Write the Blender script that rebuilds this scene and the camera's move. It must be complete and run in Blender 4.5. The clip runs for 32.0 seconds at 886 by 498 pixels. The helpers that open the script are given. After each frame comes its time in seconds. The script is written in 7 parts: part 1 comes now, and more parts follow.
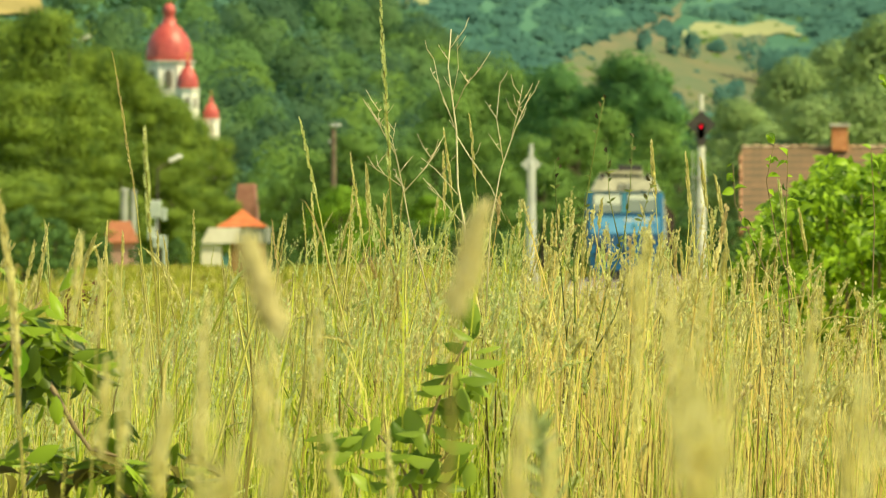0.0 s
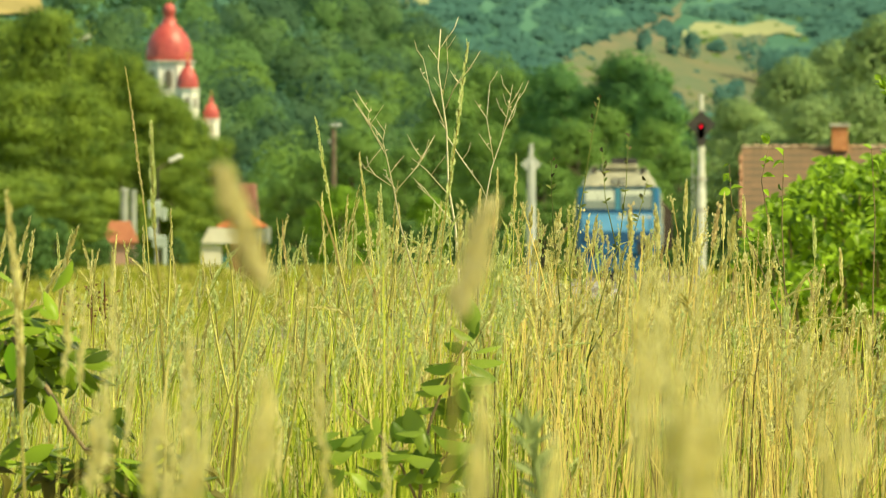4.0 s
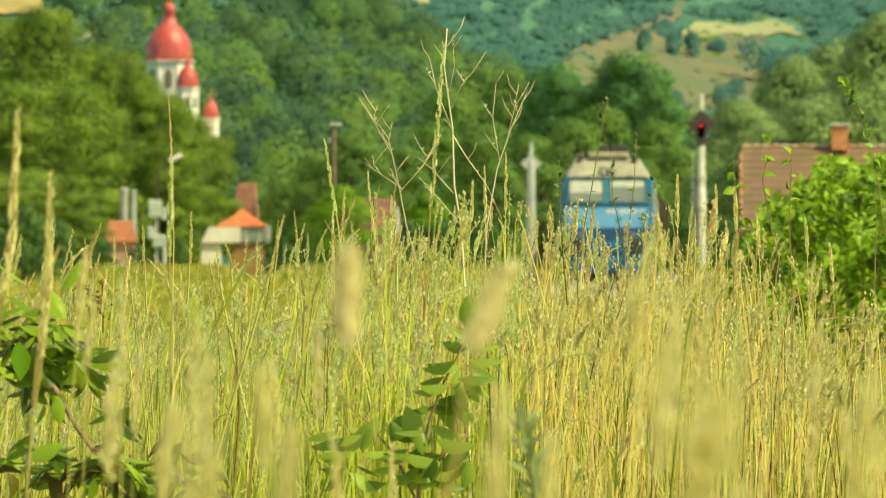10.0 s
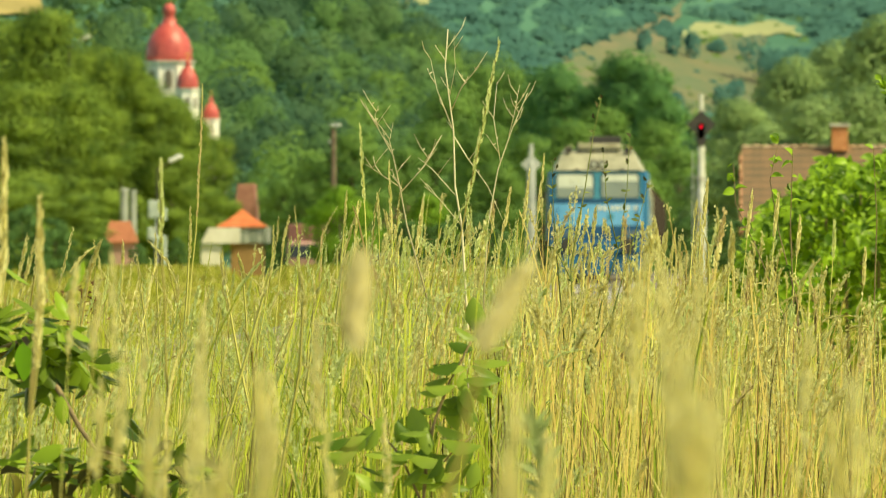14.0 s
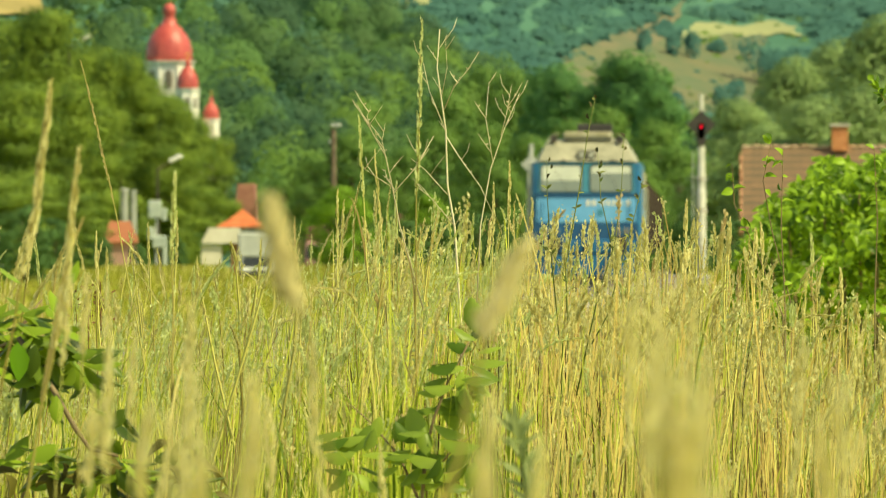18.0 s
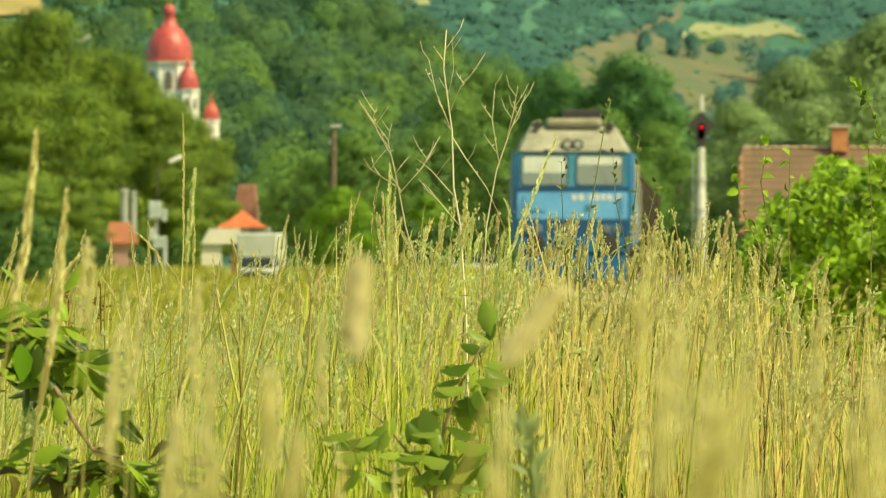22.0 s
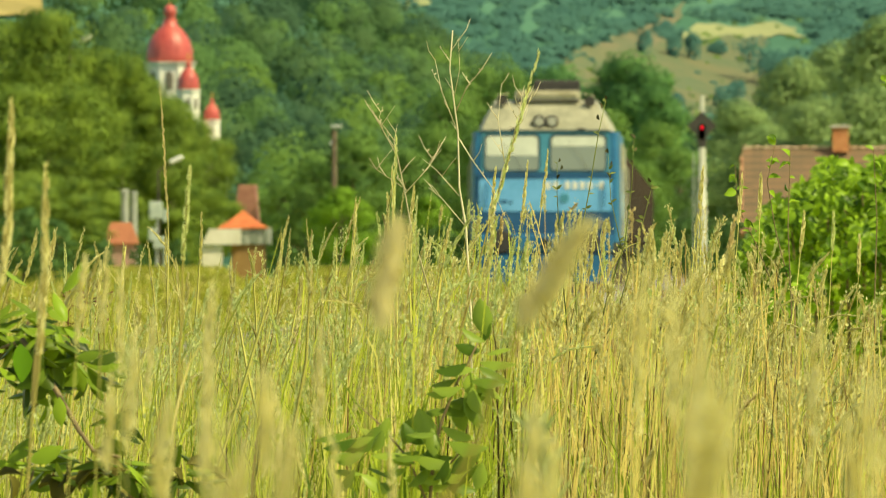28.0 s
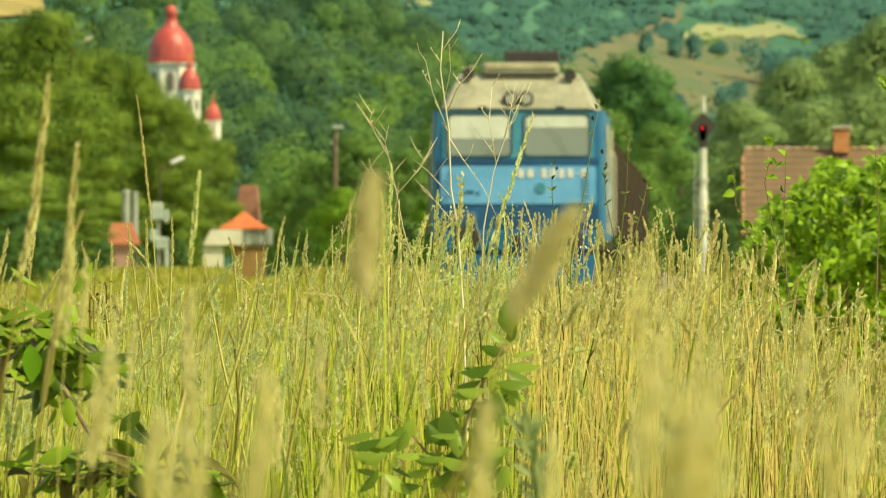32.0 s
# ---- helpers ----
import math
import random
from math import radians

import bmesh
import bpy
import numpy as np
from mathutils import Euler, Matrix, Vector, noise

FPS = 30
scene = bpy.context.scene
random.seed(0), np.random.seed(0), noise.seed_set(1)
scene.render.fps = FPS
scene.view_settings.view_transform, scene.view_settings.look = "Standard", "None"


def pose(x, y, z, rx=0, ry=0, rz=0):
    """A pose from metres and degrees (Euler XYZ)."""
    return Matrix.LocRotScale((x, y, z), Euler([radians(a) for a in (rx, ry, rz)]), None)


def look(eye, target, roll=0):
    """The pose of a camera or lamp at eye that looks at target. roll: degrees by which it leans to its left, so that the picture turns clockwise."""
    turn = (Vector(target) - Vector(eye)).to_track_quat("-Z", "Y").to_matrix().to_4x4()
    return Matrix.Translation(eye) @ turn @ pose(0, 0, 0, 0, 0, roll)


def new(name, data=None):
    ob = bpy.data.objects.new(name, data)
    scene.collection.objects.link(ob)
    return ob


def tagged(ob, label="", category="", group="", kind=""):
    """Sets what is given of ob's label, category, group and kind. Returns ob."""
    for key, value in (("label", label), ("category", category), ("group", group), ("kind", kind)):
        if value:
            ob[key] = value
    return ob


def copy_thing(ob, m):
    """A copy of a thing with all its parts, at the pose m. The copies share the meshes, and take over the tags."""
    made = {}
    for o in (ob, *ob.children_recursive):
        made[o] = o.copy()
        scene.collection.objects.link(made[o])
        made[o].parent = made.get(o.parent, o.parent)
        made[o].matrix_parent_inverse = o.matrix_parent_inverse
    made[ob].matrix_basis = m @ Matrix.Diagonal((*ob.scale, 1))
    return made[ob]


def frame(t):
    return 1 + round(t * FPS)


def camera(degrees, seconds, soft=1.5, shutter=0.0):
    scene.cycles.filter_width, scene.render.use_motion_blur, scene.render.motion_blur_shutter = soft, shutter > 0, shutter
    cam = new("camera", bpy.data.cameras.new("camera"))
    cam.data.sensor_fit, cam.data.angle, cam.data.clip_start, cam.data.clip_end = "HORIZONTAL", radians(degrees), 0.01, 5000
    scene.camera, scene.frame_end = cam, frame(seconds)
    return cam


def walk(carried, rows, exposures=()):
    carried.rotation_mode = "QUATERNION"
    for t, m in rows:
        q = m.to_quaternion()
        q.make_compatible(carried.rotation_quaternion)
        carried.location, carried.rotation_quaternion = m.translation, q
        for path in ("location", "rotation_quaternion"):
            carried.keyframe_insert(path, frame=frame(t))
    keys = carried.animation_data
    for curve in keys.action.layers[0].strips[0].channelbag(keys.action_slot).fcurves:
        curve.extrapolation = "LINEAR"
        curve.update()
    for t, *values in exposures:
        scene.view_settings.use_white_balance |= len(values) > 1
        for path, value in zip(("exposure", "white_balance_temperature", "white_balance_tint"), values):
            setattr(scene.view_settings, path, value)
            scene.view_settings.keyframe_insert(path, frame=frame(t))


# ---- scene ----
# One long lens, nearly level, beside a straight single track that runs along +y.
# Sight units: F of them make a slope of one; (1258, 458) is straight along the track at eye height.
F = 28000.0
EYE_Z = 1.2
cam = camera(3.2078, 32.0, soft=1.12)
cam.data.dof.use_dof = True
cam.data.dof.focus_distance = 16.5
cam.data.dof.aperture_fstop = 118.0
DRIFT = [(0, 0, 0), (3.5, 0, 0), (6, 0, -1), (10, 0, -1.2), (12, 0, -0.3), (14.5, 0, 0), (19.5, 0.2, 0.2), (21, 0.2, 1.5),
         (25, 0.6, 1.4), (27.5, 1.2, 1.6), (28.2, 1.4, 2.4), (29, 1.6, 3.2), (30, 2.0, 3.4), (30.6, 3.0, 2.0), (31, 3.0, 2.2), (32, 3.3, 3.2)]
walk(cam, [(t, pose(0, 0, EYE_Z, 90 + math.degrees((17 + dy) / F), 0, math.degrees((474 + dx) / F))) for t, dx, dy in DRIFT],
     exposures=[(0, 0.52, 10200, -6), (13, 0.46, 10200, -6), (20, 0.41, 10200, -6), (26, 0.39, 10200, -6), (32, 0.40, 10200, -6)])


def at(sx, sy, d):
    """The place d metres out that is seen along the sight (sx, sy)."""
    return Vector(((sx - 1258) / F * d, d, EYE_Z + (458 - sy) / F * d))


# ---- light ----
SUN_TURN, SUN_UP = 120, 52      # degrees: clockwise from the view direction, above the horizon
world = bpy.data.worlds.new("world")
scene.world = world
world.use_nodes = True
wn = world.node_tree.nodes
sky = wn.new("ShaderNodeTexSky")
sky.sky_type, sky.sun_disc = "NISHITA", False
sky.sun_elevation, sky.sun_rotation = radians(SUN_UP), radians(SUN_TURN)
world.node_tree.links.new(sky.outputs[0], wn["Background"].inputs[0])
wn["Background"].inputs[1].default_value = 0.14
sun = new("sun", bpy.data.lights.new("sun", "SUN"))
sun.data.energy, sun.data.angle, sun.data.color = 4.0, radians(0.5), (1.0, 0.94, 0.82)
sun_from = Vector((math.sin(radians(SUN_TURN)) * math.cos(radians(SUN_UP)), math.cos(radians(SUN_TURN)) * math.cos(radians(SUN_UP)), math.sin(radians(SUN_UP))))
sun.matrix_world = look(tuple(sun_from * 50), (0, 0, 0))

# ---- materials ----
def node(tree, kind, **values):
    n = tree.nodes.new(kind)
    for k, v in values.items():
        n.inputs[k.replace("_", " ")].default_value = v
    return n


def surface(name, c1, c2, scale=3.0, rough=0.7, metal=0.0, bump=0.0, fine=8.0, coat=0.0, spread=(0.35, 0.65), each=0.0):
    """A painted, mineral or wooden surface: two tones in patches, grain on top, fine relief."""
    m = bpy.data.materials.new(name)
    m.use_nodes = True
    t = m.node_tree
    b = t.nodes["Principled BSDF"]
    co = t.nodes.new("ShaderNodeTexCoord")
    big = node(t, "ShaderNodeTexNoise", Scale=scale, Detail=4.0, Roughness=0.6)
    small = node(t, "ShaderNodeTexNoise", Scale=scale * fine, Detail=3.0, Roughness=0.7)
    for n in (big, small):
        t.links.new(co.outputs["Object"], n.inputs["Vector"])
    mixf = t.nodes.new("ShaderNodeMath")
    mixf.operation = "MULTIPLY_ADD"
    mixf.inputs[1].default_value = 0.35
    t.links.new(small.outputs[0], mixf.inputs[0])
    t.links.new(big.outputs[0], mixf.inputs[2])
    ramp = t.nodes.new("ShaderNodeValToRGB")
    ramp.color_ramp.elements[0].position, ramp.color_ramp.elements[1].position = spread[0] + 0.17, spread[1] + 0.17
    ramp.color_ramp.elements[0].color, ramp.color_ramp.elements[1].color = (*c1, 1), (*c2, 1)
    if each:
        info = t.nodes.new("ShaderNodeObjectInfo")
        own = t.nodes.new("ShaderNodeMath")
        own.operation = "MULTIPLY_ADD"
        own.inputs[1].default_value = each
        shift = t.nodes.new("ShaderNodeMath")
        shift.inputs[1].default_value = -each / 2
        t.links.new(info.outputs["Random"], own.inputs[0])
        t.links.new(mixf.outputs[0], own.inputs[2])
        t.links.new(own.outputs[0], shift.inputs[0])
        mixf = shift
    t.links.new(mixf.outputs[0], ramp.inputs[0])
    t.links.new(ramp.outputs[0], b.inputs["Base Color"])
    b.inputs["Roughness"].default_value, b.inputs["Metallic"].default_value = rough, metal
    b.inputs["Coat Weight"].default_value = coat
    if bump:
        bp = node(t, "ShaderNodeBump", Strength=bump, Distance=0.02)
        t.links.new(small.outputs[0], bp.inputs["Height"])
        t.links.new(bp.outputs[0], b.inputs["Normal"])
    return m


def foliage(name, c1, c2, through_light=0.3, rough=0.5, patch=0.0, spec=0.15, each=0.5):
    """Leaves and stalks: each piece its own tone between two, light shining through; patch: metres of larger tone changes."""
    m = bpy.data.materials.new(name)
    m.use_nodes = True
    t = m.node_tree
    b, out = t.nodes["Principled BSDF"], t.nodes["Material Output"]
    geo = t.nodes.new("ShaderNodeNewGeometry")
    ramp = t.nodes.new("ShaderNodeValToRGB")
    ramp.color_ramp.elements[0].color, ramp.color_ramp.elements[1].color = (*c1, 1), (*c2, 1)
    info = t.nodes.new("ShaderNodeObjectInfo")
    own = t.nodes.new("ShaderNodeMath")
    wrap = t.nodes.new("ShaderNodeMath")
    wrap.operation = "FRACT"
    t.links.new(geo.outputs["Random Per Island"], own.inputs[0])
    t.links.new(info.outputs["Random"], own.inputs[1])
    t.links.new(own.outputs[0], wrap.inputs[0])
    value = wrap.outputs[0]
    if patch:
        co = t.nodes.new("ShaderNodeTexCoord")
        nz = node(t, "ShaderNodeTexNoise", Scale=1.0 / patch, Detail=2.0)
        t.links.new(co.outputs["Object"], nz.inputs["Vector"])
        mx = t.nodes.new("ShaderNodeMath")
        mx.operation = "MULTIPLY_ADD"
        mx.inputs[1].default_value = each
        sub = t.nodes.new("ShaderNodeMath")
        sub.operation = "MULTIPLY_ADD"
        sub.inputs[1].default_value, sub.inputs[2].default_value = 2.2, -0.6 - each / 2
        t.links.new(nz.outputs[0], sub.inputs[0])
        t.links.new(value, mx.inputs[0])
        t.links.new(sub.outputs[0], mx.inputs[2])
        value = mx.outputs[0]
    t.links.new(value, ramp.inputs[0])
    t.links.new(ramp.outputs[0], b.inputs["Base Color"])
    b.inputs["Roughness"].default_value = rough
    b.inputs["Specular IOR Level"].default_value = spec
    tr = t.nodes.new("ShaderNodeBsdfTranslucent")
    t.links.new(ramp.outputs[0], tr.inputs[0])
    mix = t.nodes.new("ShaderNodeMixShader")
    mix.inputs[0].default_value = through_light
    t.links.new(b.outputs[0], mix.inputs[1])
    t.links.new(tr.outputs[0], mix.inputs[2])
    t.links.new(mix.outputs[0], out.inputs[0])
    return m


def glow(name, colour, strength):
    m = bpy.data.materials.new(name)
    m.use_nodes = True
    b = m.node_tree.nodes["Principled BSDF"]
    b.inputs["Base Color"].default_value = (*colour, 1)
    b.inputs["Emission Color"].default_value = (*colour, 1)
    b.inputs["Emission Strength"].default_value = strength
    return m


def gloss(name, colour, rough=0.08, metal=0.0, spec=0.5):
    m = bpy.data.materials.new(name)
    m.use_nodes = True
    b = m.node_tree.nodes["Principled BSDF"]
    b.inputs["Base Color"].default_value = (*colour, 1)
    b.inputs["Roughness"].default_value, b.inputs["Metallic"].default_value = rough, metal
    b.inputs["Specular IOR Level"].default_value = spec
    return m


STRAW = foliage("straw_stem", (0.22, 0.19, 0.045), (0.73, 0.70, 0.22), 0.16, 0.5)
TAN_STEM = foliage("tan_stem", (0.36, 0.26, 0.09), (0.66, 0.53, 0.18), 0.15, 0.5)
GREEN_STEM = foliage("green_stem", (0.18, 0.24, 0.03), (0.56, 0.62, 0.10), 0.2, 0.45)
# dead leaves, coloured dark to paint the shade between stalks
BROWN = foliage("dead_leaf_gap_shade", (0.03, 0.026, 0.009), (0.15, 0.10, 0.035), 0.15, 0.8)
HEAD = foliage("seed_head", (0.50, 0.45, 0.17), (0.82, 0.79, 0.41), 0.45, 0.6)
HEAD_RED = foliage("reddish_seed_head", (0.50, 0.39, 0.19), (0.74, 0.62, 0.33), 0.4, 0.6)
HEAD_GREEN = foliage("green_seed_head", (0.46, 0.52, 0.19), (0.75, 0.81, 0.41), 0.5, 0.6)
BLADE = foliage("green_blade", (0.08, 0.15, 0.015), (0.50, 0.60, 0.08), 0.45, 0.45)
BLADE_DRY = foliage("dry_blade", (0.24, 0.19, 0.06), (0.74, 0.66, 0.27), 0.4, 0.5)
MEADOW_TUFT = foliage("meadow_tuft", (0.22, 0.28, 0.03), (0.46, 0.44, 0.09), 0.3, 0.6)
LEAF = foliage("shrub_leaf", (0.05, 0.13, 0.012), (0.33, 0.50, 0.05), 0.35, 0.35)
BUSH_LEAF = foliage("broad_bush_leaf", (0.045, 0.115, 0.012), (0.31, 0.51, 0.052), 0.33, 0.35)
LEAF_SHRUB = foliage("glossy_shrub_leaf", (0.03, 0.06, 0.010), (0.26, 0.40, 0.045), 0.3, 0.35)
# colour brightened to make up for self-shading in the near heads
HEAD_PALE = foliage("brightened_seed_head", (0.72, 0.66, 0.32), (0.85, 0.80, 0.43), 0.6, 0.7)
BLIND = surface("pale_blind", (0.48, 0.53, 0.46), (0.58, 0.63, 0.55), 2, 0.8)
LEAF_DARK = foliage("sapling_leaf", (0.075, 0.15, 0.02), (0.35, 0.48, 0.085), 0.4, 0.35)
LEAF_DRYSTALK = foliage("dry_twig", (0.52, 0.46, 0.29), (0.76, 0.69, 0.47), 0.05, 0.7)
TREE_A = foliage("broad_leaf_crown", (0.056, 0.125, 0.026), (0.265, 0.385, 0.064), 0.25, 0.6, 1.6, each=0.3)
TREE_LIGHT = foliage("light_leaf_crown", (0.12, 0.26, 0.035), (0.30, 0.52, 0.07), 0.4, 0.6, 1.6, each=0.3)
TREE_MID = foliage("olive_leaf_crown", (0.10, 0.215, 0.058), (0.225, 0.39, 0.095), 0.4, 0.6, 1.6, each=0.3)
TREE_B = foliage("dark_leaf_crown", (0.066, 0.185, 0.068), (0.155, 0.34, 0.105), 0.4, 0.6, 1.6, each=0.3)
TREE_C = foliage("willow_crown", (0.17, 0.28, 0.11), (0.33, 0.47, 0.19), 0.35, 0.6, 1.6, each=0.3)
WOOD_A = foliage("wood_crown", (0.06, 0.13, 0.052), (0.108, 0.21, 0.074), 0.3, 0.7, 9.0, each=0.15)
WOOD_D = foliage("wood_crown_dark", (0.037, 0.098, 0.056), (0.064, 0.142, 0.07), 0.3, 0.7, 9.0, each=0.15)
WOOD_Y = foliage("wood_crown_yellow", (0.096, 0.192, 0.044), (0.158, 0.278, 0.062), 0.3, 0.7, 9.0, each=0.15)
WOOD_B = foliage("wood_crown_light", (0.074, 0.167, 0.054), (0.128, 0.25, 0.075), 0.3, 0.7, 9.0, each=0.15)
# pale blue-green tint stands in for haze over the far hills
WOOD_FAR = foliage("hazy_far_wood", (0.049, 0.150, 0.130), (0.068, 0.182, 0.149), 0.3, 0.8, 30.0, each=0.15)
POLE_DARK = surface("weathered_pole", (0.035, 0.035, 0.022), (0.07, 0.065, 0.04), 3, 0.9)
BARK = surface("bark", (0.10, 0.075, 0.05), (0.20, 0.16, 0.11), 4, 0.9, bump=0.6)
TWIG = surface("twig_bark", (0.15, 0.11, 0.055), (0.27, 0.20, 0.10), 40, 0.8)
LOCO_BLUE = surface("loco_blue", (0.001, 0.10, 0.235), (0.002, 0.15, 0.32), 1.2, 0.5)
LOCO_LIGHT = surface("loco_light_blue", (0.085, 0.34, 0.62), (0.13, 0.42, 0.73), 1.2, 0.45)
LOCO_DARK = surface("loco_deep_blue", (0.001, 0.06, 0.16), (0.003, 0.09, 0.22), 1.2, 0.5)
CREAM = surface("cream_paint", (0.24, 0.245, 0.17), (0.40, 0.39, 0.28), 1.5, 0.5)
CREAM_DIRTY = surface("dirty_cream_paint", (0.36, 0.33, 0.22), (0.58, 0.54, 0.40), 1.6, 0.6)
BLACK = surface("black_steel", (0.02, 0.02, 0.02), (0.05, 0.045, 0.04), 3, 0.6)
WAGON = surface("wagon_brown", (0.010, 0.008, 0.005), (0.036, 0.021, 0.011), 1.4, 0.95)
GLASS_DARK = gloss("cab_glass", (0.20, 0.24, 0.20), 0.12, 0.0, 0.9)
RUBBER = gloss("rubber", (0.02, 0.02, 0.02), 0.7)
STEEL = surface("worn_steel", (0.20, 0.17, 0.14), (0.35, 0.30, 0.25), 5, 0.45, 0.8)
CONCRETE = surface("concrete", (0.34, 0.33, 0.29), (0.52, 0.51, 0.46), 1.5, 0.85)
MAST_WHITE = surface("mast_white", (0.30, 0.33, 0.29), (0.66, 0.67, 0.60), 1.1, 0.6, spread=(0.3, 0.6))
MAST_GREY = surface("mast_grey", (0.34, 0.38, 0.36), (0.50, 0.53, 0.50), 2.0, 0.6)
VAN_WHITE = surface("greyish_white_paint", (0.44, 0.48, 0.42), (0.56, 0.60, 0.53), 1.2, 0.5)
HEAD_NEAR = foliage("straw_seed_head", (0.60, 0.55, 0.28), (0.76, 0.70, 0.39), 0.5, 0.7)
WHITE = surface("white_paint", (0.68, 0.68, 0.64), (0.80, 0.80, 0.77), 1.2, 0.4, coat=0.2)
PLASTER = surface("pale_plaster", (0.68, 0.66, 0.55), (0.82, 0.80, 0.70), 0.6, 0.9)
PLASTER_PINK = surface("pink_plaster", (0.36, 0.20, 0.16), (0.50, 0.31, 0.26), 0.8, 0.9)
BRICK = surface("brick_wall", (0.34, 0.16, 0.09), (0.46, 0.25, 0.15), 2.0, 0.9)
ROOF_RED = surface("red_dome_sheet", (0.42, 0.055, 0.05), (0.56, 0.10, 0.08), 0.6, 0.42, coat=0.2)
TILE_ORANGE = surface("orange_tile", (0.50, 0.12, 0.045), (0.64, 0.19, 0.075), 1.5, 0.8)
TILE_OLD = surface("old_tile", (0.16, 0.10, 0.06), (0.33, 0.20, 0.12), 1.6, 0.9)
TRUCK_RED = surface("maroon_tarpaulin", (0.125, 0.05, 0.062), (0.20, 0.085, 0.095), 0.5, 0.6)
TARP_PINK = surface("faded_tarpaulin", (0.20, 0.085, 0.075), (0.29, 0.135, 0.11), 0.6, 0.7)
CAB_RED = surface("red_cab_paint", (0.36, 0.03, 0.03), (0.46, 0.05, 0.04), 1, 0.35, coat=0.4)
YELLOW = surface("faded_yellow_print", (0.30, 0.15, 0.06), (0.42, 0.23, 0.08), 1, 0.6)
ASPHALT = surface("asphalt", (0.04, 0.04, 0.04), (0.07, 0.068, 0.062), 1.5, 0.9)
BALLAST = surface("ballast", (0.14, 0.12, 0.10), (0.30, 0.27, 0.23), 9, 0.95, bump=0.8)
RED_LIGHT = glow("red_signal_light", (0.9, 0.005, 0.05), 1.3)
LAMP_GLASS = gloss("lamp_glass", (0.75, 0.78, 0.75), 0.2)


# ---- mesh building ----
class Geo:
    """Vertices, faces and material slots gathered for one mesh."""

    def __init__(self):
        self.v, self.f, self.m = [], [], []

    def add(self, verts, faces, slot=0):
        o = len(self.v)
        self.v.extend(verts)
        for q in faces:
            self.f.append(tuple(o + i for i in q))
            self.m.append(slot)
        return self

    def box(self, c, s, bev=0.0, slot=0, m=None):
        """A box of size s round c with chamfered edges."""
        hx, hy, hz = s[0] / 2, s[1] / 2, s[2] / 2
        b = min(bev, hx * 0.9, hy * 0.9, hz * 0.9)
        if b <= 0:
            pts = [(sx * hx, sy * hy, sz * hz) for sx in (-1, 1) for sy in (-1, 1) for sz in (-1, 1)]
            fs = [(0, 1, 3, 2), (4, 6, 7, 5), (0, 4, 5, 1), (2, 3, 7, 6), (0, 2, 6, 4), (1, 5, 7, 3)]
        else:
            pts, idx = [], {}
            for sx in (-1, 1):
                for sy in (-1, 1):
                    for sz in (-1, 1):
                        for ax in range(3):
                            p = [sx * (hx - b), sy * (hy - b), sz * (hz - b)]
                            p[ax] = (sx, sy, sz)[ax] * (hx, hy, hz)[ax]
                            idx[sx, sy, sz, ax] = len(pts)
                            pts.append(tuple(p))
            fs = []
            for s1 in (-1, 1):
                for ax in range(3):
                    o = [a for a in range(3) if a != ax]
                    ring = []
                    for a, d in ((-1, -1), (1, -1), (1, 1), (-1, 1)):
                        k = [0, 0, 0]
                        k[ax], k[o[0]], k[o[1]] = s1, a, d
                        ring.append(idx[k[0], k[1], k[2], ax])
                    fs.append(tuple(ring))
            for ax in range(3):
                o = [a for a in range(3) if a != ax]
                for a in (-1, 1):
                    for d in (-1, 1):
                        k0, k1 = [0, 0, 0], [0, 0, 0]
                        k0[ax], k1[ax] = -1, 1
                        for k in (k0, k1):
                            k[o[0]], k[o[1]] = a, d
                        fs.append((idx[(*k0, o[0])], idx[(*k1, o[0])], idx[(*k1, o[1])], idx[(*k0, o[1])]))
            for sx in (-1, 1):
                for sy in (-1, 1):
                    for sz in (-1, 1):
                        fs.append(tuple(idx[sx, sy, sz, ax] for ax in range(3)))
        c = Vector(c)
        pts = [Vector(p) for p in pts]
        if m is not None:
            pts = [m @ p for p in pts]
        return self.add([tuple(p + c) for p in pts], fs, slot)

    def tube(self, path, radii, n=6, slot=0, cap=True):
        """A round, tapering tube along path."""
        path = [Vector(p) for p in path]
        vs, fs = [], []
        for i, p in enumerate(path):
            d = (path[min(i + 1, len(path) - 1)] - path[max(i - 1, 0)]).normalized()
            a = d.orthogonal().normalized() if abs(d.z) < 0.999 else Vector((1, 0, 0))
            if abs(d.x) < 0.9:
                a = (Vector((1, 0, 0)) - d * d.x).normalized()
            b = d.cross(a)
            for k in range(n):
                an = 2 * math.pi * k / n
                vs.append(tuple(p + (a * math.cos(an) + b * math.sin(an)) * radii[i]))
        for i in range(len(path) - 1):
            for k in range(n):
                fs.append((i * n + k, i * n + (k + 1) % n, (i + 1) * n + (k + 1) % n, (i + 1) * n + k))
        if cap:
            fs.append(tuple(range(n - 1, -1, -1)))
            fs.append(tuple((len(path) - 1) * n + k for k in range(n)))
        return self.add(vs, fs, slot)

    def lathe(self, profile, n=16, c=(0, 0, 0), slot=0, turn=0.0):
        """A body turned round the z axis: (radius, height) pairs from the bottom up."""
        vs, fs = [], []
        for r, z in profile:
            for k in range(n):
                an = 2 * math.pi * k / n + turn
                vs.append((c[0] + r * math.cos(an), c[1] + r * math.sin(an), c[2] + z))
        for i in range(len(profile) - 1):
            for k in range(n):
                fs.append((i * n + k, i * n + (k + 1) % n, (i + 1) * n + (k + 1) % n, (i + 1) * n + k))
        fs.append(tuple(range(n - 1, -1, -1)))
        fs.append(tuple((len(profile) - 1) * n + k for k in range(n)))
        return self.add(vs, fs, slot)

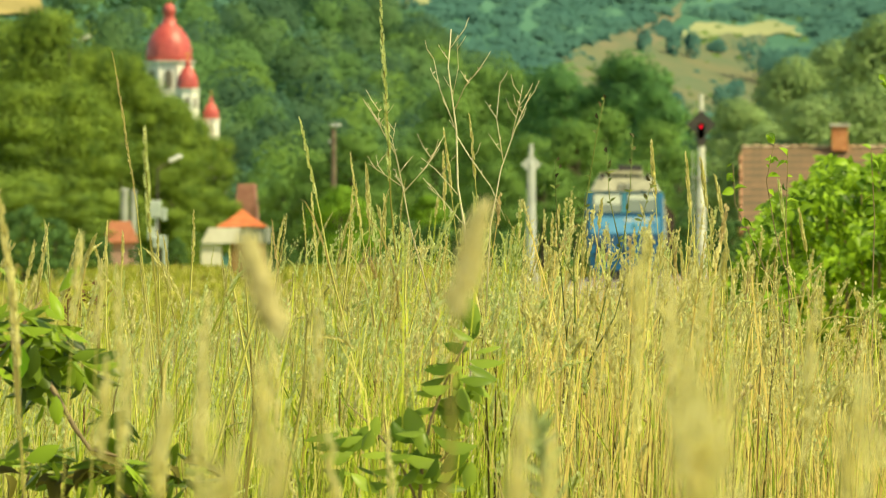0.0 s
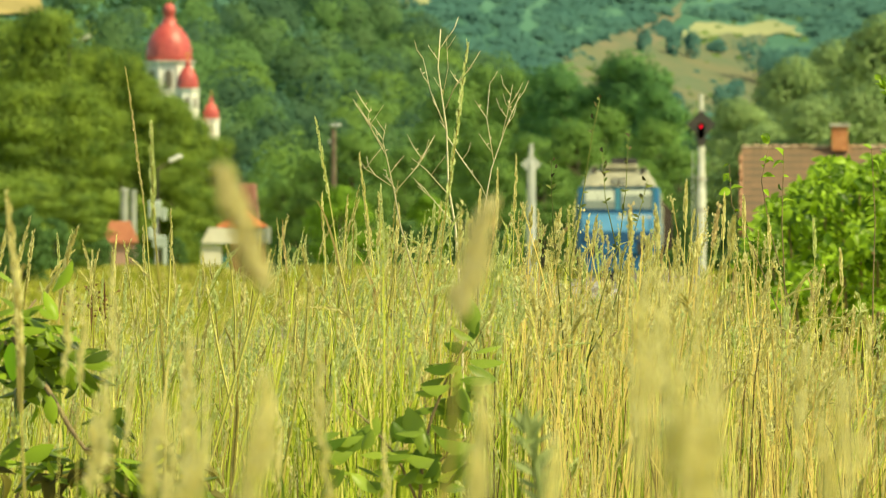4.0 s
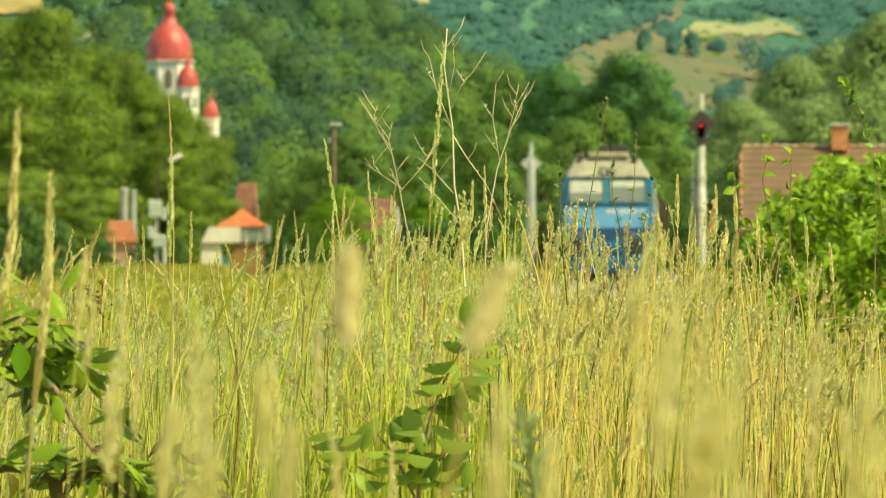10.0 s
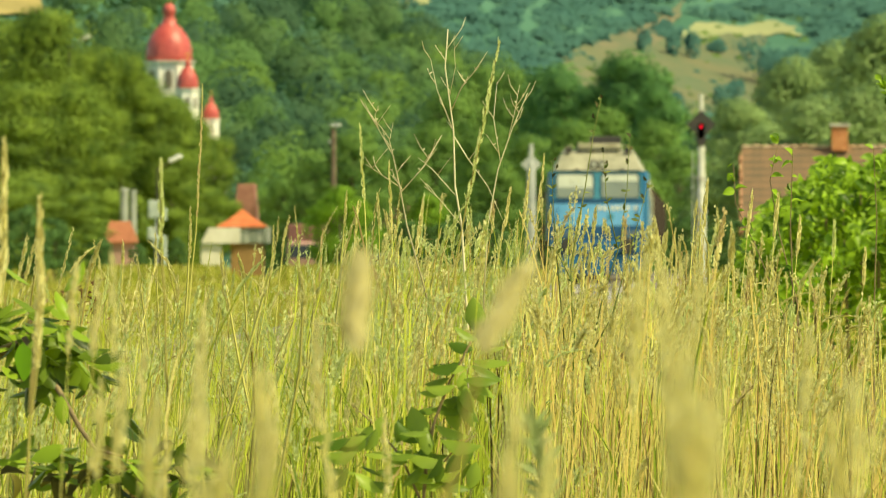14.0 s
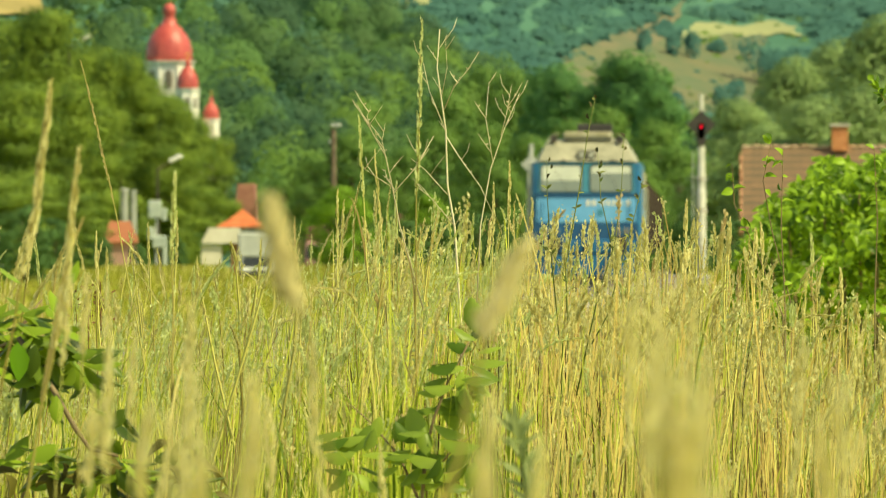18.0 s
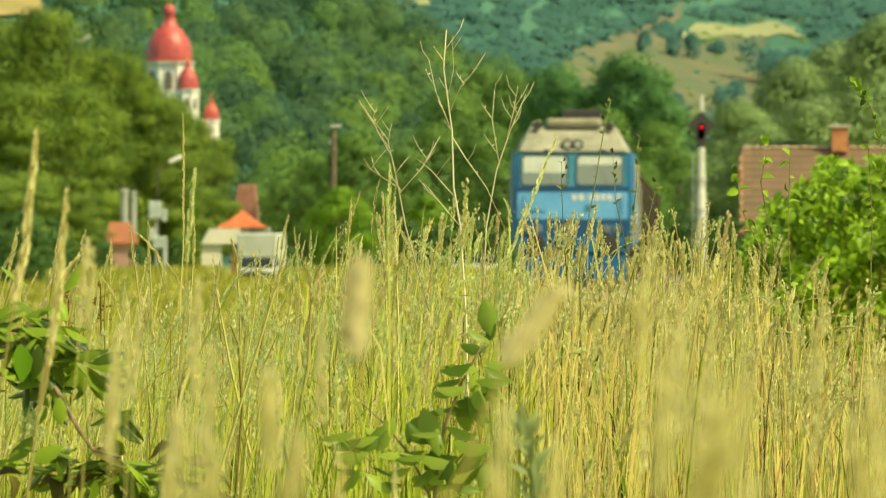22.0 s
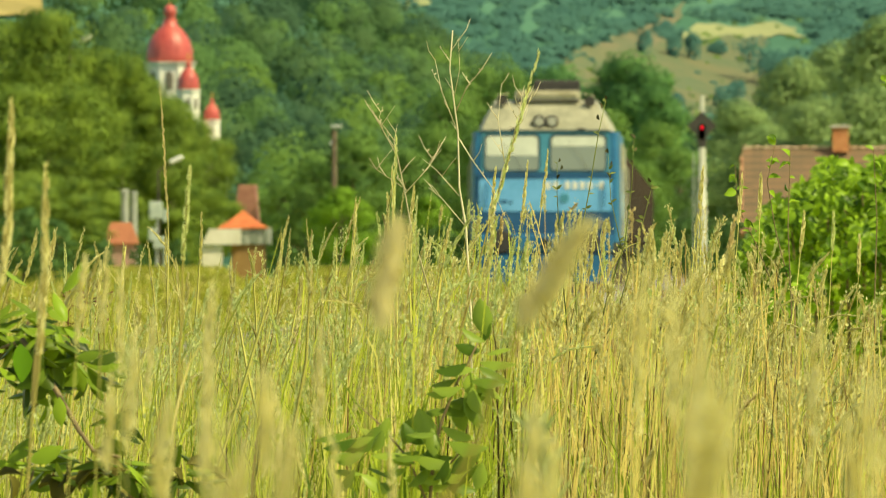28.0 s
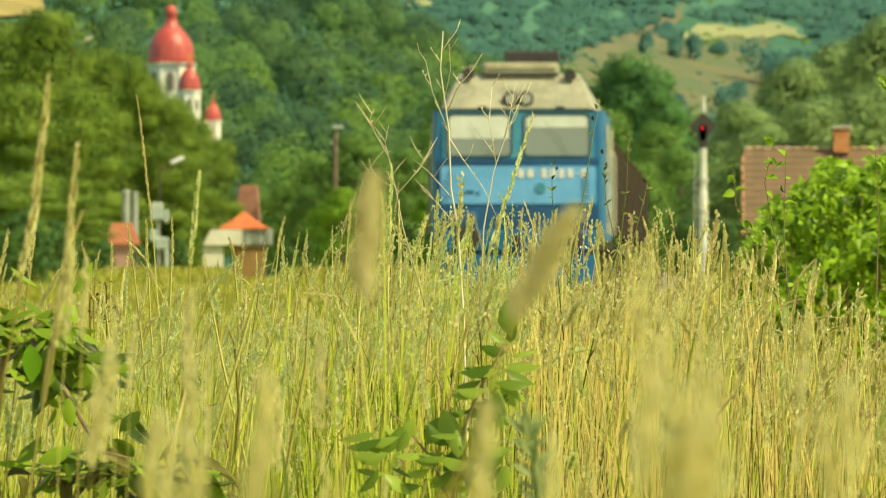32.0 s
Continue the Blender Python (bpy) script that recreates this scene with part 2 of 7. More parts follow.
    def slab(self, outline, y0, y1, slot=0):
        """An outline in x and z pushed from y0 to y1."""
        n = len(outline)
        vs = [(x, y0, z) for x, z in outline] + [(x, y1, z) for x, z in outline]
        fs = [tuple(range(n)), tuple(range(2 * n - 1, n - 1, -1))]
        fs += [(i, n + i, n + (i + 1) % n, (i + 1) % n) for i in range(n)]
        return self.add(vs, fs, slot)

    def loft(self, rings, slot=0, cap=True):
        n = len(rings[0])
        vs = [tuple(p) for r in rings for p in r]
        fs = []
        for i in range(len(rings) - 1):
            for k in range(n):
                fs.append((i * n + k, i * n + (k + 1) % n, (i + 1) * n + (k + 1) % n, (i + 1) * n + k))
        if cap:
            fs.append(tuple(range(n - 1, -1, -1)))
            fs.append(tuple((len(rings) - 1) * n + k for k in range(n)))
        return self.add(vs, fs, slot)

    def mesh(self, name, mats, smooth=False, recalc=False):
        me = bpy.data.meshes.new(name)
        me.from_pydata(self.v, [], self.f)
        for mt in mats:
            me.materials.append(mt)
        if len(mats) > 1:
            me.polygons.foreach_set("material_index", self.m)
        if smooth:
            me.polygons.foreach_set("use_smooth", [True] * len(me.polygons))
        if recalc:
            bm = bmesh.new()
            bm.from_mesh(me)
            bmesh.ops.recalc_face_normals(bm, faces=bm.faces)
            bm.to_mesh(me)
            bm.free()
        me.update()
        return me


def thing(name, geo, mats, label, category, place=None, kind="", group="", smooth=False, recalc=True):
    """A top-level thing: a mesh, or an Empty where geo is None."""
    mats = mats if isinstance(mats, (list, tuple)) else [mats]
    ob = new(name, geo.mesh(name, mats, smooth, recalc) if geo else None)
    if place is not None:
        ob.matrix_basis = place
    return tagged(ob, label, category, group, kind)


def part(name, geo, mats, parent, label="", smooth=False, place=None, recalc=True):
    mats = mats if isinstance(mats, (list, tuple)) else [mats]
    ob = new(name, geo.mesh(name, mats, smooth, recalc) if isinstance(geo, Geo) else geo)
    ob.parent = parent
    if place is not None:
        ob.matrix_basis = place
    return tagged(ob, label)


def rounded(x0, x1, z0, z1, r, n=4):
    """A rounded rectangle in x and z."""
    out = []
    for cx, cz, a in ((x1 - r, z1 - r, 0), (x0 + r, z1 - r, 90), (x0 + r, z0 + r, 180), (x1 - r, z0 + r, 270)):
        for i in range(n + 1):
            an = radians(a + 90 * i / n)
            out.append((cx + r * math.cos(an), cz + r * math.sin(an)))
    return out


# ---- land ----
def ease(a, b, x):
    u = min(1.0, max(0.0, (x - a) / (b - a)))
    return u * u * (3 - 2 * u)


def land(x, y):
    """Height of the ground: a flat valley floor, a wooded spur on the left, far hills behind."""
    spur = 62 * ease(1650, 2750, y) * (1 - ease(-122, 44, x + 0.012 * (y - 1800)))
    far = 150 * ease(2900, 4700, y)
    bumps = 6 * noise.noise(Vector((x / 160, y / 260, 0.3))) * ease(1200, 2600, y)
    return spur + far + bumps


def axis(*bands):
    out = []
    for a, b, step in bands:
        n = max(1, round((b - a) / step))
        out += [a + (b - a) * i / n for i in range(n)]
    return out + [bands[-1][1]]


def build_ground():
    m = bpy.data.materials.new("meadow_ground")
    m.use_nodes = True
    t = m.node_tree
    b = t.nodes["Principled BSDF"]
    co = t.nodes.new("ShaderNodeTexCoord")
    n1 = node(t, "ShaderNodeTexNoise", Scale=0.06, Detail=5.0, Roughness=0.65)
    n2 = node(t, "ShaderNodeTexNoise", Scale=2.5, Detail=5.0, Roughness=0.7)
    n3 = node(t, "ShaderNodeTexNoise", Scale=0.011, Detail=2.0, Roughness=0.5)
    for n in (n1, n2, n3):
        t.links.new(co.outputs["Object"], n.inputs["Vector"])
    r1 = t.nodes.new("ShaderNodeValToRGB")
    r1.color_ramp.elements[0].position, r1.color_ramp.elements[1].position = 0.3, 0.7
    r1.color_ramp.elements[0].color, r1.color_ramp.elements[1].color = (0.21, 0.25, 0.035, 1), (0.40, 0.38, 0.09, 1)
    # far ground, in the same haze-tinted teal as the far woods
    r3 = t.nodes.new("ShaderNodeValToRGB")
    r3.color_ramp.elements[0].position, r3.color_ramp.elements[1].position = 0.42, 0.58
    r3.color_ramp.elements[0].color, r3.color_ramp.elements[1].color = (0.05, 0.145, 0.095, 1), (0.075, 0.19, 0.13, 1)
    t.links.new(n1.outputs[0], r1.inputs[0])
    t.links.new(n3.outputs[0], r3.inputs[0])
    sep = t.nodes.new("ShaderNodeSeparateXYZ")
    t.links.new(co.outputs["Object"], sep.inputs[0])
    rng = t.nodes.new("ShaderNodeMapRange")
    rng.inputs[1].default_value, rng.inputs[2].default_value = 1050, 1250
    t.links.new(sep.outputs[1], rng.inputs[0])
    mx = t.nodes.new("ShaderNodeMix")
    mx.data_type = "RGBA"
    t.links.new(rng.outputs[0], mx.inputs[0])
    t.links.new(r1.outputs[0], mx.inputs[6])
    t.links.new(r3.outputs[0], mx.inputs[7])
    hs = t.nodes.new("ShaderNodeHueSaturation")
    val = t.nodes.new("ShaderNodeMapRange")
    val.inputs[3].default_value, val.inputs[4].default_value = 0.6, 1.35
    t.links.new(n2.outputs[0], val.inputs[0])
    t.links.new(val.outputs[0], hs.inputs["Value"])
    t.links.new(mx.outputs[2], hs.inputs["Color"])
    t.links.new(hs.outputs[0], b.inputs["Base Color"])
    b.inputs["Roughness"].default_value = 0.95
    b.inputs["Specular IOR Level"].default_value = 0.1
    xs = axis((-2400, -400, 250), (-400, -200, 50), (-200, 200, 10), (200, 400, 50), (400, 2400, 250))
    ys = axis((-300, 0, 100), (0, 1100, 100), (1100, 3000, 25), (3000, 4900, 40))
    g = Geo()
    vs = [(x, y, land(x, y)) for y in ys for x in xs]
    w = len(xs)
    g.add(vs, [(j * w + i, j * w + i + 1, (j + 1) * w + i + 1, (j + 1) * w + i) for j in range(len(ys) - 1) for i in range(w - 1)])
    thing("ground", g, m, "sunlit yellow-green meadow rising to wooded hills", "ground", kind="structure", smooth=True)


def on_land(sx, sy, start=2900.0):
    """Where the sight (sx, sy) meets the hillside."""
    lo, hi = start, 4850.0
    for _ in range(24):
        mid = (lo + hi) / 2
        p = at(sx, sy, mid)
        if p.z > land(p.x, mid):
            lo = mid
        else:
            hi = mid
    p = at(sx, sy, lo)
    return Vector((p.x, p.y, land(p.x, p.y)))


def build_hill_fields():
    """Mown and bare plots that lie on the far hillside."""
    def plot(name, corners, mat, label, start=2900.0):
        g = Geo()
        n = 26
        vs = []
        for j in range(n + 1):
            for i in range(n + 1):
                u, v = i / n, j / n
                a = [corners[0][k] * (1 - u) + corners[1][k] * u for k in (0, 1)]
                c = [corners[3][k] * (1 - u) + corners[2][k] * u for k in (0, 1)]
                sx, sy = a[0] * (1 - v) + c[0] * v, a[1] * (1 - v) + c[1] * v
                sx += 16 * noise.noise(Vector((sx / 30, sy / 22, 1.0)))
                sy += 9 * noise.noise(Vector((sx / 34, sy / 30, 5.0)))
                p = on_land(sx, sy, start)
                vs.append((p.x, p.y, p.z + 0.5))
        g.add(vs, [(j * (n + 1) + i, j * (n + 1) + i + 1, (j + 1) * (n + 1) + i + 1, (j + 1) * (n + 1) + i) for j in range(n) for i in range(n)])
        thing(name, g, mat, label, "field", kind="structure")
    pale = surface("mown_field", (0.22, 0.26, 0.115), (0.28, 0.30, 0.14), 0.03, 0.95)
    bare = surface("dry_slope", (0.095, 0.125, 0.062), (0.17, 0.15, 0.082), 0.05, 0.95)
    dry = surface("ripe_field", (0.27, 0.22, 0.07), (0.40, 0.32, 0.11), 0.06, 0.95)
    green = surface("green_pasture", (0.075, 0.125, 0.058), (0.145, 0.145, 0.068), 0.04, 0.95)
    plot("ground_field_pale", [(1200, 68), (1420, 66), (1410, 44), (1225, 47)], pale, "pale mown hay field on the far hillside")
    plot("ground_field_dry", [(985, 118), (1180, 75), (1215, 5), (1150, 25)], bare, "dry brownish slope with worn paths on the far hill")
    plot("ground_pasture", [(955, 235), (1350, 235), (1350, 58), (1000, 92)], green, "dry yellow-green pasture on the far hillside")
    plot("ground_field_high", [(668, 16), (752, 15), (752, 2), (690, 3)], pale, "small pale clearing high on the far hillside")
    plot("ground_field_left", [(-60, 34), (84, 26), (60, -30), (-60, -30)], dry, "dry yellow field above the woods", 1300.0)


def build_road():
    g = Geo()
    pts = [Vector(p) for p in ((-260, 812), (-60, 815), (-25, 818), (-17, 826), (-12.6, 845), (-11, 880), (-9.9, 1000), (-9.3, 1120))]
    vs = []
    for i, p in enumerate(pts):
        dr = (pts[min(i + 1, len(pts) - 1)] - pts[max(i - 1, 0)]).normalized()
        s = Vector((dr.y, -dr.x)) * 3.2
        vs += [(p.x + s.x, p.y + s.y, 0.03), (p.x - s.x, p.y - s.y, 0.03)]
    fs = [(2 * i, 2 * i + 2, 2 * i + 3, 2 * i + 1) for i in range(len(pts) - 1)]
    g.add(vs, fs)
    vs = [(-29.5, 821, 0.034), (-25, 821, 0.034), (-14, 1010, 0.034), (-18.5, 1010, 0.034)]
    g.add(vs, [(0, 1, 2, 3)])
    thing("road", g, ASPHALT, "grey asphalt country road across the meadow", "road", kind="structure")


RAIL_Z = 0.55
TRACK_X = -3.33


def build_track():
    g = Geo()
    g.loft([[(TRACK_X - 2.6, y, 0.0), (TRACK_X + 2.6, y, 0.0), (TRACK_X + 1.7, y, 0.36), (TRACK_X - 1.7, y, 0.36)] for y in (-200, 1500)])
    thing("ballast_bed", g, BALLAST, "grey-brown crushed stone ballast under the track", "ballast", kind="structure")
    track = thing("railway_track", None, [], "straight single railway track on concrete sleepers", "railway track", pose(TRACK_X, 0, 0), kind="structure")
    for s in (-1, 1):
        g = Geo()
        x = s * 0.7525
        prof = [(x - 0.07, 0.40), (x + 0.07, 0.40), (x + 0.07, 0.415), (x + 0.012, 0.43), (x + 0.012, 0.51), (x + 0.036, 0.52), (x + 0.036, 0.55),
                (x - 0.036, 0.55), (x - 0.036, 0.52), (x - 0.012, 0.51), (x - 0.012, 0.43), (x - 0.07, 0.415)]
        g.slab(prof, -200, 1500)
        part("rail", g, STEEL, track)
    g = Geo()
    g.box((0, 0, 0), (2.5, 0.26, 0.2), 0.03)
    me = g.mesh("sleeper", [CONCRETE])
    for i in range(280):
        part("sleeper", me, CONCRETE, track, place=pose(0, 5 + i * 0.6, 0.31))
    g = Geo()
    for i in list(range(-370, 0)) + list(range(280, 880)):
        g.box((0, 5 + i * 0.6, 0.31), (2.5, 0.26, 0.2))
    tagged(part("far_sleepers", g, CONCRETE, track, recalc=False), kind="stuff")


build_ground()
build_hill_fields()
build_road()
build_track()


# ---- the train ----
rolling = []        # (wheel, x, y, radius) of the locomotive


def wheelset(parent, y, r, x=0.7525):
    for s in (-1, 1):
        g = Geo()
        n = 20
        rings = []
        for dx, rr in ((-0.07, r * 0.3), (-0.07, r), (0.05, r), (0.07, r + 0.03), (0.09, r * 0.95), (0.09, r * 0.3)):
            rings.append([(-dx * s, rr * math.cos(2 * math.pi * k / n), rr * math.sin(2 * math.pi * k / n)) for k in range(n)])
        g.loft(rings)
        rolling.append((part("wheel", g, STEEL, parent, place=pose(x * s, y, r)), x * s, y, r))


LOCO_GREY = surface("loco_grey_blue", (0.02, 0.19, 0.29), (0.045, 0.25, 0.36), 1.5, 0.5)
GASKET = surface("window_rubber", (0.010, 0.045, 0.06), (0.02, 0.065, 0.085), 4, 0.6)


def build_loco():
    loco = thing("diesel_locomotive", None, [], "blue and cream diesel locomotive with two windscreens on the track", "locomotive", pose(TRACK_X, 600, RAIL_Z))
    L = 17.0
    g = Geo()        # main blue body: raked nose below the windscreens, upright above
    rings = []
    for y, w in ((0.0, 1.40), (0.10, 1.46), (0.35, 1.5), (L - 0.35, 1.5), (L, 1.40)):
        rings.append([(-w, y, 1.0), (w, y, 1.0), (w, y + 0.02, 2.40), (w - 0.03, y + 0.10, 3.22), (-(w - 0.03), y + 0.10, 3.22), (-w, y + 0.02, 2.40)])
    g.loft(rings)
    part("body", g, LOCO_BLUE, loco, "mid-blue painted body", recalc=True)
    g = Geo()        # cream roof with a sloping brow
    rings = []
    for y, w, z1, tw, zt in ((0.12, 1.30, 3.23, 1.27, 3.26), (0.55, 1.34, 3.23, 1.04, 3.80), (1.2, 1.36, 3.23, 1.02, 3.86), (L - 1.0, 1.36, 3.23, 1.02, 3.86), (L - 0.2, 1.34, 3.23, 1.2, 3.3)):
        rings.append([(-w, y, z1), (w, y, z1), (w - 0.08, y, z1 + (zt - z1) * 0.35), (tw, y, zt), (-tw, y, zt), (-(w - 0.08), y, z1 + (zt - z1) * 0.35)])
    g.loft(rings)
    part("roof", g, CREAM, loco, "cream roof streaked with soot")
    g = Geo()
    g.box((0.03, 1.2, 3.93), (1.32, 1.4, 0.24), 0.05)
    roof_box = part("roof_box", g, CREAM, loco, "cream air unit on the cab roof")
    # front light on the box, painted as a plate of paler cream
    g = Geo()
    g.box((0.03, 0.488, 3.99), (1.2, 0.02, 0.10), 0.005)
    part("front_plate", g, CREAM_DIRTY, roof_box, "paler cream front, its light painted in")
    # dark strip along the lower front edge of the box
    g = Geo()
    g.box((0.03, 0.486, 3.845), (1.3, 0.02, 0.05), 0.005)
    part("sooty_edge", g, BLACK, roof_box)
    g = Geo()
    g.box((0.2, 3.6, 4.06), (0.94, 2.2, 0.42), 0.03)
    exhaust = part("exhaust_housing", g, BLACK, loco, "sooty dark exhaust housing")
    for i in range(6):
        g = Geo()
        g.box((-0.2 + i * 0.16, 3.6, 4.28), (0.05, 2.0, 0.03))
        part("louvre", g, BLACK, exhaust)
    for x, z in ((-0.86, 3.86), (0.88, 3.83)):
        g = Geo()
        g.tube([(x, 0.7, z), (x, 0.5, z), (x, 0.42, z)], [0.05, 0.07, 0.11], 12)
        part("horn", g, BLACK, loco)
    for s in (-1, 1):
        g = Geo()
        g.tube([(s * 0.95, 0.55, 3.80), (s * 0.95, 0.55, 3.95), (s * 0.75, 0.6, 3.98)], [0.02] * 3, 5)
        part("roof_rail", g, CREAM_DIRTY, loco)
    # upper headlights
    for s in (-1, 1):
        g = Geo()
        g.tube([(s * 0.128, 0.36, 3.42), (s * 0.128, 0.14, 3.42), (s * 0.128, 0.13, 3.42)], [0.135, 0.135, 0.12], 18)
        hl = part("headlight", g, BLACK, loco, "dark-rimmed upper headlight")
        g = Geo()
        g.tube([(s * 0.128, 0.135, 3.42), (s * 0.128, 0.122, 3.42)], [0.095, 0.085], 18)
        part("lens", g, gloss("headlight_lens", (0.35, 0.37, 0.33), 0.1), hl)
    # windscreens with frames and sun blinds behind them
    g = Geo()
    g.add([(x, y + (z - 2.4) * 0.0976, z) for y in (0.012, 0.03) for x, z in ((-1.30, 2.41), (1.30, 2.41), (1.28, 3.21), (-1.28, 3.21))], [(0, 1, 2, 3), (7, 6, 5, 4), (0, 4, 5, 1), (1, 5, 6, 2), (2, 6, 7, 3), (3, 7, 4, 0)])
    part("window_surround", g, LOCO_GREY, loco, "grey-blue panel round the windscreens")
    for x0, x1 in ((-1.21, -0.13), (0.11, 1.21)):
        g = Geo()
        outer, inner = rounded(x0 - 0.03, x1 + 0.03, 2.42, 3.17, 0.1), rounded(x0, x1, 2.45, 3.14, 0.08)
        n = len(outer)
        vs = [(x, -0.01 + (z - 2.4) * 0.1, z) for x, z in outer] + [(x, -0.01 + (z - 2.4) * 0.1, z) for x, z in inner]
        vs += [(x, 0.04 + (z - 2.4) * 0.1, z) for x, z in outer] + [(x, 0.04 + (z - 2.4) * 0.1, z) for x, z in inner]
        fs = []
        for i in range(n):
            j = (i + 1) % n
            fs += [(i, j, n + j, n + i), (2 * n + i, 3 * n + i, 3 * n + j, 2 * n + j), (i, 2 * n + i, 2 * n + j, j), (n + i, n + j, 3 * n + j, 3 * n + i)]
        g.add(vs, fs)
        fr = part("windscreen", g, GASKET, loco, "rounded windscreen in a dark rubber seal")
        g = Geo()
        g.add([(x, 0.004 + (z - 2.4) * 0.1, z) for x, z in inner], [tuple(range(n))])
        part("pane", g, GLASS_DARK, fr, "pale reflecting glass")
        g = Geo()
        zb = 2.74 if x0 < 0 else 2.93
        bl = [(x0 + 0.03, zb), (x1 - 0.03, zb), (x1 - 0.03, 3.08), (x1 - 0.1, 3.13), (x0 + 0.1, 3.13), (x0 + 0.03, 3.08)]
        g.add([(x, 0.0005 + (z - 2.4) * 0.1, z) for x, z in bl], [tuple(range(6))])
        part("sun_blind", g, BLIND, fr, "pale drawn sun blind")
        g = Geo()
        cx = (x0 + x1) / 2
        g.tube([(cx + 0.2, -0.03, 2.42), (cx + 0.05, 0.0, 2.75), (cx - 0.2, 0.03, 3.02)], [0.005, 0.004, 0.003], 4)
        part("wiper", g, BLACK, fr)
    # panels of the nose
    g = Geo()
    g.slab(rounded(-1.33, 1.33, 1.62, 2.27, 0.05), -0.028, 0.02)
    nose = part("nose_panel", g, LOCO_LIGHT, loco, "sky-blue nose panel with a white number")
    x = -0.02
    for w in (0.13, 0.13, 0.05, 0.12, 0.12, 0.12, 0.12, 0.05, 0.13):
        g = Geo()
        if w > 0.06:
            g.box((x + w / 2, -0.034, 2.14), (w - 0.02, 0.012, 0.15), 0.004)
        else:
            g.box((x + w / 2, -0.034, 2.14), (w, 0.012, 0.03), 0.004)
        part("number_bar", g, MAST_WHITE, nose, "white bar")
        x += w + 0.03
    g = Geo()
    g.tube([(0.38, -0.028, 1.89), (0.38, -0.045, 1.89)], [0.10, 0.09], 16)
    part("badge", g, LOCO_GREY, nose)
    for k, w in enumerate((0.08, 0.14, 0.06)):
        g = Geo()
        g.box((-0.97 + k * 0.14, -0.033, 1.80 + 0.02 * (k % 2)), (w, 0.012, 0.06), 0.004)
        part("stencil_bar", g, LOCO_DARK, nose, "small dark stencilled bar")
    for s in (-1, 1):
        g = Geo()
        g.tube([(s * 1.18, -0.03, 1.72), (s * 1.18, -0.075, 1.74), (s * 1.18, -0.075, 2.16), (s * 1.18, -0.03, 2.18)], [0.014] * 4, 6)
        part("grab_rail", g, LOCO_BLUE, nose)
    # dark line under the roof's brow
    g = Geo()
    g.slab([(-1.31, 3.205), (1.31, 3.205), (1.29, 3.25), (-1.29, 3.25)], 0.07, 0.13)
    part("rain_gutter", g, GASKET, loco, "dark line between roof and windscreens")
    # two small dark marks on that line
    for x in (-0.62, 0.72):
        g = Geo()
        g.box((x, 0.09, 3.27), (0.16, 0.06, 0.05), 0.015)
        part("wiper_motor", g, BLACK, loco)
    g = Geo()
    g.slab([(-1.38, 2.30), (1.38, 2.30), (1.36, 2.40), (-1.36, 2.40)], -0.012, 0.03)
    part("waist_strip", g, LOCO_DARK, loco)
    g = Geo()
    g.slab([(-1.36, 1.02), (1.36, 1.02), (1.38, 1.58), (-1.38, 1.58)], -0.02, 0.03)
    part("lower_nose", g, LOCO_DARK, loco, "deep blue lower nose band")
    for s in (-1, 1):
        g = Geo()
        g.slab(rounded(s * 0.95 - 0.26, s * 0.95 + 0.26, 1.26, 1.50, 0.08), -0.07, 0.0)
        lamp = part("lower_headlight", g, LOCO_BLUE, loco, "paired lower headlight housing")
        for k in (-1, 1):
            g = Geo()
            g.tube([(s * 0.95 + k * 0.13, -0.072, 1.38), (s * 0.95 + k * 0.13, -0.09, 1.38)], [0.1, 0.09], 14)
            part("lens", g, gloss("lower_lens", (0.16, 0.17, 0.17), 0.1), lamp)
    g = Geo()
    g.box((0, 0.02, 0.98), (2.7, 0.16, 0.36), 0.03)
    beam = part("buffer_beam", g, LOCO_BLUE, loco, "blue buffer beam")
    for s in (-1, 1):
        g = Geo()
        g.tube([(s * 0.875, -0.05, 1.02), (s * 0.875, -0.42, 1.02), (s * 0.875, -0.44, 1.02), (s * 0.875, -0.50, 1.02)], [0.11, 0.10, 0.24, 0.22], 16)
        part("buffer", g, BLACK, beam)
    g = Geo()
    g.box((0, -0.22, 0.98), (0.12, 0.36, 0.22), 0.03)
    part("coupling_hook", g, BLACK, beam)
    g = Geo()
    g.slab([(-1.3, 0.2), (1.3, 0.2), (1.35, 0.75), (-1.35, 0.75)], -0.12, 0.0)
    part("snow_plough", g, LOCO_BLUE, loco, "blue snow plough")
    # cab side doors with rails, side windows
    for s in (-1, 1):
        for y0 in (1.6, L - 2.4):
            g = Geo()
            g.box((s * 1.512, y0 + 0.35, 2.05), (0.03, 0.7, 1.9), 0.01)
            door = part("cab_door", g, CREAM_DIRTY, loco, "cream cab door")
            for k in (-0.06, 0.76):
                g = Geo()
                g.tube([(s * 1.55, y0 + k, 1.1), (s * 1.57, y0 + k, 1.3), (s * 1.57, y0 + k, 2.5), (s * 1.53, y0 + k, 2.6)], [0.018] * 4, 5)
                part("handrail", g, CREAM, door)
        for k in range(4):
            g = Geo()
            g.box((s * 1.508, 4.4 + k * 2.4, 2.75), (0.03, 1.3, 0.5), 0.02)
            part("side_window", g, GLASS_DARK, loco)
        g = Geo()
        g.box((s * 1.506, L / 2, 1.75), (0.02, L - 5.4, 0.5), 0.005)
        part("side_band", g, LOCO_LIGHT, loco)
    g = Geo()
    g.box((0, L / 2, 0.75), (2.5, 4.2, 0.6), 0.06)
    part("fuel_tank", g, BLACK, loco)
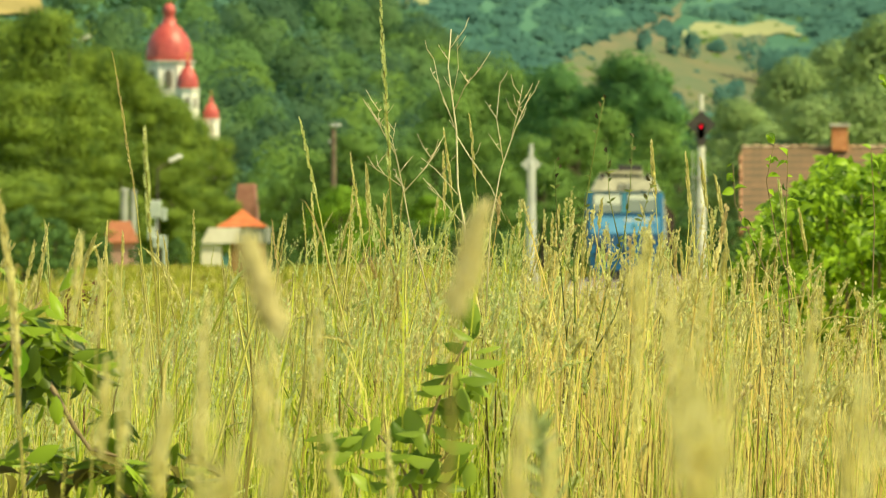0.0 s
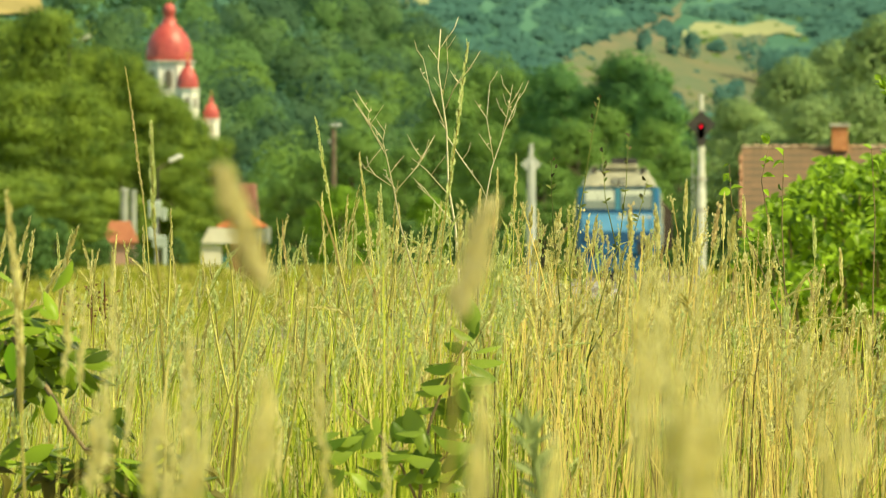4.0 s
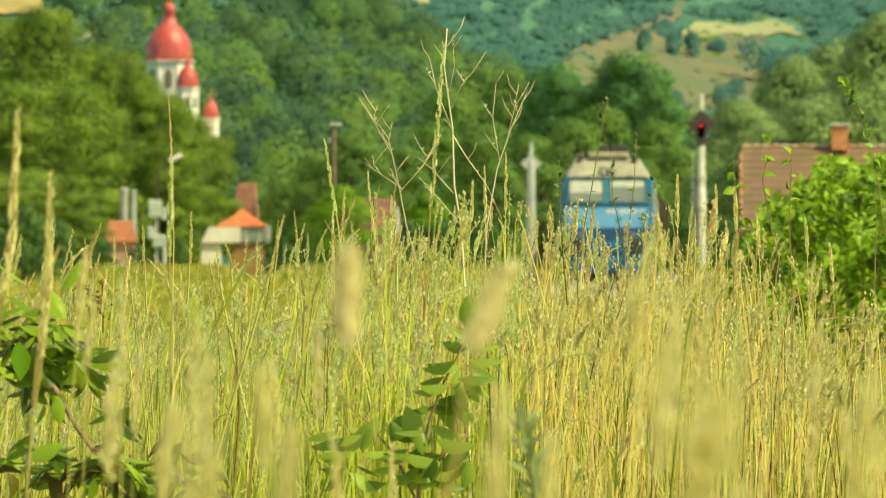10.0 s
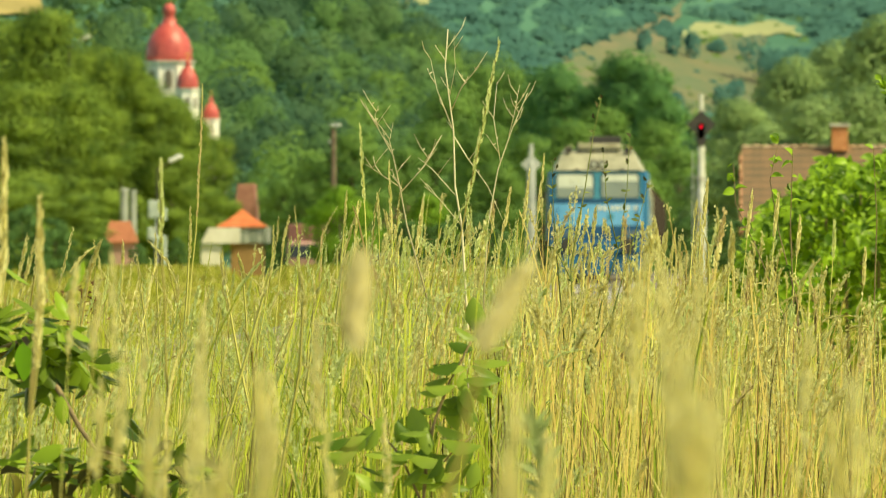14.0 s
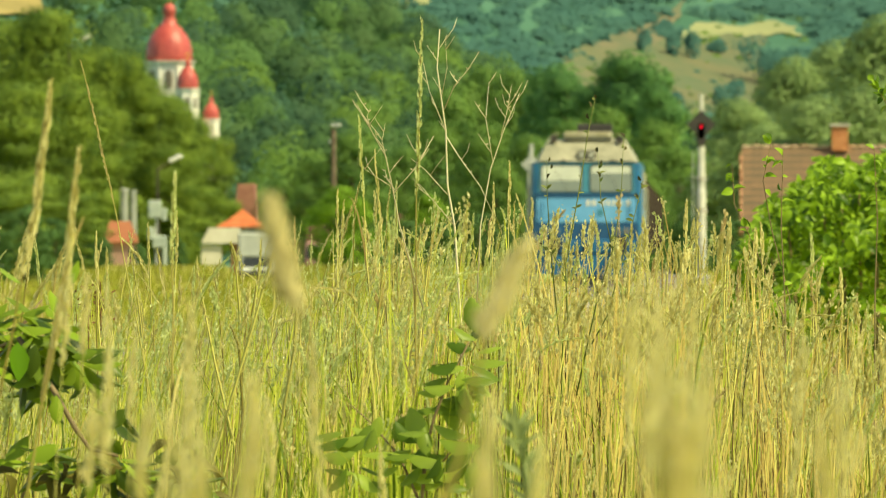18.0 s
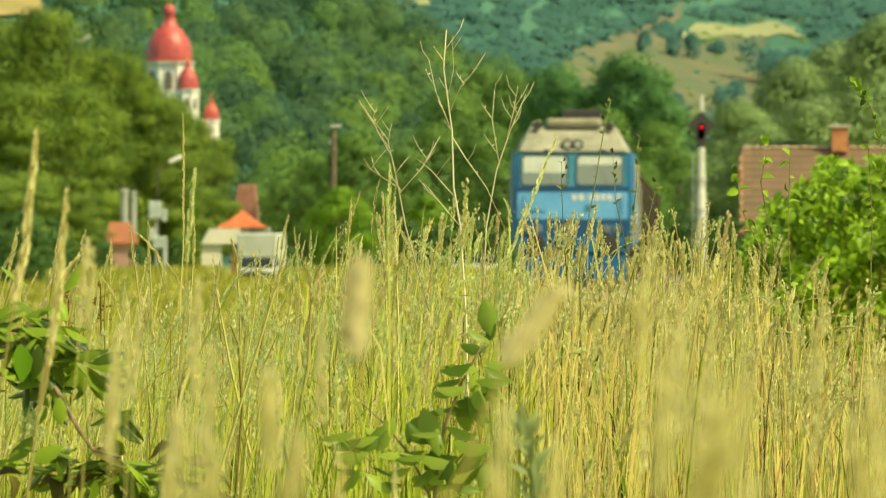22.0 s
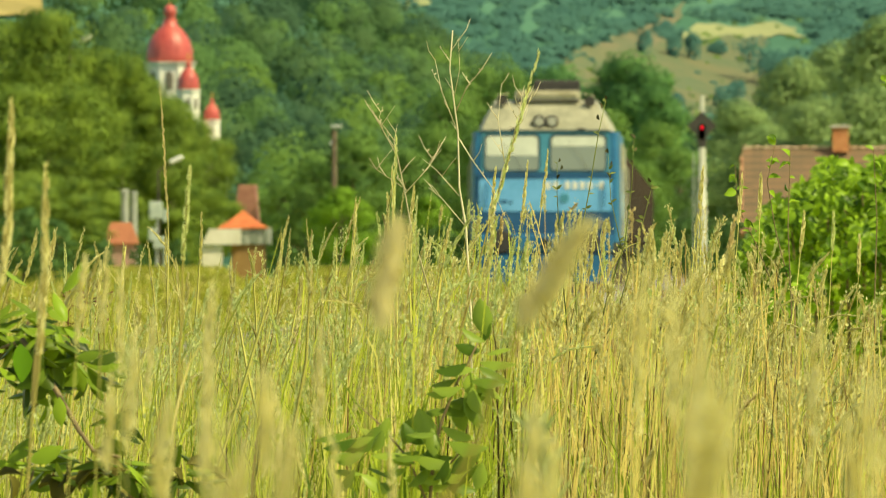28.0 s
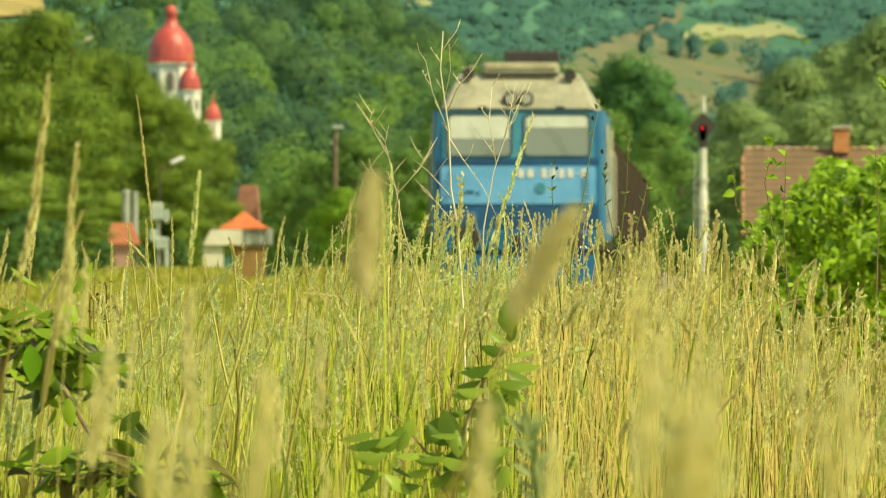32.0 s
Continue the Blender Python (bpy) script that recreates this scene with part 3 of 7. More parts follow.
    for y0 in (3.0, L - 3.0):
        g = Geo()
        for s in (-1, 1):
            g.box((s * 1.02, y0, 0.62), (0.14, 4.4, 0.30), 0.04)
        g.box((0, y0, 0.7), (1.9, 0.5, 0.3), 0.04)
        part("bogie_frame", g, BLACK, loco)
        for k in (-1.7, 0, 1.7):
            wheelset(loco, y0 + k, 0.55)
    return loco, L


def build_wagon():
    wagon = thing("goods_wagon", None, [], "rust-brown covered goods wagon coupled behind the locomotive", "wagon", pose(TRACK_X, 650, RAIL_Z), group="wagons of the train")
    L = 13.5
    g = Geo()
    g.box((0, L / 2, 1.95), (2.96, L - 0.8, 1.8), 0.04)
    part("body", g, WAGON, wagon)
    g = Geo()
    prof = [(-1.52, 2.85), (1.52, 2.85), (1.3, 3.08), (0.7, 3.24), (0, 3.29), (-0.7, 3.24), (-1.3, 3.08)]
    g.slab(prof, 0.35, L - 0.35)
    part("roof", g, surface("wagon_roof", (0.07, 0.055, 0.045), (0.13, 0.10, 0.085), 0.8, 0.9), wagon, "grey-brown curved roof")
    for s in (-1, 1):
        for k in range(9):
            g = Geo()
            g.box((s * 1.5, 0.8 + k * (L - 1.6) / 8, 1.95), (0.07, 0.1, 1.75), 0.01)
            part("side_post", g, WAGON, wagon)
        g = Geo()
        g.box((s * 1.52, L / 2, 1.95), (0.05, 2.4, 1.7), 0.02)
        part("sliding_door", g, WAGON, wagon)
    for e in (0.38, L - 0.38):
        for x in (-0.9, 0, 0.9):
            g = Geo()
            g.box((x, e, 1.95), (0.1, 0.07, 1.75), 0.01)
            part("end_post", g, WAGON, wagon)
    g = Geo()
    g.box((0, L / 2, 0.98), (2.5, L - 0.7, 0.24), 0.03)
    part("underframe", g, BLACK, wagon)
    for s in (-1, 1):
        for e in (-1, 1):
            g = Geo()
            y = 0.3 if e < 0 else L - 0.3
            g.tube([(s * 0.875, y, 1.0), (s * 0.875, y + e * 0.3, 1.0), (s * 0.875, y + e * 0.34, 1.0)], [0.09, 0.09, 0.22], 12)
            part("buffer", g, BLACK, wagon)
    for y in (2.2, 4.0, L - 4.0, L - 2.2):
        wheelset(wagon, y, 0.46)
    return wagon, L


loco, LOCO_L = build_loco()
loco_wheels = list(rolling)
wagon, WAGON_L = build_wagon()
wagons = [wagon] + [copy_thing(wagon, pose(TRACK_X, 650 + 14 * i, RAIL_Z)) for i in range(1, 11)]


# ---- trees and woods ----
def leaf_cloud(g, rnd, c, r, n, size, slot=0, flat=1.0, inner=0.78, outer=1.03):
    """n small folded leaf sprays round c, facing mostly outwards and up."""
    for _ in range(n):
        d = Vector((rnd.gauss(0, 1), rnd.gauss(0, 1), rnd.gauss(0, 1) * flat)).normalized()
        p = Vector(c) + Vector((d.x * r[0], d.y * r[1], d.z * r[2])) * rnd.uniform(inner, outer)
        nrm = (d + Vector((rnd.gauss(0, 0.22), rnd.gauss(0, 0.22), 0.25 + rnd.gauss(0, 0.22)))).normalized()
        a = nrm.orthogonal().normalized()
        a = (Matrix.Rotation(rnd.uniform(0, 6.28), 3, nrm) @ a)
        b = nrm.cross(a)
        s = size * rnd.uniform(0.6, 1.3)
        q = [p - a * s, p + b * s * 0.55 + nrm * s * 0.2, p + a * s, p - b * s * 0.55 + nrm * s * 0.2]
        g.add([tuple(v) for v in q], [(0, 2, 1), (0, 3, 2)], slot)


def build_tree(kind, label, mat, seed, h=12.0, spread=4.2, low=0.16, clumps=56, leaves=180, size=0.15, place=None, tiers=False):
    """A tapered trunk with limbs and a lumpy crown of leaf sprays, in flat layers where tiers is set."""
    rnd = random.Random(seed)
    tree = thing(kind, None, [], label, "tree", place)
    g = Geo()
    path = [(0, 0, -0.1), (rnd.uniform(-0.1, 0.1), 0, h * 0.25), (rnd.uniform(-0.2, 0.2), rnd.uniform(-0.2, 0.2), h * 0.55), (rnd.uniform(-0.3, 0.3), rnd.uniform(-0.3, 0.3), h * 0.9)]
    g.tube(path, [0.24, 0.19, 0.12, 0.03], 8)
    crown = Geo()
    soft = []
    for i in range(clumps):
        u = rnd.random() ** 0.8
        z = h * (low + (0.97 - low) * u)
        prof = math.sin(math.pi * min(1, 0.16 + 0.84 * (z / h - low) / (1 - low))) ** 0.75
        an = rnd.uniform(0, 6.283)
        lump = 0.75 + 0.4 * noise.noise(Vector((math.cos(an) * 1.3, math.sin(an) * 1.3, z * 0.35 + seed)))
        rr = spread * prof * lump * rnd.uniform(0.45, 1.0)
        c = (rr * math.cos(an), rr * math.sin(an), z)
        if i % 7 == 0:
            s = Vector((0, 0, max(h * 0.15, z - rr * 0.7)))
            mid = s.lerp(Vector(c), 0.5) + Vector((0, 0, 0.3))
            g.tube([s, mid, c], [0.09, 0.05, 0.015], 5)
        k = rnd.uniform(0.6, 1.15)
        first = len(crown.v)
        if tiers:
            thick = rnd.uniform(0.5, 1.1)
            leaf_cloud(crown, rnd, c, (2.0 * k, 2.0 * k, thick * k), leaves, size, flat=0.9, inner=0.5, outer=1.25)
        else:
            leaf_cloud(crown, rnd, c, (1.4 * k, 1.4 * k, 0.8 * k), leaves, size)
        axis_point = Vector((0, 0, z - 0.12 * h))
        for v in crown.v[first:]:
            local = Vector(v) - Vector(c)
            if tiers:
                local.z *= 2.6
            d = local.normalized() * 0.7 + (Vector(v) - axis_point).normalized() * (0.3 if tiers else 0.4)
            if tiers:
                d += Vector((rnd.gauss(0, 0.16), rnd.gauss(0, 0.16), rnd.gauss(0, 0.16)))
            soft.append(tuple(d.normalized()))
    part("trunk", g, BARK, tree, smooth=True)
    ob = part("crown", crown, mat, tree, recalc=False, smooth=True)
    ob.data.normals_split_custom_set_from_vertices(soft)
    return tree


def plant(template, sx, top, d, wide=1.0, turn=0.0, label=""):
    p = at(sx, top, d)
    z0 = land(p.x, p.y)
    s = (p.z - z0) / 12.0
    ob = copy_thing(template, Matrix.Translation((p.x, p.y, z0)) @ Matrix.Rotation(turn, 4, "Z") @ Matrix.Diagonal((s * wide, s * wide, s, 1)))
    if label:
        tagged(ob, label)
    return ob


def build_trees():
    rnd = random.Random(5)
    store = pose(-160, 700, 0)
    a1 = build_tree("broadleaf_tree", "tall dense broad-leaved tree beside the village road", TREE_A, 11, spread=4.6, clumps=38, leaves=950, size=0.11, place=store, tiers=True)
    a2 = build_tree("broadleaf_tree", "full green broad-leaved tree beside the village road", TREE_A, 12, spread=5.0, low=0.10, clumps=38, leaves=950, size=0.11, place=pose(-190, 760, 0), tiers=True)
    m1 = build_tree("olive_tree", "olive-green bushy tree beyond the railway", TREE_MID, 17, spread=4.6, low=0.06, clumps=64, place=pose(105, 960, 0))
    a3 = build_tree("broadleaf_tree", "light green rounded tree behind the village", TREE_LIGHT, 16, spread=4.8, low=0.08, place=pose(-210, 820, 0))
    b1 = build_tree("dark_tree", "dark green rounded tree beyond the railway", TREE_B, 13, spread=4.0, low=0.08, place=pose(90, 900, 0))
    c1 = build_tree("willow_tree", "grey-green bushy willow behind the brick house", TREE_C, 14, spread=5.0, low=0.06, clumps=85, place=pose(120, 820, 0))
    s1 = build_tree("garden_shrub", "low light green garden shrub", WOOD_B, 15, spread=7.5, low=0.02, clumps=60, leaves=80, size=0.28, place=pose(-140, 820, 0))
    for sx, top, d, w in ((80, 20, 860, 0.62), (-20, 40, 890, 0.8), (165, 88, 880, 0.55), (215, 104, 888, 0.5), (280, 172, 890, 0.7), (20, 150, 850, 0.9),
                          (130, 170, 870, 0.9), (255, 132, 895, 0.42), (305, 176, 900, 0.5), (345, 212, 920, 0.55), (380, 245, 930, 0.6), (60, 90, 900, 0.7), (118, 84, 872, 0.5), (220, 235, 900, 1.1), (305, 260, 910, 1.0), (100, 280, 860, 1.1), (0, 300, 850, 1.2), (340, 330, 930, 1.0), (60, 325, 790, 1.3), (128, 345, 796, 1.2), (-10, 315, 780, 1.3)):
        plant((a1, a2)[rnd.random() < 0.5], sx, top, d, w, rnd.uniform(0, 6))
    for sx, top, d, w in ((602, 328, 817, 1.0), (576, 352, 819, 0.9), (630, 348, 819, 0.9), (760, 345, 900, 1.1)):
        plant(a3, sx, top, d, w, rnd.uniform(0, 6))
    for sx, top, d, w in ((626, 228, 900, 1.0), (560, 275, 930, 1.0), (716, 262, 908, 1.0), (500, 318, 960, 1.0), (455, 335, 990, 1.0), (880, 285, 950, 1.0), (540, 330, 905, 0.8)):
        plant(m1, sx, top, d, w, rnd.uniform(0, 6))
    for sx, top, d, w in ((985, 118, 1150, 0.75), (1115, 96, 1120, 0.9), (1085, 110, 1124, 0.9), (1146, 122, 1118, 0.9), (1000, 130, 1140, 0.8), (962, 124, 1155, 0.7), (1165, 150, 1080, 0.7)):
        plant(b1, sx, top, d, w, rnd.uniform(0, 6))
    for sx, top, d, w in ((1070, 190, 1110, 0.9), (1165, 215, 1060, 0.9), (925, 150, 1180, 0.8), (1020, 215, 1050, 1.0), (820, 150, 1200, 0.9), (790, 160, 1190, 0.8), (855, 116, 1210, 0.7), (905, 124, 1200, 0.7), (860, 220, 1100, 1.0),
                          (1200, 260, 980, 1.2), (1120, 285, 960, 1.3), (960, 290, 960, 1.3), (940, 240, 1090, 1.0), (1290, 330, 860, 1.2), (1250, 300, 900, 1.1), (770, 215, 1120, 1.0)):
        plant(m1, sx, top, d, w, rnd.uniform(0, 6))
    for sx, top, d, w in ((1310, 178, 860, 0.9), (1400, 105, 880, 0.8), (1480, 75, 900, 0.8), (1565, 30, 870, 0.8), (1640, 60, 880, 0.9), (1345, 220, 830, 1.1), (1440, 170, 820, 1.0), (1540, 150, 810, 1.0)):
        plant(c1, sx, top, d, w, rnd.uniform(0, 6))
    for sx, top, d, w in ((600, 335, 1000, 1.0), (40, 365, 640, 1.0), (95, 385, 650, 0.8), (320, 372, 916, 1.0), (520, 390, 916, 0.9), (660, 380, 1010, 1.0), (150, 385, 880, 1.2),
                          (720, 390, 890, 1.0), (780, 395, 880, 1.2), (850, 380, 880, 1.2), (1230, 380, 800, 1.2), (1300, 390, 690, 1.0), (250, 375, 900, 1.4), (-20, 390, 650, 1.0), (200, 380, 890, 1.4), (340, 390, 930, 0.8), (178, 428, 838, 0.7), (243, 430, 836, 0.7), (312, 420, 850, 0.7), (150, 400, 800, 1.0), (175, 412, 802, 0.7), (500, 430, 870, 1.0), (620, 425, 860, 1.0)):
        plant(s1, sx, top, d, w, rnd.uniform(0, 6))


def crowns(name, label, spots, mats, seed, calm=0.0):
    """Far woods in one mesh. spots: (x, y, z, radius, height, sprays, spray size, slot). calm: lean of the normals
    towards the sun, evening out shade as haze does.
    """
    rng = np.random.default_rng(seed)
    blocks, slots, normals = [], [], []
    for x, y, z, r, h, n, size, slot in spots:
        e = rng.normal(size=(9, 3)) + (0, -0.5, 0.2)
        e = e / np.linalg.norm(e, axis=1, keepdims=True) * 0.6
        lr = rng.uniform(0.28, 0.5, 9)
        e[0], lr[0] = (0, 0, 0.05), 0.8
        k = np.maximum(0, rng.integers(-3, 9, n))
        d = rng.normal(size=(n, 3)) + (0, -0.6, 0.35)
        d /= np.linalg.norm(d, axis=1, keepdims=True)
        q = e[k] + d * (lr[k] * rng.uniform(0.93, 1.03, n))[:, None]
        p = q * (r, r, h * 0.5) + (x, y, z + h * 0.5)
        nrm = d + rng.normal(size=(n, 3)) * 0.12 + (0, 0, 0.08)
        nrm /= np.linalg.norm(nrm, axis=1, keepdims=True)
        a = np.cross(nrm, rng.normal(size=(n, 3)))
        a /= np.linalg.norm(a, axis=1, keepdims=True)
        b = np.cross(nrm, a)
        s = (size * rng.uniform(0.6, 1.3, n))[:, None]
        blocks.append(np.stack([p - a * s, p - b * s * 0.65, p + a * s, p + b * s * 0.65], 1).reshape(-1, 3))
        slots.append(np.full(n, slot))
        whole = q / np.linalg.norm(q, axis=1, keepdims=True) * 0.7 + d * 0.3 + rng.normal(size=(n, 3)) * 0.04 + np.array((0.25, -0.5, 0.6)) * calm
        normals.append(np.repeat(whole / np.linalg.norm(whole, axis=1, keepdims=True), 4, axis=0))
    v, m = np.concatenate(blocks), np.concatenate(slots)
    count = len(m)
    me = bpy.data.meshes.new(name)
    me.vertices.add(len(v))
    me.vertices.foreach_set("co", v.astype(np.float32).ravel())
    me.loops.add(len(v))
    me.loops.foreach_set("vertex_index", np.arange(len(v), dtype=np.int32))
    me.polygons.add(count)
    me.polygons.foreach_set("loop_start", np.arange(0, 4 * count, 4, dtype=np.int32))
    for mt in mats:
        me.materials.append(mt)
    me.polygons.foreach_set("material_index", m.astype(np.int32))
    me.update(calc_edges=True)
    me.polygons.foreach_set("use_smooth", np.ones(count, dtype=bool))
    me.normals_split_custom_set(np.concatenate(normals))
    tagged(new(name, me), label, "woods", kind="stuff")


def build_woods():
    rnd = random.Random(8)
    spots = []
    y = 1130.0
    while y < 2850:
        x = -0.048 * y - 15
        while x < -0.002 * y + 14:
            px, py = x + rnd.uniform(-3, 3), y + rnd.uniform(-4, 4)
            r = rnd.uniform(2.6, 5.4)
            ground = land(px, py)
            side, top = 1258 + px / py * F, 458 - (ground + 1 + r * 2.7 - EYE_Z) / py * F
            if not (195 < side < 440 and py < 1935 and top < 285) and not (side < 100 and top < 34):
                near = y < 1500
                spots.append((px, py, ground + 0.5, r, r * rnd.uniform(1.9, 2.7), int(46 * r * r) if near else int(34 * r * r), 0.27 if near else 0.36, (2, 2, 0, 1, 3)[min(4, max(0, int(2.55 + 4.0 * noise.noise(Vector((px / 8, py / 70, 4.0))) + rnd.gauss(0, 0.7))))]))
            x += rnd.uniform(7, 11)
        y += 22.0 if y < 1650 else 23.0
    crowns("woodland", "dense mixed green woodland on the hillside", spots, [WOOD_A, WOOD_B, WOOD_D, WOOD_Y], 3, 0.3)
    spots = []
    y = 3150.0
    while y < 4350:
        x = -0.027 * y
        while x < 0.014 * y:
            px, py = x + rnd.uniform(-4, 4), y + rnd.uniform(-6, 6)
            z = land(px, py)
            sx, sy = 1258 + px / py * F, 458 - (z - EYE_Z) / py * F
            edge = 25 * noise.noise(Vector((sx / 60, sy / 40, 2.0)))
            open_land = (sx + edge > 1015 and sx < 1335 + edge and 80 + edge * 0.3 < sy < 215) or (sx + edge > 985 and 130 - 0.55 * (sx - 985) < sy < 160 - 0.5 * (sx - 985)) or (1195 < sx < 1428 and 36 < sy < 104) or (660 < sx < 756 and 0 < sy < 44)
            if not open_land or rnd.random() < 0.03:
                r = rnd.uniform(3.0, 5.0)
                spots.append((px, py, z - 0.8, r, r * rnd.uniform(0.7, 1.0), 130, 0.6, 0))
            elif rnd.random() < 0.5:
                r = rnd.uniform(0.7, 1.6)
                spots.append((px, py, z - 0.3, r, r * 1.3, 26, 0.4, rnd.choice((1, 2))))
            x += rnd.uniform(4, 6.5)
        y += 12.0
    for sx, sy, wide, high in ((1192, 103, 28, 46), (1225, 107, 32, 52), (1270, 98, 32, 30), (1140, 100, 26, 48), (1335, 148, 70, 86), (1372, 155, 60, 70), (1302, 190, 34, 50), (1160, 150, 18, 16), (1232, 132, 12, 9), (1262, 150, 14, 10), (1196, 208, 34, 46), (1280, 205, 40, 56), (1178, 60, 30, 26), (1030, 100, 12, 10), (1046, 110, 12, 12)):
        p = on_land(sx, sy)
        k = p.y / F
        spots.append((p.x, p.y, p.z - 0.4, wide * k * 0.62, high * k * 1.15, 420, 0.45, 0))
    crowns("far_woodland", "spruce woodland on the far hill, tinted blue-green as haze", spots, [WOOD_FAR, WOOD_A, WOOD_Y], 4, 2.4)


# ---- buildings ----
def build_church():
    d = 1900.0
    c = at(299, 458, d)
    u = d / F                       # metres in one sight unit here
    base = land(c.x, d)
    church = thing("church", None, [], "pale church with red onion domes rising above the trees", "church", Matrix.Translation((c.x, d, 0)))

    def h(sy):
        return EYE_Z + (458 - sy) * u
    g = Geo()
    g.box((0.5, 8, (base + h(285)) / 2 - 1), (8.2, 24, h(285) - base + 2), 0.1)
    part("nave", g, PLASTER, church)
    g = Geo()
    g.box((0.5, 8, h(285) + 1.2), (8.5, 25, 2.6), 0.5)
    part("nave_roof", g, ROOF_RED, church)

    def tower(x, y, r, eaves, shoulder, knob, name, n=8, windows=True):
        g = Geo()
        z0, z1 = base - 0.5, h(eaves)
        g.lathe([(r * 1.0, z0), (r * 1.0, z1 - 0.5), (r * 1.05, z1 - 0.42), (r * 1.15, z1 - 0.1), (r * 1.15, z1)], n, (x, y, 0), turn=math.pi / n)
        tw = part(name, g, PLASTER, church)
        if windows:
            for k in range(n):
                an = 2 * math.pi * k / n
                px, py = x + math.cos(an) * r * 0.94, y + math.sin(an) * r * 0.94
                m = Matrix.Rotation(an, 3, "Z")
                g = Geo()
                w, hh = r * 0.15, (h(eaves) - h(eaves + 34)) * min(1, r / 2.6)
                out = [(-w, 0), (w, 0), (w, hh * 0.75)] + [(w * math.cos(radians(q)), hh * 0.75 + w * math.sin(radians(q))) for q in (30, 60, 90, 120, 150)] + [(-w, hh * 0.75)]
                zz = z1 - hh * 1.0 - 1.0
                for off, sl in ((0.06, 0),):
                    vs = [tuple(m @ Vector((off, a, 0)) + Vector((px, py, zz + b))) for a, b in out]
                    vs2 = [tuple(m @ Vector((off - 0.25, a, 0)) + Vector((px, py, zz + b))) for a, b in out]
                    nn = len(out)
                    g.add(vs + vs2, [tuple(range(nn))] + [(i, nn + i, nn + (i + 1) % nn, (i + 1) % nn) for i in range(nn)])
                part("belfry_opening", g, BLACK_OPENING, tw)
                g = Geo()
                an2 = an + math.pi / n
                g.tube([(x + math.cos(an2) * r * 0.98, y + math.sin(an2) * r * 0.98, z0 + 1), (x + math.cos(an2) * r * 0.98, y + math.sin(an2) * r * 0.98, z1 - 0.4)], [r * 0.07] * 2, 6)
                part("pilaster", g, PLASTER, tw)
        zt, zs, zk = h(eaves), h(shoulder), h(knob)
        H = zs - zt
        K = zk - zs
        prof = [(r * 0.95, zt), (r * 0.95, zt + H * 0.12), (r * 0.93, zt + H * 0.3), (r * 0.89, zt + H * 0.45), (r * 0.82, zt + H * 0.6), (r * 0.70, zt + H * 0.75), (r * 0.52, zt + H * 0.92),
                (r * 0.38, zs), (r * 0.27, zs + K * 0.2), (r * 0.21, zs + K * 0.5), (r * 0.26, zs + K * 0.56), (r * 0.24, zs + K * 0.85), (r * 0.1, zk)]
        g = Geo()
        g.lathe(prof, 24, (x, y, 0))
        dome = part("dome", g, ROOF_RED, tw, "red sheet-metal onion dome", smooth=True)
        g = Geo()
        for k in range(n):
            an = 2 * math.pi * k / n + math.pi / n
            g.tube([(x + math.cos(an) * rr, y + math.sin(an) * rr, z) for rr, z in prof[:8]], [0.045] * 8, 4)
        part("dome_seam", g, ROOF_RED, dome)
        g = Geo()
        g.tube([(x, y, zk - 0.1), (x, y, zk + r * 0.8)], [0.06, 0.05], 5)
        g.tube([(x - r * 0.25, y, zk + r * 0.5), (x + r * 0.25, y, zk + r * 0.5)], [0.05, 0.05], 5)
        part("cross", g, YELLOW_GILT, dome, "gilt cross")
    tower(0, 0, 2.95, 108, 46, 6, "main_tower")
    tower((334 - 299) * u, -4.6, 1.38, 157, 122, 108, "side_tower")
    tower((373 - 299) * u, 1, 1.02, 210, 184, 172, "rear_tower", windows=False)
    g = Geo()
    g.box(((378 - 299) * u, 14, (base + h(250)) / 2), (2.2, 8, h(250) - base), 0.1)
    part("chancel", g, PLASTER, church)


# dark tone painting the shade inside the open belfry arches
BLACK_OPENING = surface("opening_shade", (0.12, 0.115, 0.09), (0.19, 0.175, 0.135), 2, 0.9)
YELLOW_GILT = gloss("gilt", (0.75, 0.52, 0.15), 0.3, 1.0)


def tiled_slope(parent, a, b, c, d, nu, nv, mat, cap=0.03):
    """Roof tiles in rows on the slope a-b (eaves) to d-c (ridge)."""
    a, b, c, d = (Vector(p) for p in (a, b, c, d))
    nrm = (b - a).cross(d - a).normalized()
    g = Geo()
    wu, wv = (b - a).length / nu, (d - a).length / nv
    ux, vx = (b - a).normalized(), (d - a).normalized()
    m = Matrix((ux, vx, nrm)).transposed()
    g.box((0, 0, 0), (wu * 1.03, wv * 1.06, cap), 0.0, m=m @ Matrix.Rotation(0.025, 3, "X"))
    me = g.mesh("tile", [mat])
    for j in range(nv):
        for i in range(nu):
            p = a + (b - a) * ((i + 0.5) / nu) + (d - a) * ((j + 0.5) / nv) + nrm * (cap * 0.6 + 0.012 * random.random())
            if nu * nv <= 300:
                part("tile", me, mat, parent, place=Matrix.Translation(p))
    return nrm


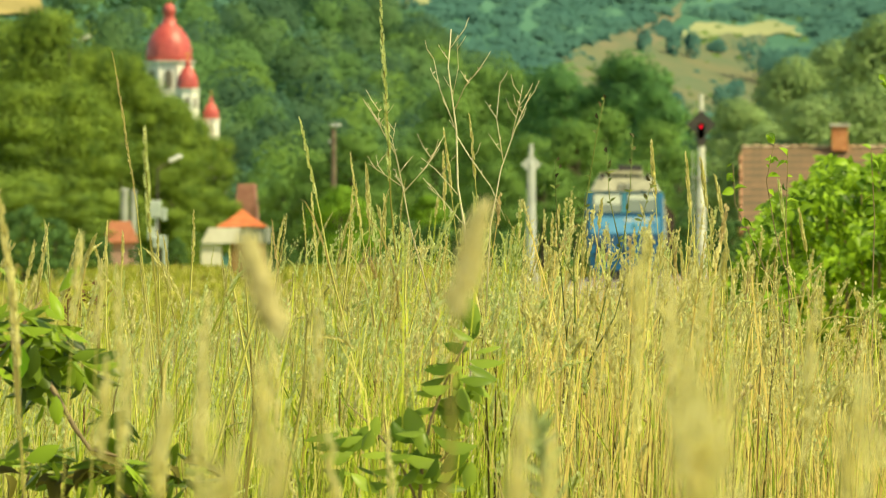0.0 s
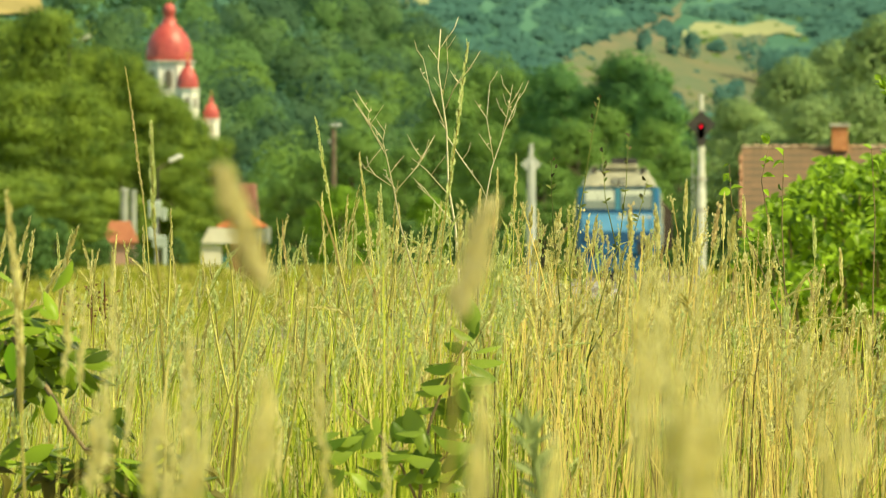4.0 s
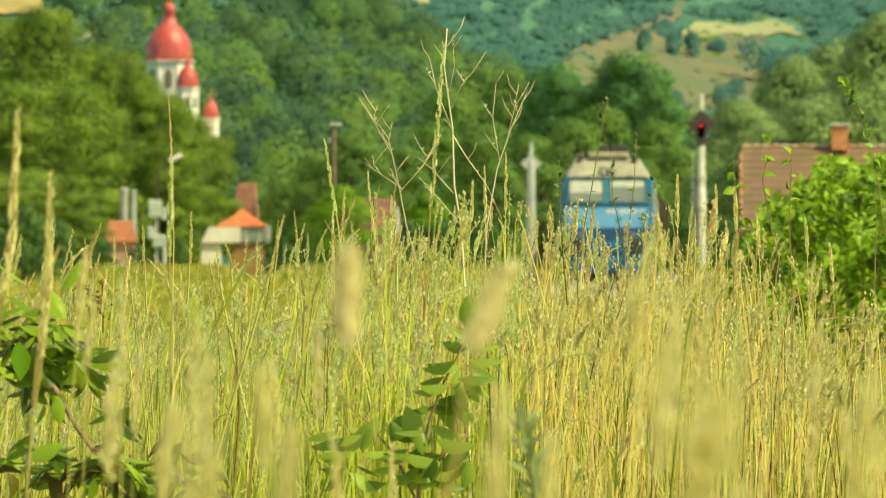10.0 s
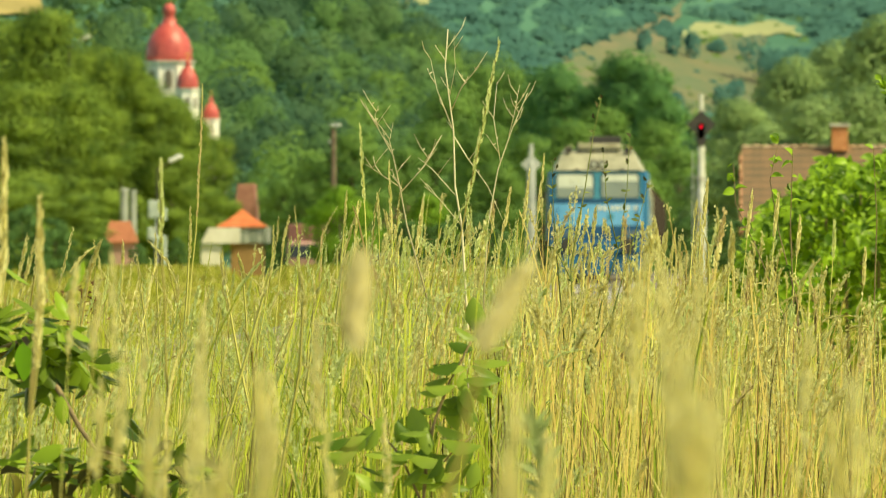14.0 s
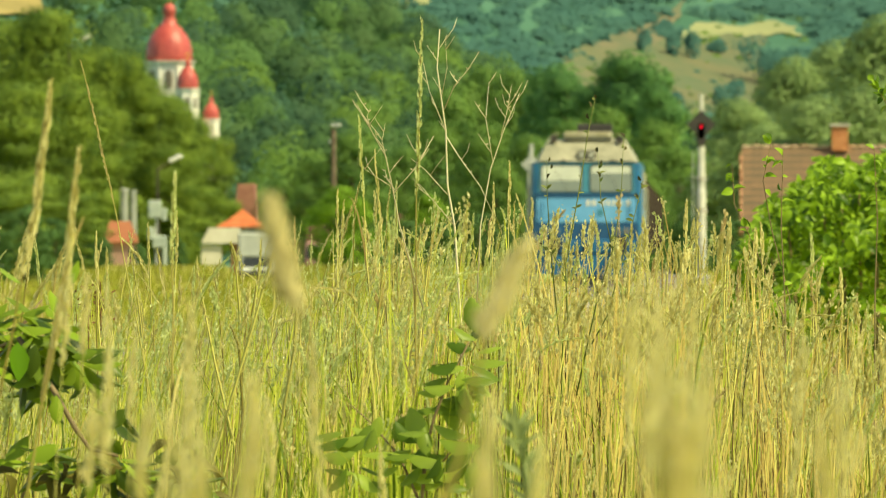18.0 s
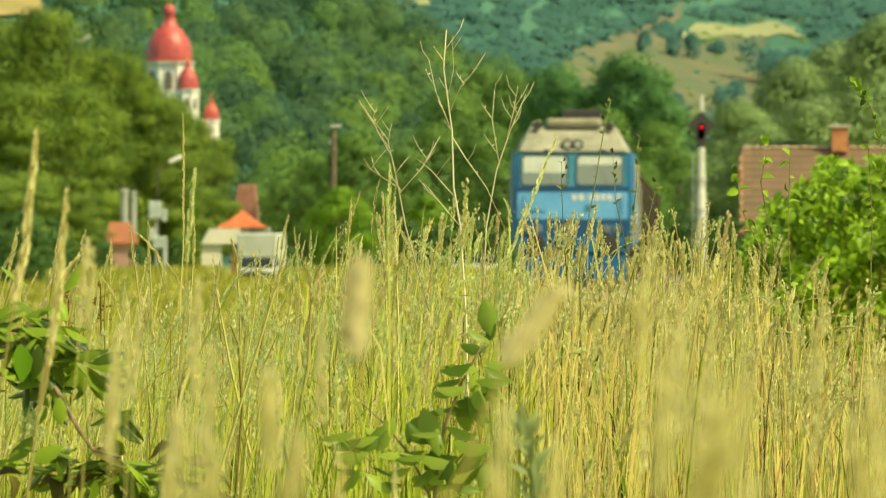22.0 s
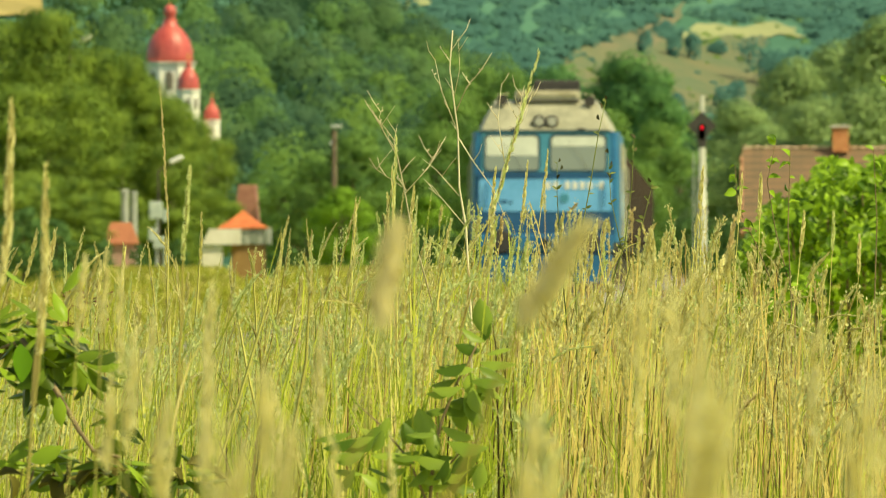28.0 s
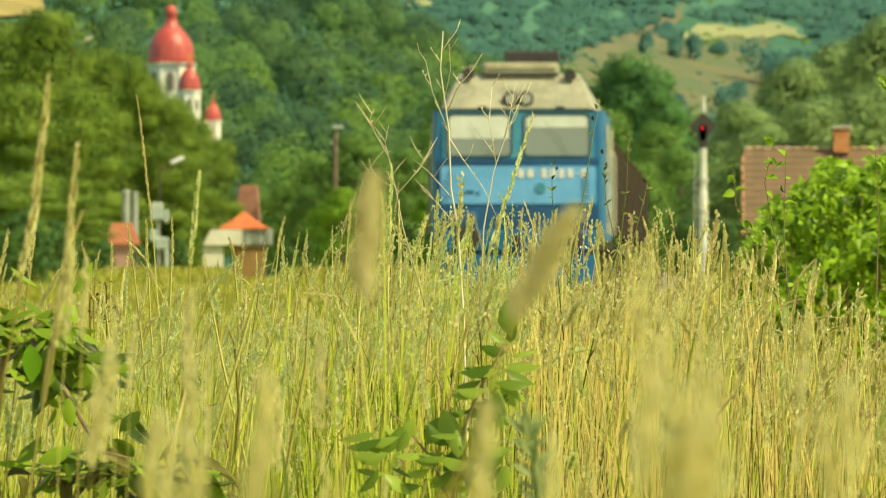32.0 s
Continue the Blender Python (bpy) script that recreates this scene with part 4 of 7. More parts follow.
def build_brick_house():
    d = 700.0
    u = d / F
    p = at(1315, 258, d)
    rz = p.z - 0.06
    house = thing("brick_house", None, [], "old brick farmhouse with a weathered red tile roof", "house", Matrix.Translation((p.x, d, 0)))
    W, D, ez = 11.0, 8.0, 2.7
    g = Geo()
    for c, s in (((W / 2, 0.15 - D / 2 + 4, ez / 2), (W - 0.3, 0.3, ez)), ((W / 2, D / 2 + 3.85, ez / 2), (W - 0.3, 0.3, ez)), ((0.3, 4, ez / 2), (0.3, D - 0.6, ez)), ((W - 0.3, 4, ez / 2), (0.3, D - 0.6, ez))):
        g.box(c, s)
    part("wall", g, BRICK, house)
    for x in (0.2, W - 0.2):
        g = Geo()
        g.add([(x - 0.1, 0.2, ez), (x - 0.1, D - 0.2, ez), (x - 0.1, D / 2, rz - 0.15), (x + 0.1, 0.2, ez), (x + 0.1, D - 0.2, ez), (x + 0.1, D / 2, rz - 0.15)],
              [(0, 1, 2), (5, 4, 3), (0, 3, 4, 1), (1, 4, 5, 2), (2, 5, 3, 0)])
        part("gable", g, BRICK, house)
    for s in (0, 1):
        g = Geo()
        y0, y1 = (-0.35, D / 2) if s == 0 else (D + 0.35, D / 2)
        g.add([(-0.05, y0, ez - 0.2), (W + 0.05, y0, ez - 0.2), (W + 0.05, y1, rz), (-0.05, y1, rz), (-0.05, y0, ez - 0.32), (W + 0.05, y0, ez - 0.32), (W + 0.05, y1, rz - 0.12), (-0.05, y1, rz - 0.12)],
              [(0, 1, 2, 3), (7, 6, 5, 4), (0, 4, 5, 1), (1, 5, 6, 2), (2, 6, 7, 3), (3, 7, 4, 0)])
        sl = part("roof_slope", g, TILE_OLD, house, "weathered red-brown tile roof with moss")
        if s == 0:
            tiled_slope(sl, (-0.05, y0, ez - 0.2), (W + 0.05, y0, ez - 0.2), (W + 0.05, y1, rz), (-0.05, y1, rz), 25, 12, TILE_PIECE)
    g = Geo()
    g.box((0, 0, 0), (0.42, 0.24, 0.13), 0.05)
    me = g.mesh("ridge_tile", [TILE_RIDGE])
    for i in range(26):
        part("ridge_tile", me, TILE_RIDGE, house, place=pose(0.15 + i * 0.43, D / 2, rz + 0.05 + 0.012 * math.sin(i * 2.3)))
    g = Geo()
    for i in range(9):
        g.box((-0.09, -0.3 + i * 0.46, ez - 0.25 + i * (rz - ez + 0.25) / 9.4), (0.12, 0.5, 0.28), 0.02, m=Matrix.Rotation(0.7, 3, "X"))
    part("barge_tile", g, BRICK, house, "brick-red verge of the roof")
    cx = (1487 - 1315) * u
    g = Geo()
    g.box((cx, D / 2 - 0.3, rz + 0.4), (0.72, 0.6, 1.1), 0.02)
    ch = part("chimney", g, BRICK_ORANGE, house, "orange brick chimney with a flat cap")
    g = Geo()
    g.box((cx, D / 2 - 0.3, rz + 0.98), (0.92, 0.78, 0.12), 0.03)
    part("cap", g, CONCRETE, ch)
    for i in range(3):
        g = Geo()
        g.box((1.8 + i * 3.4, -0.02, 1.5), (0.9, 0.12, 1.2), 0.02)
        w = part("window", g, WHITE, house)
        g = Geo()
        g.box((1.8 + i * 3.4, -0.09, 1.5), (0.72, 0.03, 1.02), 0.01)
        part("pane", g, GLASS_DARK, w)


TILE_PIECE = surface("old_tile_piece", (0.105, 0.082, 0.048), (0.215, 0.125, 0.07), 0.7, 0.9, each=0.12)
TILE_RIDGE = surface("ridge_tile_clay", (0.36, 0.22, 0.14), (0.55, 0.42, 0.30), 2, 0.9, each=0.4)
BRICK_ORANGE = surface("orange_brick", (0.42, 0.16, 0.07), (0.55, 0.25, 0.12), 3, 0.9)


def hip_roof(g, x0, x1, y0, y1, z0, z1, over=0.25, thick=0.1, ridge=0.0, flare=0.0):
    """A hipped roof; ridge: half its length, flare: how far the slopes sag towards the eaves."""
    cx, cy = (x0 + x1) / 2, (y0 + y1) / 2
    rings = []
    for u in (0.0, 0.0, 0.3, 0.6, 1.0):
        hx, hy = ((x1 - x0) / 2 + over) * (1 - u) + ridge * u, ((y1 - y0) / 2 + over) * (1 - u) + 0.02 * u
        z = z0 + (z1 - z0) * (u - flare * 4 * u * (1 - u)) - (thick if not rings else 0)
        rings.append([(cx - hx, cy - hy, z), (cx + hx, cy - hy, z), (cx + hx, cy + hy, z), (cx - hx, cy + hy, z)])
    g.loft(rings)


def build_village():
    d = 900.0
    u = d / F
    p = at(432, 458, d)
    k = thing("roadside_house", None, [], "small house with a pointed orange tile roof and white annexe", "house", Matrix.Translation((p.x, d, 0)))
    hz = EYE_Z + (458 - 402) * u
    low = EYE_Z + (458 - 431) * u
    g = Geo()
    g.box((0.16, 1.6, low / 2), (1.86, 3.0, low), 0.02)
    part("wall", g, WALL_OCHRE, k, "ochre-brown lower wall")
    g = Geo()
    g.box((0.6, 1.5, (low + hz) / 2), (1.7, 3.1, hz - low), 0.02)
    band = part("upper_wall", g, COLUMN_GREY, k, "grey-green glazed upper wall")
    for x, w in ((0.55, 0.5), (-0.1, 0.24), (1.15, 0.3)):
        g = Geo()
        g.box((x, -0.06, (low + hz) / 2 - 0.06), (w, 0.05, 0.6), 0.01)
        part("window", g, GLASS_DARK, band)
    g = Geo()
    hip_roof(g, -1.35, 1.05, 0, 3.0, hz + 0.06, EYE_Z + (458 - 371) * u, 0.2, 0.08, 0.05, 0.07)
    part("roof", g, TILE_ORANGE, k, "bright orange pyramid tile roof")
    g = Geo()
    g.box((-1.88, 0.4, low / 2 - 0.06), (1.15, 1.6, low - 0.1), 0.02)
    ann = part("annexe", g, PLASTER, k, "white plastered annexe")
    g = Geo()
    g.slab([(-2.45, low), (-0.22, low), (-0.22, hz - 0.04), (-2.0, hz - 0.04)], -0.6, 1.2)
    part("flat_roof", g, PLASTER, ann, "deep white roof edge")
    q = at(433, 325, 960)
    b = thing("pink_gabled_house", None, [], "pinkish house with a steep faded red roof behind the trees", "house", Matrix.Translation((q.x, 960, 0)))
    g = Geo()
    g.box((0, 3, 1.6), (1.6, 5, 3.2), 0.02)
    part("wall", g, PLASTER_PINK, b)
    g = Geo()
    g.slab([(-0.75, 3.2), (0.75, 3.2), (0.55, q.z), (-0.45, q.z)], 0.6, 5.5)
    part("roof", g, TILE_FADED, b, "faded pink-red steep roof")
    # low red roof by the big trees
    r = at(211, 385, 850)
    e = thing("garden_house", None, [], "small garden house with a red hipped roof", "house", Matrix.Translation((r.x, 850, 0)))
    ez = EYE_Z + (458 - 428) * 850 / F
    g = Geo()
    g.box((0, 1.2, ez / 2), (1.6, 2.4, ez), 0.02)
    part("wall", g, PLASTER_PINK, e)
    g = Geo()
    hip_roof(g, -0.75, 0.75, 0, 2.4, ez, r.z - 0.2, 0.2, 0.1, 0.55)
    part("roof", g, TILE_BROWN, e)
    # pink house by the road
    s = at(540, 428, 930)
    f = thing("pink_house", None, [], "low pinkish brick house behind the road", "house", Matrix.Translation((s.x, 930, 0)))
    g = Geo()
    g.box((0, 2.5, s.z * 0.36), (2.5, 5, s.z * 0.72), 0.02)
    part("wall", g, PLASTER_PINK, f)
    g = Geo()
    g.slab([(-1.4, s.z * 0.70), (1.4, s.z * 0.70), (0.7, s.z), (-0.7, s.z)], -0.2, 5.2)
    part("roof", g, TILE_FADED, f)
    g = Geo()
    g.box((0.5, -0.03, s.z * 0.4), (0.6, 0.1, 0.7), 0.02)
    part("window", g, GLASS_DARK, f)
    # tall grey column behind the garden house, crossing equipment beside it
    c = at(229, 333, 856)
    g = Geo()
    col = thing("grey_silo", None, [], "tall grey concrete twin column behind a garden house", "column", Matrix.Translation((c.x, 856, 0)))
    for dx, w, top in ((-0.3, 0.34, c.z), (0.18, 0.30, c.z - 0.1)):
        g = Geo()
        g.lathe([(w, 0), (w, 0.3), (w * 0.72, 0.4), (w * 0.62, top - 0.2), (w * 0.7, top - 0.1), (w * 0.5, top)], 8, (dx, 0, 0))
        part("shaft", g, COLUMN_GREY, col)
    c = at(276, 355, 800)
    x = thing("crossing_signal", None, [], "grey level-crossing signal with lamp boards on a pole", "signal", Matrix.Translation((c.x, 800, 0)))
    g = Geo()
    g.lathe([(0.12, 0), (0.12, 0.2), (0.07, 0.25), (0.06, c.z)], 8)
    part("pole", g, MAST_GREY, x)
    for dx, dz, w, h in ((-0.06, 3.69, 0.66, 0.9), (0.41, 3.43, 0.28, 0.65), (-0.26, 2.46, 0.34, 0.65), (0.17, 2.06, 0.74, 0.62), (0.43, 0.9, 0.24, 1.7)):
        g = Geo()
        g.box((dx, -0.12, dz), (w, 0.16, h), 0.05)
        part("board", g, MAST_MINT, x)


GLASS_BLACK = gloss("dark_glass", (0.03, 0.035, 0.035), 0.1)
MAST_MINT = surface("pale_mint_paint", (0.36, 0.44, 0.38), (0.50, 0.57, 0.50), 2.0, 0.7)
WALL_OCHRE = surface("ochre_plaster", (0.26, 0.15, 0.06), (0.36, 0.22, 0.09), 0.8, 0.9)
TILE_BROWN = surface("brown_orange_tile", (0.27, 0.09, 0.045), (0.38, 0.14, 0.07), 1.5, 0.85)
COLUMN_GREY = surface("column_grey", (0.26, 0.30, 0.25), (0.42, 0.45, 0.40), 1.5, 0.85)
TILE_FADED = surface("faded_red_tile", (0.28, 0.12, 0.09), (0.40, 0.19, 0.14), 1, 0.9)


# ---- signals, lamps and poles ----
def build_signals():
    d = 560.0
    for sx, light, label, facing in ((1241, 222, "white signal mast with a black diamond board showing red", True), (940, 292, "pale grey signal mast seen from behind beside the track", False)):
        p = at(sx, light, d)
        sg = thing("railway_signal", None, [], label, "signal", Matrix.Translation((p.x, d, 0)), group="signals beside the track")
        mat = MAST_WHITE if facing else MAST_GREY
        g = Geo()
        g.box((0, 0, 0.3), (0.6, 0.6, 0.6), 0.04)
        part("base", g, CONCRETE, sg)
        g = Geo()
        tp = p.z - 0.75
        if facing:
            g.lathe([(0.17, 0.5), (0.17, tp - 1.6), (0.14, tp - 1.5), (0.13, tp)], 10, turn=0.3)
        else:
            g.lathe([(0.20, 0.5), (0.18, tp * 0.6), (0.15, p.z), (0.10, p.z + 0.2), (0.07, p.z + 0.75)], 10, turn=0.3)
        mast = part("mast", g, mat, sg)
        if facing:
            for z in (tp - 1.2, tp * 0.55, tp * 0.3):
                g = Geo()
                g.lathe([(0.19, z), (0.19, z + 0.12)], 10)
                part("clamp", g, CONCRETE, mast)
            g = Geo()
            for k in range(12):
                z = 0.8 + k * 0.33
                g.tube([(-0.30, -0.05, z), (-0.14, -0.05, z)], [0.012, 0.012], 4)
            g.tube([(-0.30, -0.05, 0.6), (-0.30, -0.05, 5.0)], [0.018, 0.018], 5)
            part("ladder", g, MAST_GREY, mast)
            g = Geo()
            g.lathe([(0.11, tp), (0.10, tp + 0.3)], 8)
            part("bracket", g, BLACK, sg)
        s = 0.52 if facing else 0.36
        g = Geo()
        dz = p.z + 0.02
        g.slab([(0, dz - s * 1.05), (s, dz), (0, dz + s), (-s, dz)], -0.10, -0.04)
        board = part("board", g, BLACK if facing else MAST_GREY, sg, "black diamond backing board" if facing else "")
        if facing:
            g = Geo()
            g.box((0, 0.0, dz - 0.3), (0.34, 0.2, 0.8), 0.05)
            part("lamp_case", g, BLACK, board)
            g = Geo()
            g.tube([(0, -0.10, p.z - 0.04), (0, -0.13, p.z - 0.04)], [0.042, 0.036], 16)
            part("red_lens", g, RED_LIGHT, board, "lit red lens")
            g = Geo()
            g.tube([(0, 0, dz + 0.3), (0, 0, dz + 1.08)], [0.085, 0.075], 8)
            part("top_pole", g, MAST_WHITE, mast)


def build_lamps():
    for sx, sy, d, arm in ((150, 67, 862, -0.55), (310, 281, 845, -0.6)):
        p = at(sx, sy, d)
        lp = thing("street_lamp", None, [], "street lamp with a white head on a dark pole", "street lamp", Matrix.Translation((p.x + arm * 1.6, d, 0)), group="street lamps along the road")
        g = Geo()
        g.lathe([(0.11, 0), (0.10, 0.5), (0.06, p.z - 0.8), (0.05, p.z - 0.5)], 8)
        part("pole", g, POLE_DARK, lp)
        g = Geo()
        g.tube([(0, 0, p.z - 0.6), (-arm * 0.6, 0, p.z - 0.35), (-arm * 1.3, 0, p.z - 0.12)], [0.04, 0.035, 0.03], 6)
        part("arm", g, BARK, lp)
        g = Geo()
        g.box((0, 0, 0), (0.80, 0.34, 0.24), 0.09, m=Matrix.Rotation(-0.42, 3, "Y"))
        part("lamp_head", g, WHITE, lp, "white lamp head", place=Matrix.Translation((-arm * 1.6, 0, p.z)))
    p = at(590, 222, 868)
    lp = thing("wooden_pole", None, [], "brown wooden line pole with a small lamp on top", "utility pole", Matrix.Translation((p.x, 868, 0)))
    g = Geo()
    g.lathe([(0.17, 0), (0.14, p.z - 0.2)], 8)
    part("pole", g, BARK, lp)
    g = Geo()
    g.box((0.1, 0, p.z), (0.62, 0.3, 0.16), 0.06)
    part("lamp_head", g, MAST_GREY, lp)
    g = Geo()
    g.box((-0.2, -0.1, p.z - 0.9), (0.1, 0.12, 0.22), 0.03)
    part("insulator", g, MAST_GREY, lp)


# ---- road vehicles ----
def road_wheel(parent, x, y, r, w=0.22):
    g = Geo()
    n = 18
    g.loft([[(dx, rr * math.cos(2 * math.pi * k / n), rr * math.sin(2 * math.pi * k / n)) for k in range(n)] for dx, rr in ((-w / 2, r * 0.55), (-w / 2, r * 0.92), (-w * 0.3, r), (w * 0.3, r), (w / 2, r * 0.92), (w / 2, r * 0.55))])
    wh = part("wheel", g, RUBBER, parent, place=pose(x, y, r))
    g = Geo()
    g.loft([[(dx, rr * math.cos(2 * math.pi * k / n), rr * math.sin(2 * math.pi * k / n)) for k in range(n)] for dx, rr in ((-w * 0.45, r * 0.5), (w * 0.45, r * 0.5))])
    part("rim", g, STEEL, wh)


def goods_box(parent, x0, x1, mat, label, prints, posts):
    """A curtain-sided box with its chassis; prints: (x, width, height, z)."""
    g = Geo()
    g.box(((x0 + x1) / 2, 0, 2.6), (x1 - x0, 2.45, 3.4), 0.07)
    box = part("goods_box", g, mat, parent, label)
    for i in range(posts):
        g = Geo()
        g.box((x0 + 0.25 + i * (x1 - x0 - 0.5) / (posts - 1), -1.236, 2.6), (0.05, 0.02, 3.1), 0.005)
        part("strap", g, mat, box)
    for x, w, h, z in prints:
        g = Geo()
        g.box((x, -1.24, z), (w, 0.02, h), 0.006)
        part("print_bar", g, YELLOW, box)
    g = Geo()
    g.box(((x0 + x1) / 2, 0, 0.78), (x1 - x0 - 0.1, 0.9, 0.26), 0.03)
    part("chassis", g, BLACK, parent)


def truck_wheels(parent, places):
    for x in places:
        for side in (-1, 1):
            road_wheel(parent, 0, 0, 0.5)
            parent.children[-1].matrix_basis = pose(x, side * 1.05, 0.5, 0, 0, 90)


def build_truck():
    """Drives along +x; origin on the road under the middle of the goods box."""
    tr = thing("box_lorry", None, [], "maroon curtain-sided lorry with a red and white cab", "truck", pose(-90, 815, 0.034))
    goods_box(tr, -2.55, 2.55, TRUCK_RED, "maroon tarpaulin goods box with a yellow mark", ((-1.5, 0.16, 1.25, 3.2), (-1.08, 0.16, 1.25, 3.2), (-1.29, 0.3, 0.16, 3.78), (-1.29, 0.3, 0.16, 2.65)), 5)
    g = Geo()
    g.box((1.95, -1.245, 3.72), (0.24, 0.02, 0.42), 0.01)
    part("sticker", g, MAST_GREY, tr, "pale sticker on the tarpaulin")
    g = Geo()
    prof = [(2.6, 0.55), (3.62, 0.55), (3.66, 1.5), (3.58, 2.42), (2.6, 2.46)]
    g.slab(prof, -1.22, 1.22)
    cab = part("cab", g, CAB_RED, tr, "red lorry cab")
    g = Geo()
    rings = []
    for y, k in ((-1.23, 0.94), (-1.1, 1.0), (1.1, 1.0), (1.23, 0.94)):
        rings.append([(2.6 + (x - 2.6) * k, y, 2.44 + (z - 2.44) * k) for x, z in ((2.6, 2.44), (3.585, 2.44), (3.5, 3.2), (3.25, 3.75), (2.85, 4.0), (2.6, 4.02))])
    g.loft(rings)
    part("cab_top", g, WHITE, cab, "white rounded wind deflector")
    g = Geo()
    g.slab([(3.63, 1.55), (3.68, 1.55), (3.61, 2.35), (3.57, 2.35)], -1.1, 1.1)
    part("windscreen", g, GLASS_DARK, cab)
    g = Geo()
    g.box((3.15, -1.23, 1.95), (0.6, 0.03, 0.6), 0.02)
    part("side_window", g, GLASS_DARK, cab)
    g = Geo()
    g.box((3.5, -1.36, 2.1), (0.12, 0.2, 0.5), 0.03)
    part("mirror", g, BLACK, cab)
    truck_wheels(tr, (2.9, -1.4))
    tl = thing("drawbar_trailer", None, [], "pinkish curtain-sided drawbar trailer with yellow printing", "trailer", pose(-100, 815, 0.034))
    goods_box(tl, -1.7, 1.7, TARP_PINK, "sun-faded pinkish tarpaulin box", ((-0.9, 0.7, 0.22, 3.7), (0.1, 0.8, 0.2, 3.72), (1.0, 0.5, 0.2, 3.68), (-0.6, 1.2, 0.3, 3.1), (0.8, 0.9, 0.3, 3.12), (-1.0, 0.4, 0.16, 2.5), (0.2, 1.1, 0.2, 2.46)), 4)
    g = Geo()
    g.tube([(1.6, 0.3, 0.8), (2.5, 0, 0.75)], [0.05, 0.04], 6)
    g.tube([(1.6, -0.3, 0.8), (2.5, 0, 0.75)], [0.05, 0.04], 6)
    part("drawbar", g, BLACK, tl)
    truck_wheels(tl, (-0.9, 0.9))
    return tr, tl


def build_small_lorry(label, place):
    """Faces -y; origin on the road under its middle."""
    lorry = thing("small_lorry", None, [], label, "truck", place, group="faded lorries on the road")
    g = Geo()
    g.box((0, 0.4, 1.95), (2.0, 3.2, 2.2), 0.06)
    box = part("goods_box", g, TARP_PINK, lorry, "faded pinkish tarpaulin box")
    for x in (-0.7, 0, 0.7):
        g = Geo()
        g.box((x, -1.21, 2.55), (0.05, 0.02, 0.9), 0.004)
        part("strap", g, TRUCK_RED, box)
    g = Geo()
    rings = []
    for x, k in ((-0.95, 0.94), (-0.85, 1.0), (0.85, 1.0), (0.95, 0.94)):
        rings.append([(x, -1.2 + (y + 1.2) * k, 0.4 + (z - 0.4) * k) for y, z in ((-1.22, 0.4), (-2.5, 0.4), (-2.55, 1.15), (-2.35, 2.0), (-1.22, 2.1))])
    g.loft(rings)
    cab = part("cab", g, PLASTER_PINK, lorry, "dull red cab")
    g = Geo()
    g.loft([[(x, -2.57, 1.2), (x, -2.53, 1.18), (x * 0.94, -2.36, 1.9), (x * 0.94, -2.40, 1.92)] for x in (-0.82, 0.82)])
    part("windscreen", g, GLASS_BLACK, cab, "dark windscreen")
    g = Geo()
    g.box((0, -2.56, 0.5), (1.9, 0.14, 0.24), 0.04)
    part("bumper", g, BLACK, cab)
    for x in (-0.85, 0.85):
        for y in (-1.9, 1.2):
            road_wheel(lorry, x, y, 0.4)
    return lorry


def build_van():
    """Faces -y; origin on the road under its middle."""
    van = thing("box_van", None, [], "white box van with a dark windscreen on the road", "van", pose(-24, 1005, 0.034))
    g = Geo()
    g.box((0, -0.35, 1.5), (2.05, 1.8, 2.05), 0.06)
    g.box((0, -1.75, 1.88), (2.05, 1.2, 1.28), 0.08)
    part("box", g, VAN_WHITE, van, "white cargo box that reaches over the cab")
    g = Geo()
    prof = [(-1.25, 0.3), (-2.9, 0.3), (-2.95, 0.6), (-2.62, 0.72), (-2.36, 1.22), (-1.25, 1.24)]
    rings = []
    for x, k in ((-0.95, 0.94), (-0.88, 1.0), (0.88, 1.0), (0.95, 0.94)):
        rings.append([(x, -1.25 + (y + 1.25) * k, 0.35 + (z - 0.35) * k) for y, z in prof])
    g.loft(rings)
    cab = part("cab", g, VAN_WHITE, van, "white van cab")
    g = Geo()
    g.loft([[(x * 0.9, -2.65, 0.74), (x * 0.9, -2.61, 0.72), (x * 0.84, -2.35, 1.2), (x * 0.84, -2.39, 1.22)] for x in (-0.95, 0.95)])
    part("windscreen", g, GLASS_BLACK, cab, "dark windscreen")
    for s in (-1, 1):
        g = Geo()
        g.box((s * 0.95, -1.9, 0.98), (0.03, 0.7, 0.36), 0.01)
        part("side_window", g, GLASS_BLACK, cab)
        g = Geo()
        g.box((s * 0.68, -2.90, 0.56), (0.34, 0.1, 0.16), 0.04)
        part("headlight", g, LAMP_GLASS, cab)
        g = Geo()
        g.box((s * 1.08, -2.4, 0.98), (0.16, 0.1, 0.26), 0.03)
        part("mirror", g, BLACK, cab)
    g = Geo()
    g.box((0, -2.93, 0.36), (1.85, 0.16, 0.22), 0.05)
    part("bumper", g, BLACK, cab)
    g = Geo()
    g.box((0, -2.94, 0.55), (0.7, 0.06, 0.1), 0.02)
    part("grille", g, BLACK, cab)
    for x in (-0.85, 0.85):
        for y in (-2.1, 0.1):
            road_wheel(van, x, y, 0.34)
    return van



